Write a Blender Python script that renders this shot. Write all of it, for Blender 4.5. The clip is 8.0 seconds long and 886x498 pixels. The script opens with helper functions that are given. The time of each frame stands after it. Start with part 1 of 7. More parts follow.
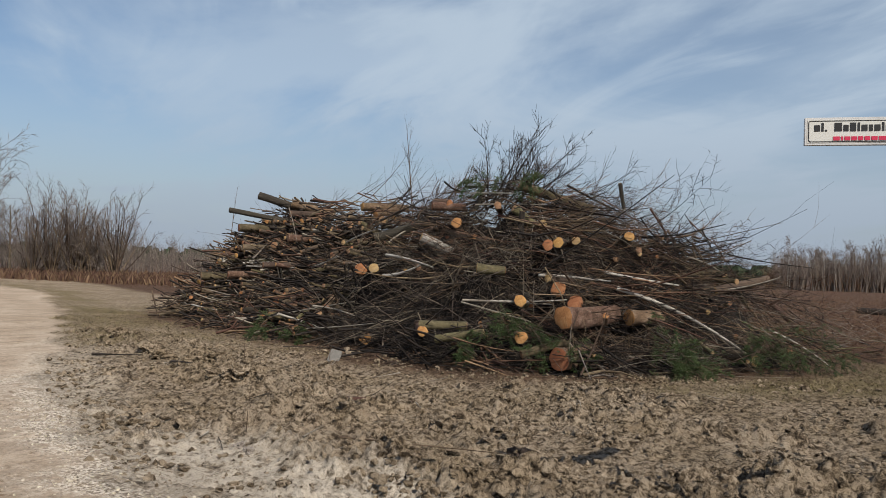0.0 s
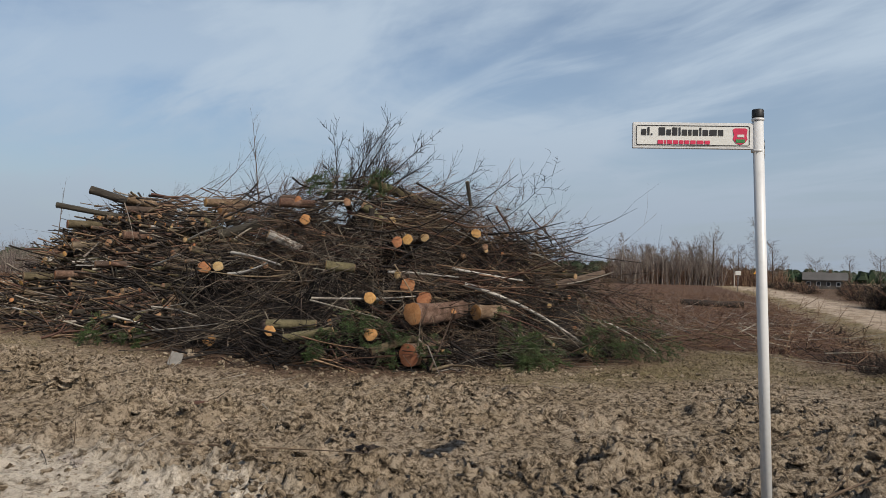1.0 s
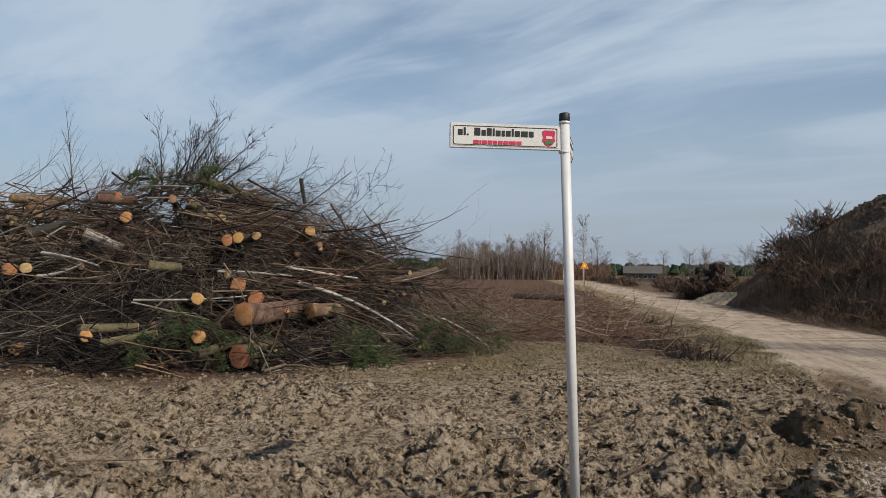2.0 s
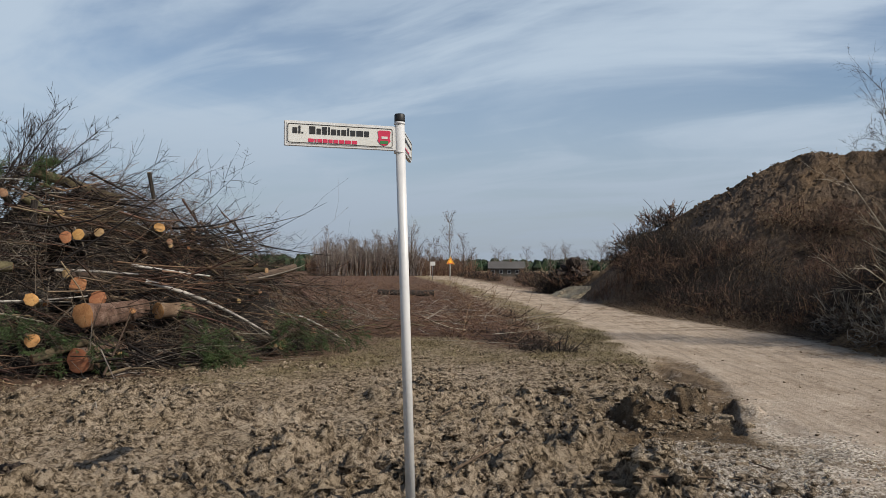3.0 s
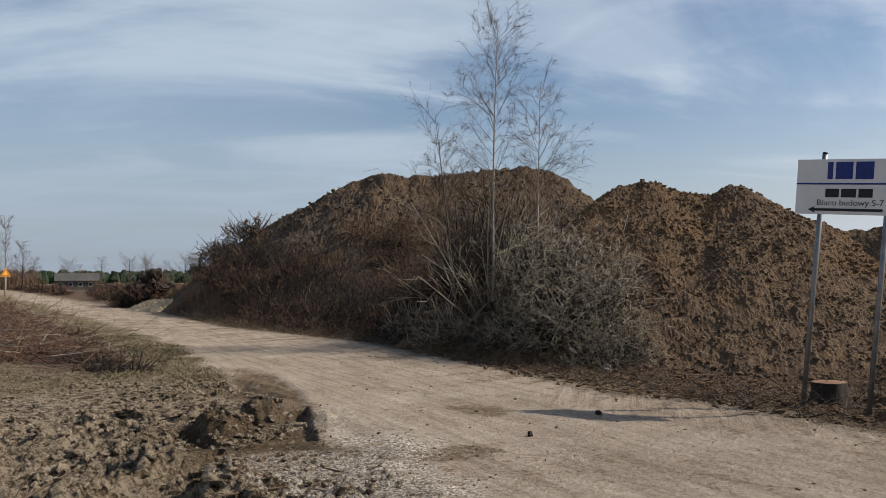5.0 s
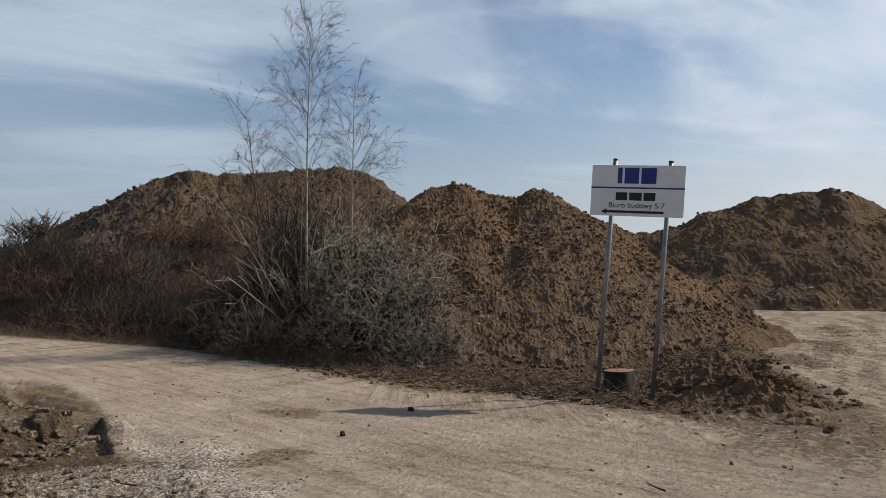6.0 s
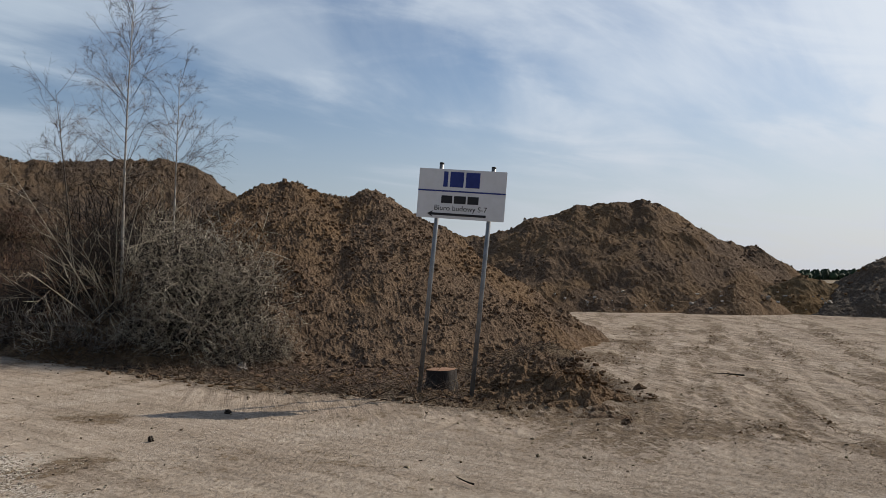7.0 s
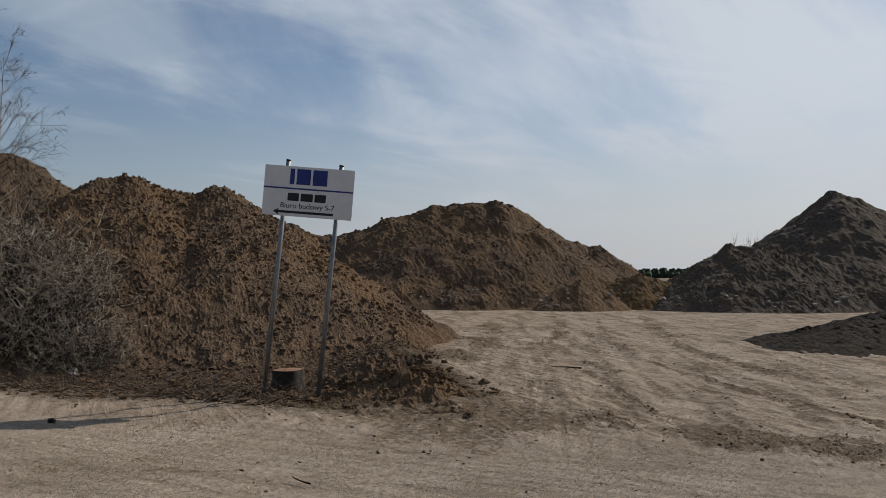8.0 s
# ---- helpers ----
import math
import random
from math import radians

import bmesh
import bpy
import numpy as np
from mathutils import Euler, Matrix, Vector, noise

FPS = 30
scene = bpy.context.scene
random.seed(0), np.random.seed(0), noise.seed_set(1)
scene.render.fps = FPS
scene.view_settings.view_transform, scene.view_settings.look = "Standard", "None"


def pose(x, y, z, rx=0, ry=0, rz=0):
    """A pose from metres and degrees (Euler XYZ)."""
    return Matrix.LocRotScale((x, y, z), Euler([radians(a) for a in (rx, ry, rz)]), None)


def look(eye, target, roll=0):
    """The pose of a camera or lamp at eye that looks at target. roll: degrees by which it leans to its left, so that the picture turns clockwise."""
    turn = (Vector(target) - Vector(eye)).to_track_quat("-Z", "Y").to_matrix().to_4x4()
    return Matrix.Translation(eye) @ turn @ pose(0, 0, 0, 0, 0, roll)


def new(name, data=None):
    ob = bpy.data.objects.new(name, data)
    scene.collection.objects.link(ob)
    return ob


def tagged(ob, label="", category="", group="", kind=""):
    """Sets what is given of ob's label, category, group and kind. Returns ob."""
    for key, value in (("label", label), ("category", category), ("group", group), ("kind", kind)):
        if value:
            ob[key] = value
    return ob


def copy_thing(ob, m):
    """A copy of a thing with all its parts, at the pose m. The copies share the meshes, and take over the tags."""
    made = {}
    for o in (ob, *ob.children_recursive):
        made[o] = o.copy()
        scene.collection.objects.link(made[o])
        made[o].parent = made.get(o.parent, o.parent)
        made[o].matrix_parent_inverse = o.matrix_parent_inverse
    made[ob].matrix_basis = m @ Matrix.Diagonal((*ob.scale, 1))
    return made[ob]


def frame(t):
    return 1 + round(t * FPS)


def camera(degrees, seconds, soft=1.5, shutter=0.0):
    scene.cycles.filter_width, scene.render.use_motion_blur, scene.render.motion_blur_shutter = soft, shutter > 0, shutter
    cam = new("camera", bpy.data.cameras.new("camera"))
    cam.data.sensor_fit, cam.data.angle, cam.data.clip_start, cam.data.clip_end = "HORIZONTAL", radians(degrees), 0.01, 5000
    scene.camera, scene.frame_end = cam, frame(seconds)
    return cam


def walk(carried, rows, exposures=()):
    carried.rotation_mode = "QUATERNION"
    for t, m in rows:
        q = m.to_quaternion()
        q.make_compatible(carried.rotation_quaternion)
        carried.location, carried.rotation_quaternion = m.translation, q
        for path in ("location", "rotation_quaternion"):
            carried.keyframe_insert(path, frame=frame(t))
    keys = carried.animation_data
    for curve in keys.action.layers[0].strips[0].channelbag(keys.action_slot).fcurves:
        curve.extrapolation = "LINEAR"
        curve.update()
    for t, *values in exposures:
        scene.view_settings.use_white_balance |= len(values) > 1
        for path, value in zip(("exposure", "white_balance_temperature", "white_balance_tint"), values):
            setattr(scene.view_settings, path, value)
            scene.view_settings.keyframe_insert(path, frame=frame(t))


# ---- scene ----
cam = camera(60.1, 8.0, soft=0.5)
PATH = [
    (0, (-0.48, -0.123, 1.576), (-1.252, 1.722, 1.627), 1.8),
    (0.5, (-0.476, -0.104, 1.577), (-1.07, 1.805, 1.631), 1.8),
    (1, (-0.459, -0.094, 1.575), (-0.861, 1.864, 1.629), 1.3),
    (1.5, (-0.412, -0.112, 1.571), (-0.572, 1.881, 1.623), 0.6),
    (1.7, (-0.388, -0.106, 1.568), (-0.476, 1.891, 1.622), 0.6),
    (2.8, (-0.177, -0.16, 1.583), (0.096, 1.82, 1.633), -0.0),
    (3, (-0.139, -0.185, 1.584), (0.209, 1.784, 1.63), 0.1),
    (3.5, (-0.065, -0.231, 1.581), (0.492, 1.69, 1.631), 0.6),
    (4, (-0.029, -0.228, 1.585), (0.777, 1.602, 1.642), 0.7),
    (4.5, (-0.008, -0.169, 1.583), (1.067, 1.517, 1.654), 0.5),
    (4.7, (-0.013, -0.153, 1.601), (1.164, 1.463, 1.673), 0.2),
    (5.8, (0.052, -0.106, 1.574), (1.589, 1.171, 1.649), -0.9),
    (6, (0.054, -0.125, 1.566), (1.67, 1.051, 1.639), -0.8),
    (6.5, (0.068, -0.187, 1.563), (1.812, 0.788, 1.634), -0.4),
    (7, (0.118, -0.239, 1.553), (1.946, 0.569, 1.625), 0.0),
    (7.5, (0.122, -0.32, 1.552), (2.013, 0.327, 1.624), -0.0),
    (8, (0.15, -0.401, 1.54), (2.095, 0.062, 1.61), -0.2),
]
walk(cam, [(t, look(eye, aim, roll)) for t, eye, aim, roll in PATH],
     exposures=[(0, -0.02), (4.5, 0.02), (6.5, -0.08), (7.2, -0.18), (8, -0.42)])

# ---- world, sun ----
SUN_WAY = Vector((0.79, -0.61, 0.84)).normalized()      # towards the sun, about 40 degrees high
sun = new("sun", bpy.data.lights.new("sun", "SUN"))
sun.data.energy, sun.data.angle, sun.data.color = 5.0, radians(0.6), (1.0, 0.915, 0.80)
sun.matrix_world = look(SUN_WAY * 100, (0, 0, 0))


def build_world():
    world = bpy.data.worlds.new("world")
    scene.world = world
    world.use_nodes = True
    nt = world.node_tree
    nt.nodes.clear()
    N, L = nt.nodes.new, nt.links.new
    sky = N("ShaderNodeTexSky")
    sky.sky_type, sky.sun_disc = "NISHITA", False
    sky.sun_elevation = math.asin(SUN_WAY.z)
    sky.sun_rotation = math.atan2(SUN_WAY.x, SUN_WAY.y)
    sky.air_density, sky.dust_density, sky.ozone_density = 1.0, 0.9, 1.8
    tc = N("ShaderNodeTexCoord")
    sep = N("ShaderNodeSeparateXYZ")
    L(tc.outputs["Generated"], sep.inputs[0])
    up = N("ShaderNodeMath"); up.operation = "MAXIMUM"; up.inputs[1].default_value = 0.0
    L(sep.outputs["Z"], up.inputs[0])
    lift = N("ShaderNodeMath"); lift.operation = "ADD"; lift.inputs[1].default_value = 0.16
    L(up.outputs[0], lift.inputs[0])
    # the cloud sheet lies flat overhead, so its streaks run together at the horizon
    dx = N("ShaderNodeMath"); dx.operation = "DIVIDE"
    dy = N("ShaderNodeMath"); dy.operation = "DIVIDE"
    L(sep.outputs["X"], dx.inputs[0]); L(lift.outputs[0], dx.inputs[1])
    L(sep.outputs["Y"], dy.inputs[0]); L(lift.outputs[0], dy.inputs[1])
    flat = N("ShaderNodeCombineXYZ")
    L(dx.outputs[0], flat.inputs[0]); L(dy.outputs[0], flat.inputs[1])

    def layer(turn, stretch, scale, detail, lo, hi, warp, shift):
        mp = N("ShaderNodeMapping")
        mp.vector_type = "TEXTURE"
        mp.inputs["Rotation"].default_value = (0, 0, radians(turn))
        mp.inputs["Scale"].default_value = (1 / stretch, 1.0, 1.0)
        mp.inputs["Location"].default_value = shift
        L(flat.outputs[0], mp.inputs[0])
        nz = N("ShaderNodeTexNoise")
        nz.inputs["Scale"].default_value, nz.inputs["Detail"].default_value = scale, detail
        nz.inputs["Roughness"].default_value, nz.inputs["Distortion"].default_value = 0.55, warp
        L(mp.outputs[0], nz.inputs["Vector"])
        mr = N("ShaderNodeMapRange"); mr.interpolation_type = "SMOOTHSTEP"
        mr.inputs["From Min"].default_value, mr.inputs["From Max"].default_value = lo, hi
        L(nz.outputs["Fac"], mr.inputs["Value"])
        return mr.outputs["Result"]

    broad = layer(150, 0.62, 0.85, 9, 0.36, 0.68, 0.7, (1.3, 0.4, 0))
    streak = layer(140, 0.42, 2.2, 9, 0.43, 0.72, 1.0, (4.1, 2.2, 0))
    both = N("ShaderNodeMath"); both.operation = "MULTIPLY_ADD"
    both.inputs[1].default_value = 0.55
    L(streak, both.inputs[0]); L(broad, both.inputs[2])
    cover = both.outputs[0]
    # banks of thicker cloud and clearer stretches: azimuth, height and reach in degrees, and how much
    for azimuth, height, reach, much in ((80, 17, 34, 0.34), (37, 16, 24, -0.38), (134, 16, 30, -0.26), (-8, 12, 22, 0.22), (22, 26, 12, 0.22)):
        toward = Vector((math.cos(radians(azimuth)) * math.cos(radians(height)), math.sin(radians(azimuth)) * math.cos(radians(height)), math.sin(radians(height))))
        dot = N("ShaderNodeVectorMath"); dot.operation = "DOT_PRODUCT"
        L(tc.outputs["Generated"], dot.inputs[0])
        dot.inputs[1].default_value = toward
        bank = N("ShaderNodeMapRange"); bank.interpolation_type = "SMOOTHSTEP"
        bank.inputs["From Min"].default_value, bank.inputs["From Max"].default_value = math.cos(radians(reach)), 1.0
        bank.inputs["To Max"].default_value = much
        L(dot.outputs["Value"], bank.inputs["Value"])
        add = N("ShaderNodeMath"); add.operation = "ADD"
        L(cover, add.inputs[0]); L(bank.outputs["Result"], add.inputs[1])
        cover = add.outputs[0]
    thin = N("ShaderNodeMapRange"); thin.interpolation_type = "SMOOTHSTEP"
    thin.inputs["From Min"].default_value, thin.inputs["From Max"].default_value = -0.18, 1.30
    thin.inputs["To Max"].default_value = 0.92
    L(cover, thin.inputs["Value"])
    # the sheet is seen through its thin side overhead
    over = N("ShaderNodeMapRange"); over.interpolation_type = "SMOOTHSTEP"
    over.inputs["From Min"].default_value, over.inputs["From Max"].default_value = 0.34, 0.85
    over.inputs["To Min"].default_value, over.inputs["To Max"].default_value = 1.0, 0.22
    L(sep.outputs["Z"], over.inputs["Value"])
    sheet = N("ShaderNodeMath"); sheet.operation = "MULTIPLY"
    L(thin.outputs["Result"], sheet.inputs[0]); L(over.outputs["Result"], sheet.inputs[1])
    mix = N("ShaderNodeMix"); mix.data_type = "RGBA"
    L(sheet.outputs[0], mix.inputs["Factor"])
    # haze low over the land
    low = N("ShaderNodeMapRange"); low.interpolation_type = "SMOOTHSTEP"
    low.inputs["From Min"].default_value, low.inputs["From Max"].default_value = 0.26, -0.02
    low.inputs["To Max"].default_value = 0.90
    L(sep.outputs["Z"], low.inputs["Value"])
    L(sky.outputs[0], mix.inputs["A"])
    # thin cloud glows towards the sun
    near_sun = N("ShaderNodeVectorMath"); near_sun.operation = "DOT_PRODUCT"
    L(tc.outputs["Generated"], near_sun.inputs[0])
    near_sun.inputs[1].default_value = SUN_WAY
    glow = N("ShaderNodeMapRange"); glow.interpolation_type = "SMOOTHSTEP"
    glow.inputs["From Min"].default_value, glow.inputs["From Max"].default_value = -0.1, 1.0
    L(near_sun.outputs["Value"], glow.inputs["Value"])
    tone = N("ShaderNodeMix"); tone.data_type = "RGBA"
    L(glow.outputs["Result"], tone.inputs["Factor"])
    tone.inputs["A"].default_value = (4.9, 5.9, 7.0, 1)
    tone.inputs["B"].default_value = (8.2, 8.8, 9.6, 1)
    L(tone.outputs["Result"], mix.inputs["B"])
    veil = N("ShaderNodeMix"); veil.data_type = "RGBA"
    L(glow.outputs["Result"], veil.inputs["Factor"])
    veil.inputs["A"].default_value = (3.3, 3.9, 4.75, 1)
    veil.inputs["B"].default_value = (7.4, 7.5, 7.9, 1)
    hazy = N("ShaderNodeMix"); hazy.data_type = "RGBA"
    L(low.outputs["Result"], hazy.inputs["Factor"])
    L(mix.outputs["Result"], hazy.inputs["A"])
    L(veil.outputs["Result"], hazy.inputs["B"])
    bg = N("ShaderNodeBackground"); bg.inputs["Strength"].default_value = 0.10
    L(hazy.outputs["Result"], bg.inputs[0])
    out = N("ShaderNodeOutputWorld")
    L(bg.outputs[0], out.inputs[0])


build_world()

# ---- numbers: noise and plan ----
PERM = np.random.RandomState(7).permutation(256)
PERM = np.concatenate([PERM, PERM, PERM])
GANG = np.random.RandomState(8).rand(256) * 2 * np.pi


def gnoise(x, y, seed=0):
    """Gradient noise, about -0.7 to 0.7, one cell a unit."""
    x, y = np.asarray(x, float) + seed * 17.31, np.asarray(y, float) + seed * 9.17
    xi, yi = np.floor(x).astype(int), np.floor(y).astype(int)
    fx, fy = x - xi, y - yi
    u, v = fx * fx * fx * (fx * (fx * 6 - 15) + 10), fy * fy * fy * (fy * (fy * 6 - 15) + 10)

    def corner(i, j):
        a = GANG[PERM[(PERM[(xi + i) & 255] + yi + j) & 255]]
        return np.cos(a) * (fx - i) + np.sin(a) * (fy - j)
    a = corner(0, 0) * (1 - u) + corner(1, 0) * u
    b = corner(0, 1) * (1 - u) + corner(1, 1) * u
    return a * (1 - v) + b * v


def fbm(x, y, octaves=4, seed=0):
    total, amp = 0, 1.0
    for k in range(octaves):
        total = total + amp * gnoise(x * 2 ** k, y * 2 ** k, seed + k * 3)
        amp *= 0.5
    return total


def lumps(x, y, seed=0):
    """Rounded clods with sharp joints between them, 0 to about 0.7."""
    return np.abs(gnoise(x, y, seed)) + 0.5 * np.abs(gnoise(x * 2.1, y * 2.1, seed + 5))


RAND = np.random.RandomState(9).rand(4, 256)


def clods(x, y, size, seed=0, share=0.7):
    """Broken lumps of earth about that size across, tilted and with steep sides; height in metres."""
    x, y = np.asarray(x, float), np.asarray(y, float)
    u = x / size + 0.42 * gnoise(x * 2.6 / size, y * 2.6 / size, seed + 1)
    v = y / size + 0.42 * gnoise(x * 2.6 / size, y * 2.6 / size, seed + 2)
    xi, yi = np.floor(u).astype(int), np.floor(v).astype(int)
    best = np.zeros(np.shape(x))
    for i in (-1, 0, 1):
        for j in (-1, 0, 1):
            k = PERM[(PERM[(xi + i + 37 * seed) & 255] + yi + j) & 255]
            a, b = u - xi - i - RAND[0][k], v - yi - j - RAND[1][k]
            ca, sa = np.cos(GANG[k]), np.sin(GANG[k])
            p, q = a * ca + b * sa, 1.3 * (b * ca - a * sa)
            d = 0.5 * np.hypot(p, q) + 0.5 * np.maximum(np.maximum(np.abs(p), np.abs(q)), 0.74 * (np.abs(p) + np.abs(q)))
            r = 0.30 + 0.42 * RAND[2][k]
            h = np.clip((r - d) / (0.55 * r), 0, 1)
            h = h * (1.6 - 0.6 * h) * r * (0.8 + 0.9 * (p * RAND[3][k] + q * (RAND[0][k] - 0.3)))
            best = np.maximum(best, np.where(RAND[3][k] < share, h, 0))
    return best * size


def smooth(a, b, v):
    t = np.clip((v - a) / (b - a), 0, 1)
    return t * t * (3 - 2 * t)


def sdist(x, y, poly):
    """Distance to a polygon's edge, negative inside."""
    x, y = np.asarray(x, float), np.asarray(y, float)
    best, inside = np.full(x.shape, 1e9), np.zeros(x.shape, bool)
    for (ax, ay), (bx, by) in zip(poly, poly[1:] + poly[:1]):
        ex, ey = bx - ax, by - ay
        t = np.clip(((x - ax) * ex + (y - ay) * ey) / (ex * ex + ey * ey), 0, 1)
        best = np.minimum(best, np.hypot(x - ax - t * ex, y - ay - t * ey))
        cross = ((ay > y) != (by > y)) & (x < ex * (y - ay) / (ey if ey else 1e-9) + ax)
        inside ^= cross
    return np.where(inside, -best, best)


def ridge(x, y, pts, slope, power=1.0):
    """Height of a heap along a crest of (x, y, height) points, falling at that slope."""
    x, y = np.asarray(x, float), np.asarray(y, float)
    best = np.full(x.shape, -50.0)
    for (ax, ay, az), (bx, by, bz) in zip(pts, pts[1:]):
        ex, ey = bx - ax, by - ay
        t = np.clip(((x - ax) * ex + (y - ay) * ey) / (ex * ex + ey * ey), 0, 1)
        d = np.hypot(x - ax - t * ex, y - ay - t * ey)
        best = np.maximum(best, az + t * (bz - az) - slope * d ** power)
    return best


FIELD = [(-400, 44), (-45, 30), (-31, 25), (-27.4, 22.5), (-21.6, 18), (-16.1, 13.4), (-12.8, 10.7), (-9.8, 7.8), (-7.9, 6.2),
         (-5.5, 4.5), (-4.0, 3.7), (-2.0, 3.3), (0.5, 3.2), (2.6, 3.6), (3.8, 4.6), (4.2, 5.8), (4.4, 7.1), (4.8, 8.9),
         (5.7, 12.7), (6.8, 17.4), (8.3, 27.2), (11.4, 50.9), (13.8, 74.1), (17.6, 125), (40, 300), (-400, 300)]
SLASH = [(-26, 27), (-12, 21), (-3, 18.5), (-0.7, 17.4), (1, 16.9), (3, 16.4), (3.6, 13.4), (4.2, 13.2), (5.2, 17), (6.9, 27.2), (9.9, 50.9),
         (12.3, 74.1), (16, 125), (30, 300), (-400, 300), (-400, 60), (-60, 48)]
WEST = [(-400, 20), (-45, 20), (-33, 17.5), (-26, 13), (-14, 3.5), (-8, -3), (-8, -400), (-400, -400)]
VERGE = [(8.3, 2.7), (8.65, 5.2), (8.6, 6.4), (9.1, 8.6), (9.8, 11.5), (10.7, 15.8), (10.7, 24), (12.1, 31.2), (16.7, 75), (20.3, 114), (45, 300),
         (400, 300), (400, 60), (60, 40), (36, 14), (28, 9), (22.2, 6), (13.6, 3.0), (10, 1.2)]
PILE_CREST = [(-16.0, 19.6, 0.9), (-15.2, 19.4, 2.2), (-13.3, 18.6, 3.3), (-11.4, 17.9, 3.35), (-8.2, 15.9, 3.0), (-6.4, 15.2, 3.25), (-4.9, 14.7, 3.45), (-3.2, 15.2, 3.0),
              (-1.7, 15.6, 2.3), (-0.5, 16.2, 1.3), (0.4, 17, 0.3)]


PILE_SPUR = [(-4.5, 14.2, 3.2), (-3.7, 13.0, 1.85), (-3.4, 12.4, 0.95)]


PILE_FRONT = [(-7.2, 13.6, 1.1), (-6.2, 12.7, 1.05), (-5.2, 12.3, 1.05), (-4.2, 12.2, 1.05), (-3.0, 13.0, 1.0), (-2.0, 13.9, 0.9)]


def pile_height(x, y):
    return np.maximum(np.maximum(ridge(x, y, PILE_CREST, 1.04), ridge(x, y, PILE_SPUR, 1.25)), ridge(x, y, PILE_FRONT, 1.0))


TRAILS = [([(9.6, 3.0), (8.9, 2.0), (8.3, 1.5), (8.0, 0.9), (7.6, 0.55)], 0.30), ([(8.7, -0.5), (8.1, -1.0), (7.8, -1.8), (7.4, -2.6)], 0.50), ([(14.2, 0.9), (12.4, 0.2), (10.8, -0.3), (9.2, -0.7)], 0.07),
          ([(9.6, 4.6), (8.8, 3.4), (8.35, 2.4), (8.0, 1.6)], 0.26), ([(24, 3.5), (20, 3.2), (16.5, 2.6), (14, 2.8)], 0.5), ([(22, 6), (17, 4.3), (13, 3.4), (11, 2.6)], 0.5), ([(13.9, 0.35), (13.2, 0.1), (12.4, -0.3)], 0.16),
          ([(30, 2.5), (25, 1.6), (20, 1.2), (16, 1.6)], 0.22), ([(29, -1), (23, -1.2), (17, -1.6), (12.5, -2.6)], 0.20), ([(28, 0.6), (21, 0.2), (15, -0.6), (11, -1.8), (8.5, -3)], 0.10)]


def yard_trails(x, y, wob):
    """Where wheels have left dark earth on the sandy yard, 0 to 1."""
    best = np.zeros(np.shape(x))
    for pts, wide in TRAILS:
        d = -ridge(x, y, [(a, b, 0.0) for a, b in pts], 1.0)
        best = np.maximum(best, smooth(1.5, 0.4, d / wide + 2.6 * wob) * smooth(-0.45, 0.15, fbm(x * 0.8, y * 0.8, 3, 29)))
    return best


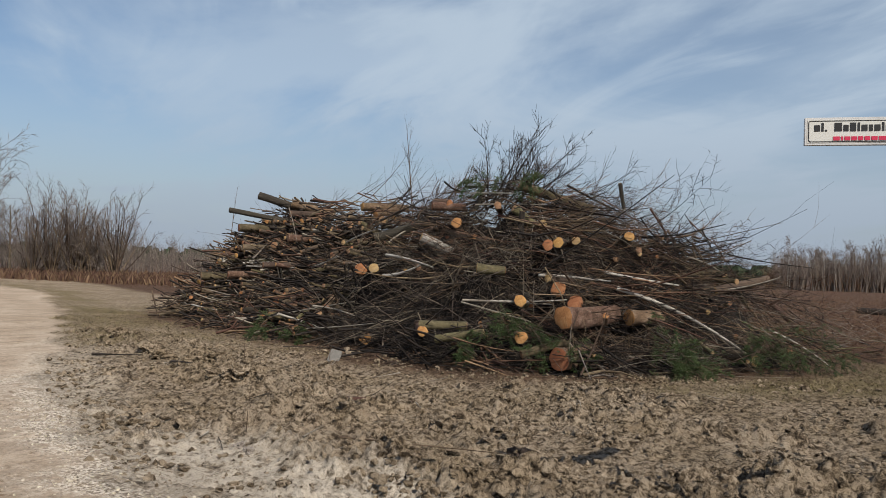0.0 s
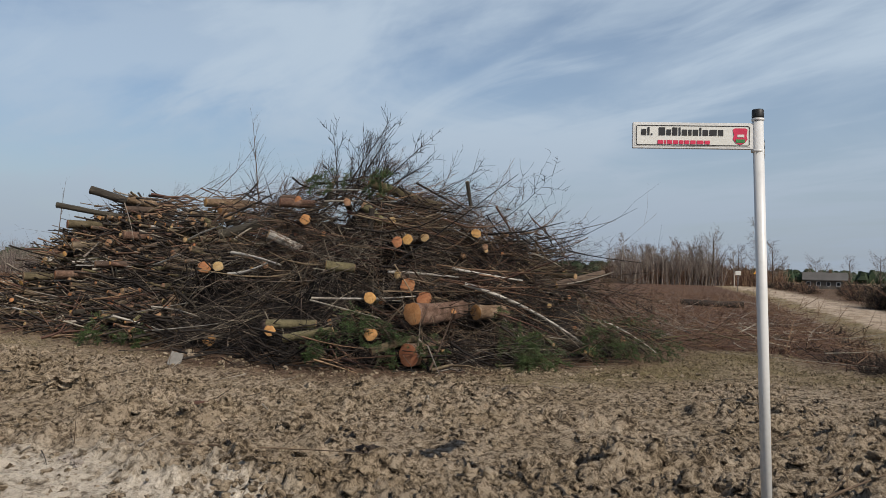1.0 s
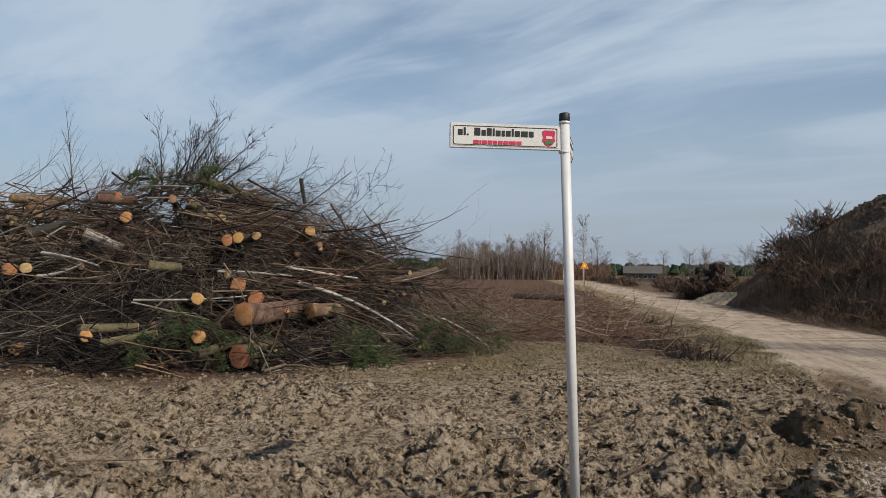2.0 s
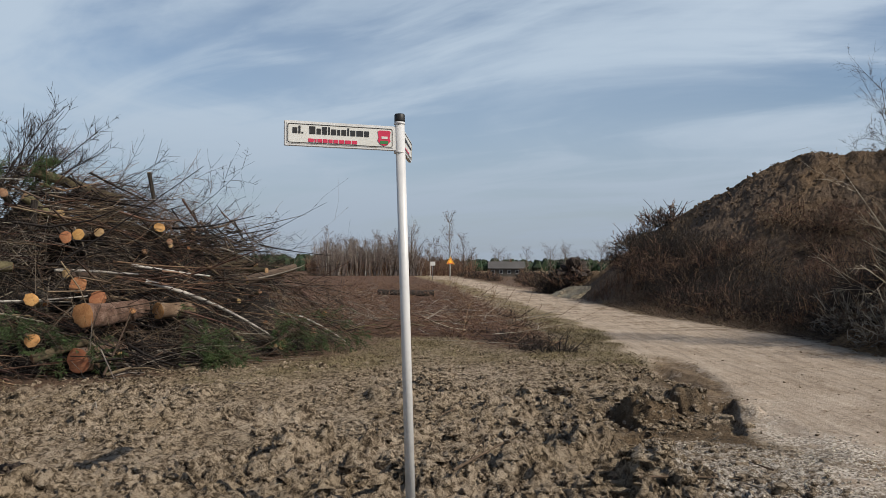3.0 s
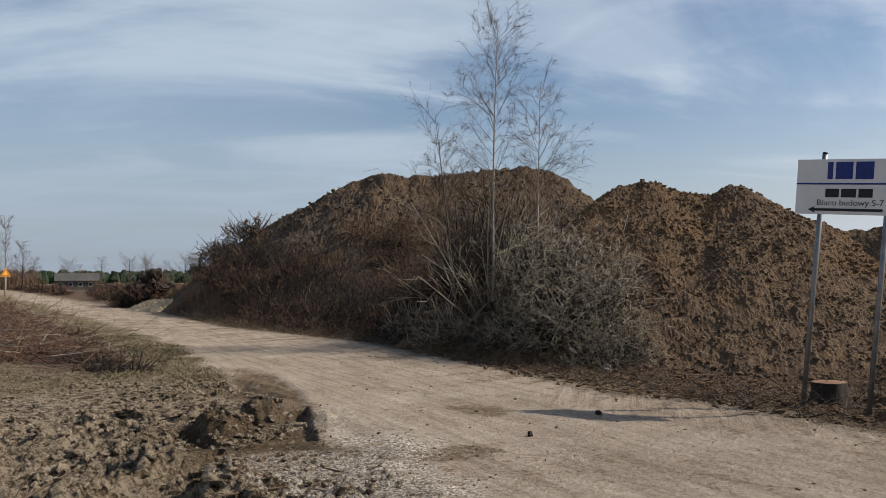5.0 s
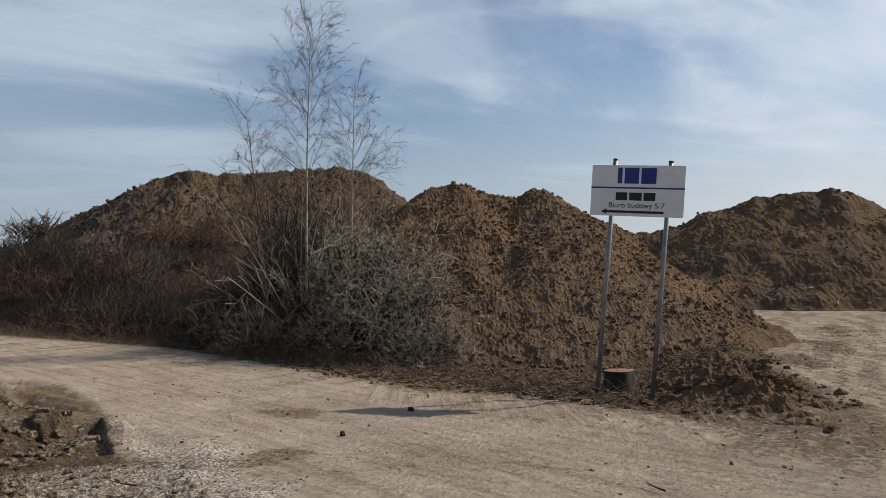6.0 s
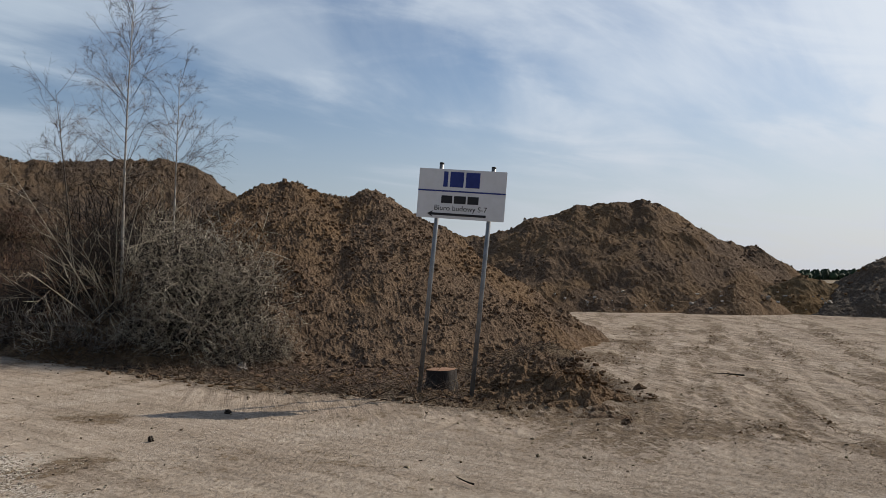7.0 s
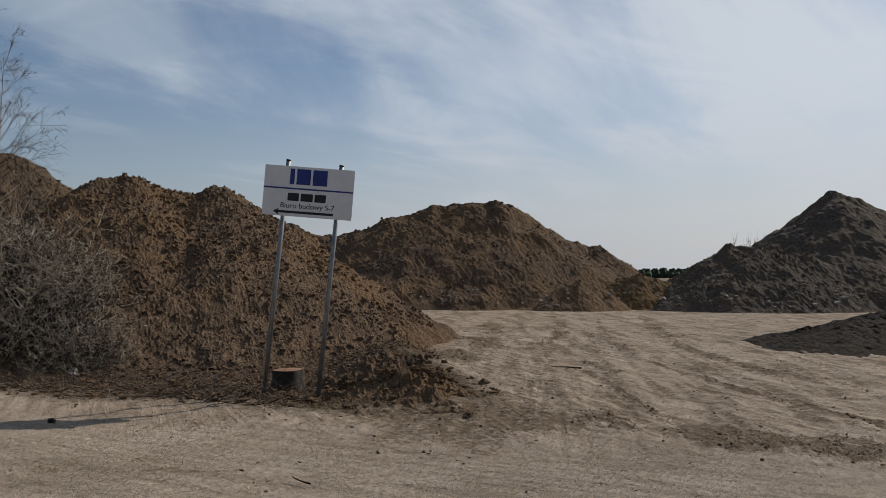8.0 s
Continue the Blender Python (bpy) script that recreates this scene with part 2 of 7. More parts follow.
def ground_zones(x, y):
    """Shares of road, grass, litter, wet earth and gravel at each place."""
    wob = 0.35 * fbm(x * 0.9, y * 0.9, 4, 3)
    far = 1 + np.hypot(x, y) * 0.03
    f = sdist(x, y, FIELD) + wob * far
    v = sdist(x, y, VERGE) + wob * 0.8
    w = sdist(x, y, WEST) + wob
    road = smooth(-0.25, 0.25, np.minimum(np.minimum(f, v), w))
    s = sdist(x, y, SLASH) + wob * 1.5
    litter = smooth(0.5, -0.7, s)
    litter = np.maximum(litter, smooth(0.2, -1.2, v) * smooth(150, 115, y) * 0.85)
    near_pile = smooth(-1.6, 0.0, pile_height(x, y) + wob)
    litter = np.maximum(litter, near_pile * 0.9)
    g = smooth(-0.10, 0.30, fbm(x * 0.5, y * 0.5, 4, 11))
    band = smooth(-3.2, -0.6, pile_height(x, y)) * smooth(9.0, 11.5, y + 0.2 * x)
    strip = smooth(11.0, 13.0, y) * smooth(-2, 0, x) * smooth(0.3, -0.3, f)
    verge_l = smooth(9.5, 12, y) * smooth(-2.2, -0.6, f) * smooth(0.2, -0.4, f)
    grass = np.clip((band * 0.95 + strip * 0.6 + verge_l * 0.9) * (0.35 + 0.65 * g), 0, 1) * (1 - litter)
    grass = np.maximum(grass, smooth(0.3, -1.0, w) * 0.8)
    grass = np.maximum(grass, smooth(60, 140, np.hypot(x, y)) * 0.5)
    wet = smooth(1.2, 0.7, np.hypot((x - 3.4) / 0.75, (y - 6.9) / 1.4) + wob)
    wet = np.maximum(wet, smooth(1.2, 0.7, np.hypot((x - 5.2 - 0.33 * (y - 10)) / 0.45, (y - 10.0) / 2.3) + wob))
    for px, py, rx, ry in ((4.5, 5.1, 0.75, 0.35), (3.3, 3.0, 0.7, 0.5), (6.2, 6.6, 0.35, 0.5), (5.0, 10.2, 0.55, 1.6), (3.0, 6.25, 0.6, 0.45), (2.75, 5.6, 0.4, 0.35)):
        wet = np.maximum(wet, 0.8 * smooth(1.2, 0.3, np.hypot((x - px) / rx, (y - py) / ry) + wob * 2))
    stony = smooth(1.25, 0.6, np.hypot((x - 3.4) / 0.85, (y - 5.3) / 1.1) + wob * 1.5)
    wet = wet * (1 - 0.85 * stony)
    dirt = smooth(1.15, 0.35, np.hypot((x - 8.0) / 0.95, (y + 1.3) / 0.75) + wob * 1.6)
    dirt = np.maximum(dirt, yard_trails(x, y, wob))
    dirt = np.maximum(dirt, 0.9 * smooth(1.9, 0.5, -ridge(x, y, [(8.2, 1.2, 0.0), (9.8, 2.6, 0.0), (14.5, 4.4, 0.0)], 1.0) + 1.6 * wob))
    run = y - 0.10 * x - 0.004 * (x - 9) ** 2
    dirt = np.maximum(dirt, 0.72 * smooth(-0.1, 0.35, fbm(x * 0.30, run * 2.2, 6, 21)) * smooth(5, 10, x) * road)
    dirt = np.maximum(dirt, 0.55 * smooth(0.0, 0.4, fbm(x * 0.22, run * 5.5, 5, 28)) * smooth(6, 12, x) * road)
    dirt = np.maximum(dirt, 0.30 * smooth(0.1, 0.5, fbm(x * 0.6, y * 0.35, 5, 23)) * road)
    lane = smooth(-0.05, 0.4, fbm(f * 1.9, (y - 0.6 * x) * 0.13, 5, 26)) * smooth(0.2, 1.0, f)
    dirt = np.maximum(dirt, 0.32 * lane * road)
    gravel = smooth(0.55, 0.0, np.abs(f - 0.15) + wob * 0.5) * smooth(9, 5, y)
    gravel = np.maximum(gravel, stony)
    pale = smooth(1.25, 0.45, np.hypot((x + 4.0 + 0.9 * (y - 4.7)) / 1.7, (y - 4.75) / 0.75) + wob * 1.6)
    pale = np.maximum(pale, 0.55 * smooth(0.9, 0.1, np.abs(f + 0.25) + wob) * smooth(-1, -3, x) * smooth(14, 6, y))
    yard = smooth(6, 9, x) * smooth(6.5, 4.5, y - 0.2 * x)
    return road, grass, litter, np.maximum(wet, dirt * 0.95), gravel, pale, yard


def ground_height(x, y):
    x, y = np.asarray(x, float), np.asarray(y, float)
    dist = np.hypot(x, y)
    f = sdist(x, y, FIELD)
    v = sdist(x, y, VERGE)
    near = smooth(60, 25, dist)
    inside = smooth(0.25, -0.7, f)
    churn = smooth(-0.15, 0.30, fbm(x * 0.42, y * 0.55, 3, 31))
    for px, py, rx, ry in ((-7.0, 8.6, 1.5, 0.9), (-5.0, 6.9, 0.9, 0.6), (-12.6, 11.6, 2.4, 1.0), (-5.6, 4.9, 0.5, 0.5), (-1.4, 5.0, 1.4, 0.5), (2.4, 8.4, 1.0, 0.9), (1.9, 5.6, 1.1, 0.6)):
        churn = np.maximum(churn, smooth(1.3, 0.4, np.hypot((x - px) / rx, (y - py) / ry)))
    # rows of earth turned up by heavy wheels
    heavy = np.zeros(np.shape(x))
    for pts, wide in (([(-8.6, 9.2), (-7.2, 8.7), (-6.0, 7.9), (-4.7, 6.8)], 0.42), ([(-14.5, 12.2), (-12.6, 11.6), (-10.6, 10.6)], 0.5), ([(-5.4, 6.3), (-4.6, 5.6), (-3.2, 5.1), (-1.2, 4.8)], 0.28),
                      ([(1.0, 9.2), (2.2, 8.6), (2.9, 7.9)], 0.35), ([(0.9, 5.5), (1.8, 5.9), (2.4, 6.3)], 0.25), ([(-3.4, 8.2), (-1.8, 8.0), (-0.2, 8.3)], 0.22), ([(-0.4, 6.4), (0.8, 7.0), (1.6, 7.5)], 0.22)):
        heavy = np.maximum(heavy, smooth(1.25, 0.3, -ridge(x, y, [(a, b, 0.0) for a, b in pts], 1.0) / wide + 0.9 * gnoise(x * 1.4, y * 1.4, 41)))
    calm = 1 - 0.7 * smooth(9.3, 12.0, y + 0.15 * x)
    warp = 0.25 * gnoise(x * 2.3, y * 2.3, 7)
    mud = 0.05 * lumps(x * 1.1 + warp, y * 1.1, 1) + 0.05 * fbm(x * 3.4 + warp, y * 3.4 - warp, 4, 2) - 0.06
    mud = mud + (0.3 + 0.7 * churn) * 0.035 * fbm(x * 9, y * 9, 3, 39) + 0.42 * churn * clods(x, y, 0.24, 1, 0.45) + (0.20 + 0.65 * churn) * clods(x, y, 0.11, 2, 0.65) + (0.45 + 0.5 * churn) * clods(x, y, 0.055, 3, 0.75)
    z = inside * near * (mud * calm + heavy * (0.06 + 0.72 * clods(x, y, 0.24, 42, 0.85) + 0.5 * clods(x, y, 0.12, 43, 0.8)))
    z = z + inside * near * 0.10 * churn * calm * smooth(0.1, 0.45, fbm(x * 1.5, y * 1.5, 3, 33))
    edge = smooth(0.2, -0.5, v)
    z = z + edge * near * (0.06 * lumps(x * 1.3, y * 1.3, 9) + 0.07 * lumps(x * 4.2, y * 4.2, 10) + 0.03 * lumps(x * 11, y * 11, 12) - 0.06)
    plain = (1 - inside) * (1 - edge)
    z = z + plain * near * (0.02 * fbm(x * 0.6, y * 0.6, 3, 14) + 0.010 * lumps(x * 3.5, y * 3.5, 15) + 0.006 * lumps(x * 12, y * 12, 16))
    # tyre ruts and thrown-up earth at the road's bend
    flat = smooth(1.15, 0.75, np.hypot((x - 3.7) / 0.95, (y - 6.9) / 1.5))
    flat = np.maximum(flat, smooth(1.2, 0.7, np.hypot((x - 5.2 - 0.33 * (y - 10)) / 0.42, (y - 10.0) / 2.2)))
    tread = 0.012 * smooth(-0.2, 0.6, np.sin(34 * (y + 0.35 * x))) * flat
    z = z * (1 - 0.9 * flat) - 0.05 * flat + tread
    ragged, torn = gnoise(x * 4.5, y * 4.5, 35), clods(x, y, 0.16, 36)
    uneven = 0.8 + 0.5 * lumps(x * 3.3, y * 3.3, 18)
    for px, py, rx, ry, h in ((3.55, 7.75, 0.30, 0.42, 0.21), (4.15, 8.05, 0.27, 0.30, 0.22), (3.12, 7.55, 0.14, 0.60, -0.17), (3.90, 7.85, 0.08, 0.34, -0.15), (2.55, 5.45, 0.34, 0.26, 0.12), (2.1, 5.35, 0.16, 0.5, -0.12),
                              (2.7, 6.5, 0.5, 0.14, 0.09), (4.62, 7.7, 0.16, 0.42, 0.08), (5.15, 10.2, 0.12, 1.0, -0.07), (5.45, 10.6, 0.10, 0.9, 0.05), (1.75, 6.2, 0.5, 0.12, -0.10),
                              (13.2, 3.7, 1.5, 0.6, 0.25), (9.0, 2.2, 0.5, 0.8, 0.06)):
        d = np.hypot((x - px) / rx, (y - py) / ry) + 0.30 * ragged
        z = z + h * smooth(1.15, 0.55, d) * uneven + 0.6 * max(h, 0) / 0.2 * smooth(1.25, 0.85, d) * torn
    slot = -ridge(x, y, [(4.05, 6.75, 0.0), (4.30, 7.25, 0.0), (4.66, 8.1, 0.0)], 1.0) + 0.03 * gnoise(x * 7, y * 7, 37)
    z = z - 0.10 * smooth(0.08, 0.04, slot)
    dirt = yard_trails(x, y, 0.35 * fbm(x * 0.9, y * 0.9, 4, 3))
    z = z + dirt * (0.05 * lumps(x * 5, y * 5, 19) + 0.6 * clods(x, y, 0.10, 27) - 0.015)
    tracks = smooth(6, 9, x) * smooth(5, 3.5, y - 0.2 * x) * plain * near * smooth(34, 20, x)
    run = y - 0.10 * x - 0.004 * (x - 9) ** 2
    z = z + tracks * (0.06 * gnoise(x * 0.25, run * 1.6, 20) + 0.05 * np.abs(gnoise(x * 0.5, run * 5.0, 22)) + 0.02 * gnoise(x * 1.2, run * 11, 38) + 0.05 * lumps(x * 4, y * 4, 24) * smooth(0, 0.4, gnoise(x * 0.3, run * 0.8, 25)))
    # far land rises a little to the woods
    z = z + 0.25 * smooth(30, 120, dist)
    return z


def gz(x, y):
    return float(ground_height(np.array([x]), np.array([y]))[0])

# ---- materials ----
def nodes_of(name, rough=0.85, metal=0.0, spec=0.3):
    m = bpy.data.materials.new(name)
    m.use_nodes = True
    nt = m.node_tree
    b = nt.nodes["Principled BSDF"]
    b.inputs["Roughness"].default_value, b.inputs["Metallic"].default_value = rough, metal
    b.inputs["Specular IOR Level"].default_value = spec
    return m, nt, b


def noise_node(nt, coord, scale, detail=5, rough=0.6, warp=0.0):
    n = nt.nodes.new("ShaderNodeTexNoise")
    n.inputs["Scale"].default_value, n.inputs["Detail"].default_value = scale, detail
    n.inputs["Roughness"].default_value, n.inputs["Distortion"].default_value = rough, warp
    nt.links.new(coord, n.inputs["Vector"])
    return n.outputs["Fac"]


def ramp_node(nt, fac, stops):
    r = nt.nodes.new("ShaderNodeValToRGB")
    while len(r.color_ramp.elements) < len(stops):
        r.color_ramp.elements.new(0.5)
    for e, (p, c) in zip(r.color_ramp.elements, stops):
        e.position, e.color = p, (*c, 1)
    nt.links.new(fac, r.inputs["Fac"])
    return r.outputs["Color"]


def mix_node(nt, fac, a, b, mode="MIX"):
    m = nt.nodes.new("ShaderNodeMix")
    m.data_type, m.blend_type = "RGBA", mode
    for slot, v in (("Factor", fac), ("A", a), ("B", b)):
        if isinstance(v, (int, float)):
            m.inputs[slot].default_value = v
        elif isinstance(v, tuple):
            m.inputs[slot].default_value = (*v, 1)
        else:
            nt.links.new(v, m.inputs[slot])
    return m.outputs["Result"]


def maths(nt, op, a, b=None, clamp=False):
    m = nt.nodes.new("ShaderNodeMath")
    m.operation, m.use_clamp = op, clamp
    for i, v in enumerate((a, b)):
        if v is None:
            continue
        if isinstance(v, (int, float)):
            m.inputs[i].default_value = v
        else:
            nt.links.new(v, m.inputs[i])
    return m.outputs[0]


def bump_node(nt, b, height, strength, distance):
    n = nt.nodes.new("ShaderNodeBump")
    n.inputs["Strength"].default_value, n.inputs["Distance"].default_value = strength, distance
    nt.links.new(height, n.inputs["Height"])
    nt.links.new(n.outputs[0], b.inputs["Normal"])


def surface(name, dark, mid, light, scale, rough=0.85, bump=0.5, depth=0.01, island=0.0, stretch=(1, 1, 1), metal=0.0, spec=0.3, per_object=0.0):
    """A worn surface: broad stains, fine grain and relief, with a shift of tone from piece to piece."""
    m, nt, b = nodes_of(name, rough, metal, spec)
    tc = nt.nodes.new("ShaderNodeTexCoord")
    mp = nt.nodes.new("ShaderNodeMapping")
    mp.inputs["Scale"].default_value = stretch
    nt.links.new(tc.outputs["Object"], mp.inputs[0])
    co = mp.outputs[0]
    big, fine = noise_node(nt, co, scale * 0.22, 4), noise_node(nt, co, scale * 2.0, 6, 0.7)
    both = maths(nt, "ADD", maths(nt, "MULTIPLY", big, 0.55), maths(nt, "MULTIPLY", fine, 0.45))
    col = ramp_node(nt, both, ((0.32, dark), (0.5, mid), (0.68, light)))
    if island or per_object:
        if island:
            g = nt.nodes.new("ShaderNodeNewGeometry")
            rnd, amount = g.outputs["Random Per Island"], island
        else:
            g = nt.nodes.new("ShaderNodeObjectInfo")
            rnd, amount = g.outputs["Random"], per_object
        k = maths(nt, "ADD", maths(nt, "MULTIPLY", rnd, 2 * amount), 1 - amount)
        hs = nt.nodes.new("ShaderNodeHueSaturation")
        nt.links.new(k, hs.inputs["Value"])
        nt.links.new(maths(nt, "ADD", maths(nt, "MULTIPLY", rnd, 0.04), 0.48), hs.inputs["Hue"])
        nt.links.new(col, hs.inputs["Color"])
        col = hs.outputs[0]
    nt.links.new(col, b.inputs["Base Color"])
    if bump:
        bump_node(nt, b, fine, bump, depth)
    return m


def ground_material():
    m, nt, b = nodes_of("ground_earth", 0.92, 0, 0.15)
    b.inputs["Diffuse Roughness"].default_value = 0.35
    geo = nt.nodes.new("ShaderNodeNewGeometry")
    co = geo.outputs["Position"]

    def zone(n):
        a = nt.nodes.new("ShaderNodeAttribute")
        a.attribute_name = n
        return a.outputs["Fac"]
    big, mid, fine = noise_node(nt, co, 0.7, 5), noise_node(nt, co, 4.5, 6, 0.65), noise_node(nt, co, 38, 5, 0.7)
    mm = maths(nt, "ADD", maths(nt, "MULTIPLY", mid, 0.6), maths(nt, "MULTIPLY", fine, 0.4))
    crumb = noise_node(nt, co, 14, 9, 0.74, 0.5)
    mud = ramp_node(nt, maths(nt, "ADD", maths(nt, "MULTIPLY", crumb, 0.7), maths(nt, "MULTIPLY", mid, 0.3)),
                    ((0.41, (0.040, 0.029, 0.019)), (0.465, (0.158, 0.119, 0.080)), (0.515, (0.325, 0.258, 0.184)), (0.585, (0.55, 0.46, 0.35))))
    dull = ramp_node(nt, crumb, ((0.41, (0.040, 0.029, 0.018)), (0.49, (0.180, 0.135, 0.086)), (0.57, (0.38, 0.300, 0.205))))
    mud = mix_node(nt, ramp_node(nt, big, ((0.44, (0, 0, 0)), (0.60, (0.85, 0.85, 0.85)))), mud, dull)
    chalk = ramp_node(nt, crumb, ((0.36, (0.24, 0.195, 0.145)), (0.46, (0.56, 0.49, 0.40)), (0.58, (0.74, 0.67, 0.57))))
    road = ramp_node(nt, maths(nt, "ADD", maths(nt, "MULTIPLY", big, 0.55), maths(nt, "MULTIPLY", mm, 0.45)),
                     ((0.37, (0.225, 0.175, 0.128)), (0.46, (0.320, 0.256, 0.194)), (0.60, (0.425, 0.355, 0.283))))
    specks = ramp_node(nt, noise_node(nt, co, 60, 3, 0.6), ((0.30, (0.35, 0.35, 0.35)), (0.38, (1, 1, 1)), (0.72, (1, 1, 1)), (0.8, (1.25, 1.25, 1.25))))
    grit = ramp_node(nt, crumb, ((0.38, (0.13, 0.095, 0.062)), (0.47, (0.31, 0.243, 0.178)), (0.58, (0.50, 0.42, 0.335))))
    road = mix_node(nt, 0.38, road, grit)
    road = mix_node(nt, 0.45, road, specks, "MULTIPLY")
    # wheel marks run along the track, and across the yard
    marks = []
    for turn, stretch in ((78, 2.0), (38, 1.5)):
        mp = nt.nodes.new("ShaderNodeMapping")
        mp.vector_type = "TEXTURE"
        mp.inputs["Rotation"].default_value, mp.inputs["Scale"].default_value = (0, 0, radians(turn)), (stretch, 0.16, 1.0)
        nt.links.new(co, mp.inputs[0])
        marks.append(noise_node(nt, mp.outputs[0], 1.0, 9, 0.68, 0.3))
    worn = ramp_node(nt, marks[0], ((0.40, (0.80, 0.79, 0.78)), (0.50, (1.0, 1.0, 1.0)), (0.62, (1.14, 1.14, 1.14))))
    driven = ramp_node(nt, marks[1], ((0.38, (0.64, 0.60, 0.56)), (0.48, (1.0, 0.98, 0.96)), (0.60, (1.30, 1.28, 1.25))))
    road = mix_node(nt, 1.0, road, mix_node(nt, zone("yard"), worn, driven), "MULTIPLY")
    col = mix_node(nt, zone("road"), mud, road)
    col = mix_node(nt, maths(nt, "MULTIPLY", zone("pale"), ramp_node(nt, mid, ((0.36, (0.1, 0.1, 0.1)), (0.52, (1, 1, 1))))), col, chalk)
    grav = ramp_node(nt, noise_node(nt, co, 30, 3, 0.6), ((0.38, (0.13, 0.105, 0.08)), (0.48, (0.40, 0.345, 0.28)), (0.58, (0.66, 0.60, 0.52))))
    col = mix_node(nt, maths(nt, "MULTIPLY", zone("gravel"), ramp_node(nt, mid, ((0.42, (0, 0, 0)), (0.5, (1, 1, 1))))), col, grav)
    grass = ramp_node(nt, mm, ((0.36, (0.055, 0.041, 0.022)), (0.48, (0.158, 0.124, 0.060)), (0.62, (0.265, 0.21, 0.12))))
    col = mix_node(nt, zone("grass"), col, grass)
    lit = ramp_node(nt, maths(nt, "ADD", maths(nt, "MULTIPLY", mid, 0.5), maths(nt, "MULTIPLY", fine, 0.5)),
                    ((0.36, (0.022, 0.012, 0.008)), (0.48, (0.080, 0.046, 0.030)), (0.6, (0.155, 0.094, 0.064))))
    col = mix_node(nt, zone("litter"), col, lit)
    wet = ramp_node(nt, mm, ((0.36, (0.040, 0.026, 0.014)), (0.5, (0.115, 0.077, 0.043)), (0.62, (0.205, 0.146, 0.090))))
    torn = maths(nt, "ADD", zone("wet"), maths(nt, "MULTIPLY", maths(nt, "SUBTRACT", maths(nt, "ADD", maths(nt, "MULTIPLY", mid, 0.4), maths(nt, "MULTIPLY", crumb, 0.6)), 0.5), 6.5))
    torn = ramp_node(nt, torn, ((0.28, (0, 0, 0)), (0.85, (0.92, 0.92, 0.92))))
    col = mix_node(nt, torn, col, wet)
    nt.links.new(col, b.inputs["Base Color"])
    vor = nt.nodes.new("ShaderNodeTexVoronoi")
    vor.feature = "SMOOTH_F1"
    vor.inputs["Scale"].default_value, vor.inputs["Randomness"].default_value = 13, 1
    nt.links.new(co, vor.inputs["Vector"])
    loose = maths(nt, "MULTIPLY", vor.outputs["Distance"], maths(nt, "SUBTRACT", 1.0, maths(nt, "MULTIPLY", zone("road"), 0.85)))
    high = maths(nt, "SUBTRACT", maths(nt, "ADD", maths(nt, "MULTIPLY", crumb, 1.3), maths(nt, "MULTIPLY", fine, 0.3)), maths(nt, "MULTIPLY", loose, 0.5))
    high = maths(nt, "MULTIPLY", high, maths(nt, "SUBTRACT", 1.0, maths(nt, "MULTIPLY", zone("road"), 0.72)))
    high = maths(nt, "ADD", high, maths(nt, "MULTIPLY", marks[1], maths(nt, "MULTIPLY", zone("yard"), 0.9)))
    bump_node(nt, b, high, 1.0, 0.085)
    return m


def earth_material(name, dark, mid, light, streak):
    """Dug subsoil: clods, slide streaks and patches of another earth."""
    m, nt, b = nodes_of(name, 0.95, 0, 0.12)
    b.inputs["Diffuse Roughness"].default_value = 0.35
    geo = nt.nodes.new("ShaderNodeNewGeometry")
    co = geo.outputs["Position"]
    big, mid_n, fine = noise_node(nt, co, 0.35, 5, 0.6, 0.6), noise_node(nt, co, 5.5, 7, 0.72, 0.4), noise_node(nt, co, 24, 5, 0.7)
    mm = maths(nt, "ADD", maths(nt, "MULTIPLY", mid_n, 0.55), maths(nt, "MULTIPLY", fine, 0.45))
    col = ramp_node(nt, mm, ((0.34, dark), (0.5, mid), (0.66, light)))
    col = mix_node(nt, ramp_node(nt, big, ((0.45, (0, 0, 0)), (0.58, (0.85, 0.85, 0.85)))), col, mix_node(nt, 0.65, col, streak))
    nt.links.new(col, b.inputs["Base Color"])
    bump_node(nt, b, mm, 1.0, 0.10)
    return m


M_GROUND = ground_material()
M_EARTH = earth_material("dug_earth", (0.075, 0.049, 0.031), (0.150, 0.099, 0.062), (0.245, 0.172, 0.114), (0.200, 0.122, 0.060))
M_EARTH_GREY = earth_material("grey_brown_earth", (0.052, 0.037, 0.027), (0.102, 0.073, 0.051), (0.168, 0.126, 0.091), (0.150, 0.097, 0.053))
M_EARTH_STONE = earth_material("grey_stony_earth", (0.044, 0.034, 0.026), (0.098, 0.078, 0.060), (0.18, 0.148, 0.118), (0.130, 0.096, 0.064))
M_EARTH_WARM = earth_material("warm_brown_earth", (0.062, 0.040, 0.026), (0.124, 0.081, 0.050), (0.195, 0.136, 0.088), (0.190, 0.116, 0.056))
M_OCHRE = earth_material("ochre_earth", (0.074, 0.041, 0.018), (0.164, 0.098, 0.041), (0.246, 0.156, 0.070), (0.131, 0.098, 0.057))
M_TOPSOIL = earth_material("dark_topsoil", (0.009, 0.007, 0.005), (0.022, 0.017, 0.012), (0.046, 0.036, 0.026), (0.046, 0.034, 0.023))
M_CHIPS = surface("wood_chips", (0.20, 0.145, 0.085), (0.42, 0.325, 0.20), (0.56, 0.455, 0.30), 6, 0.9, 0.8, 0.05)
M_CLOD = surface("clod_earth", (0.068, 0.050, 0.032), (0.180, 0.139, 0.091), (0.300, 0.251, 0.188), 9, 0.95, 0.8, 0.03, island=0.3)
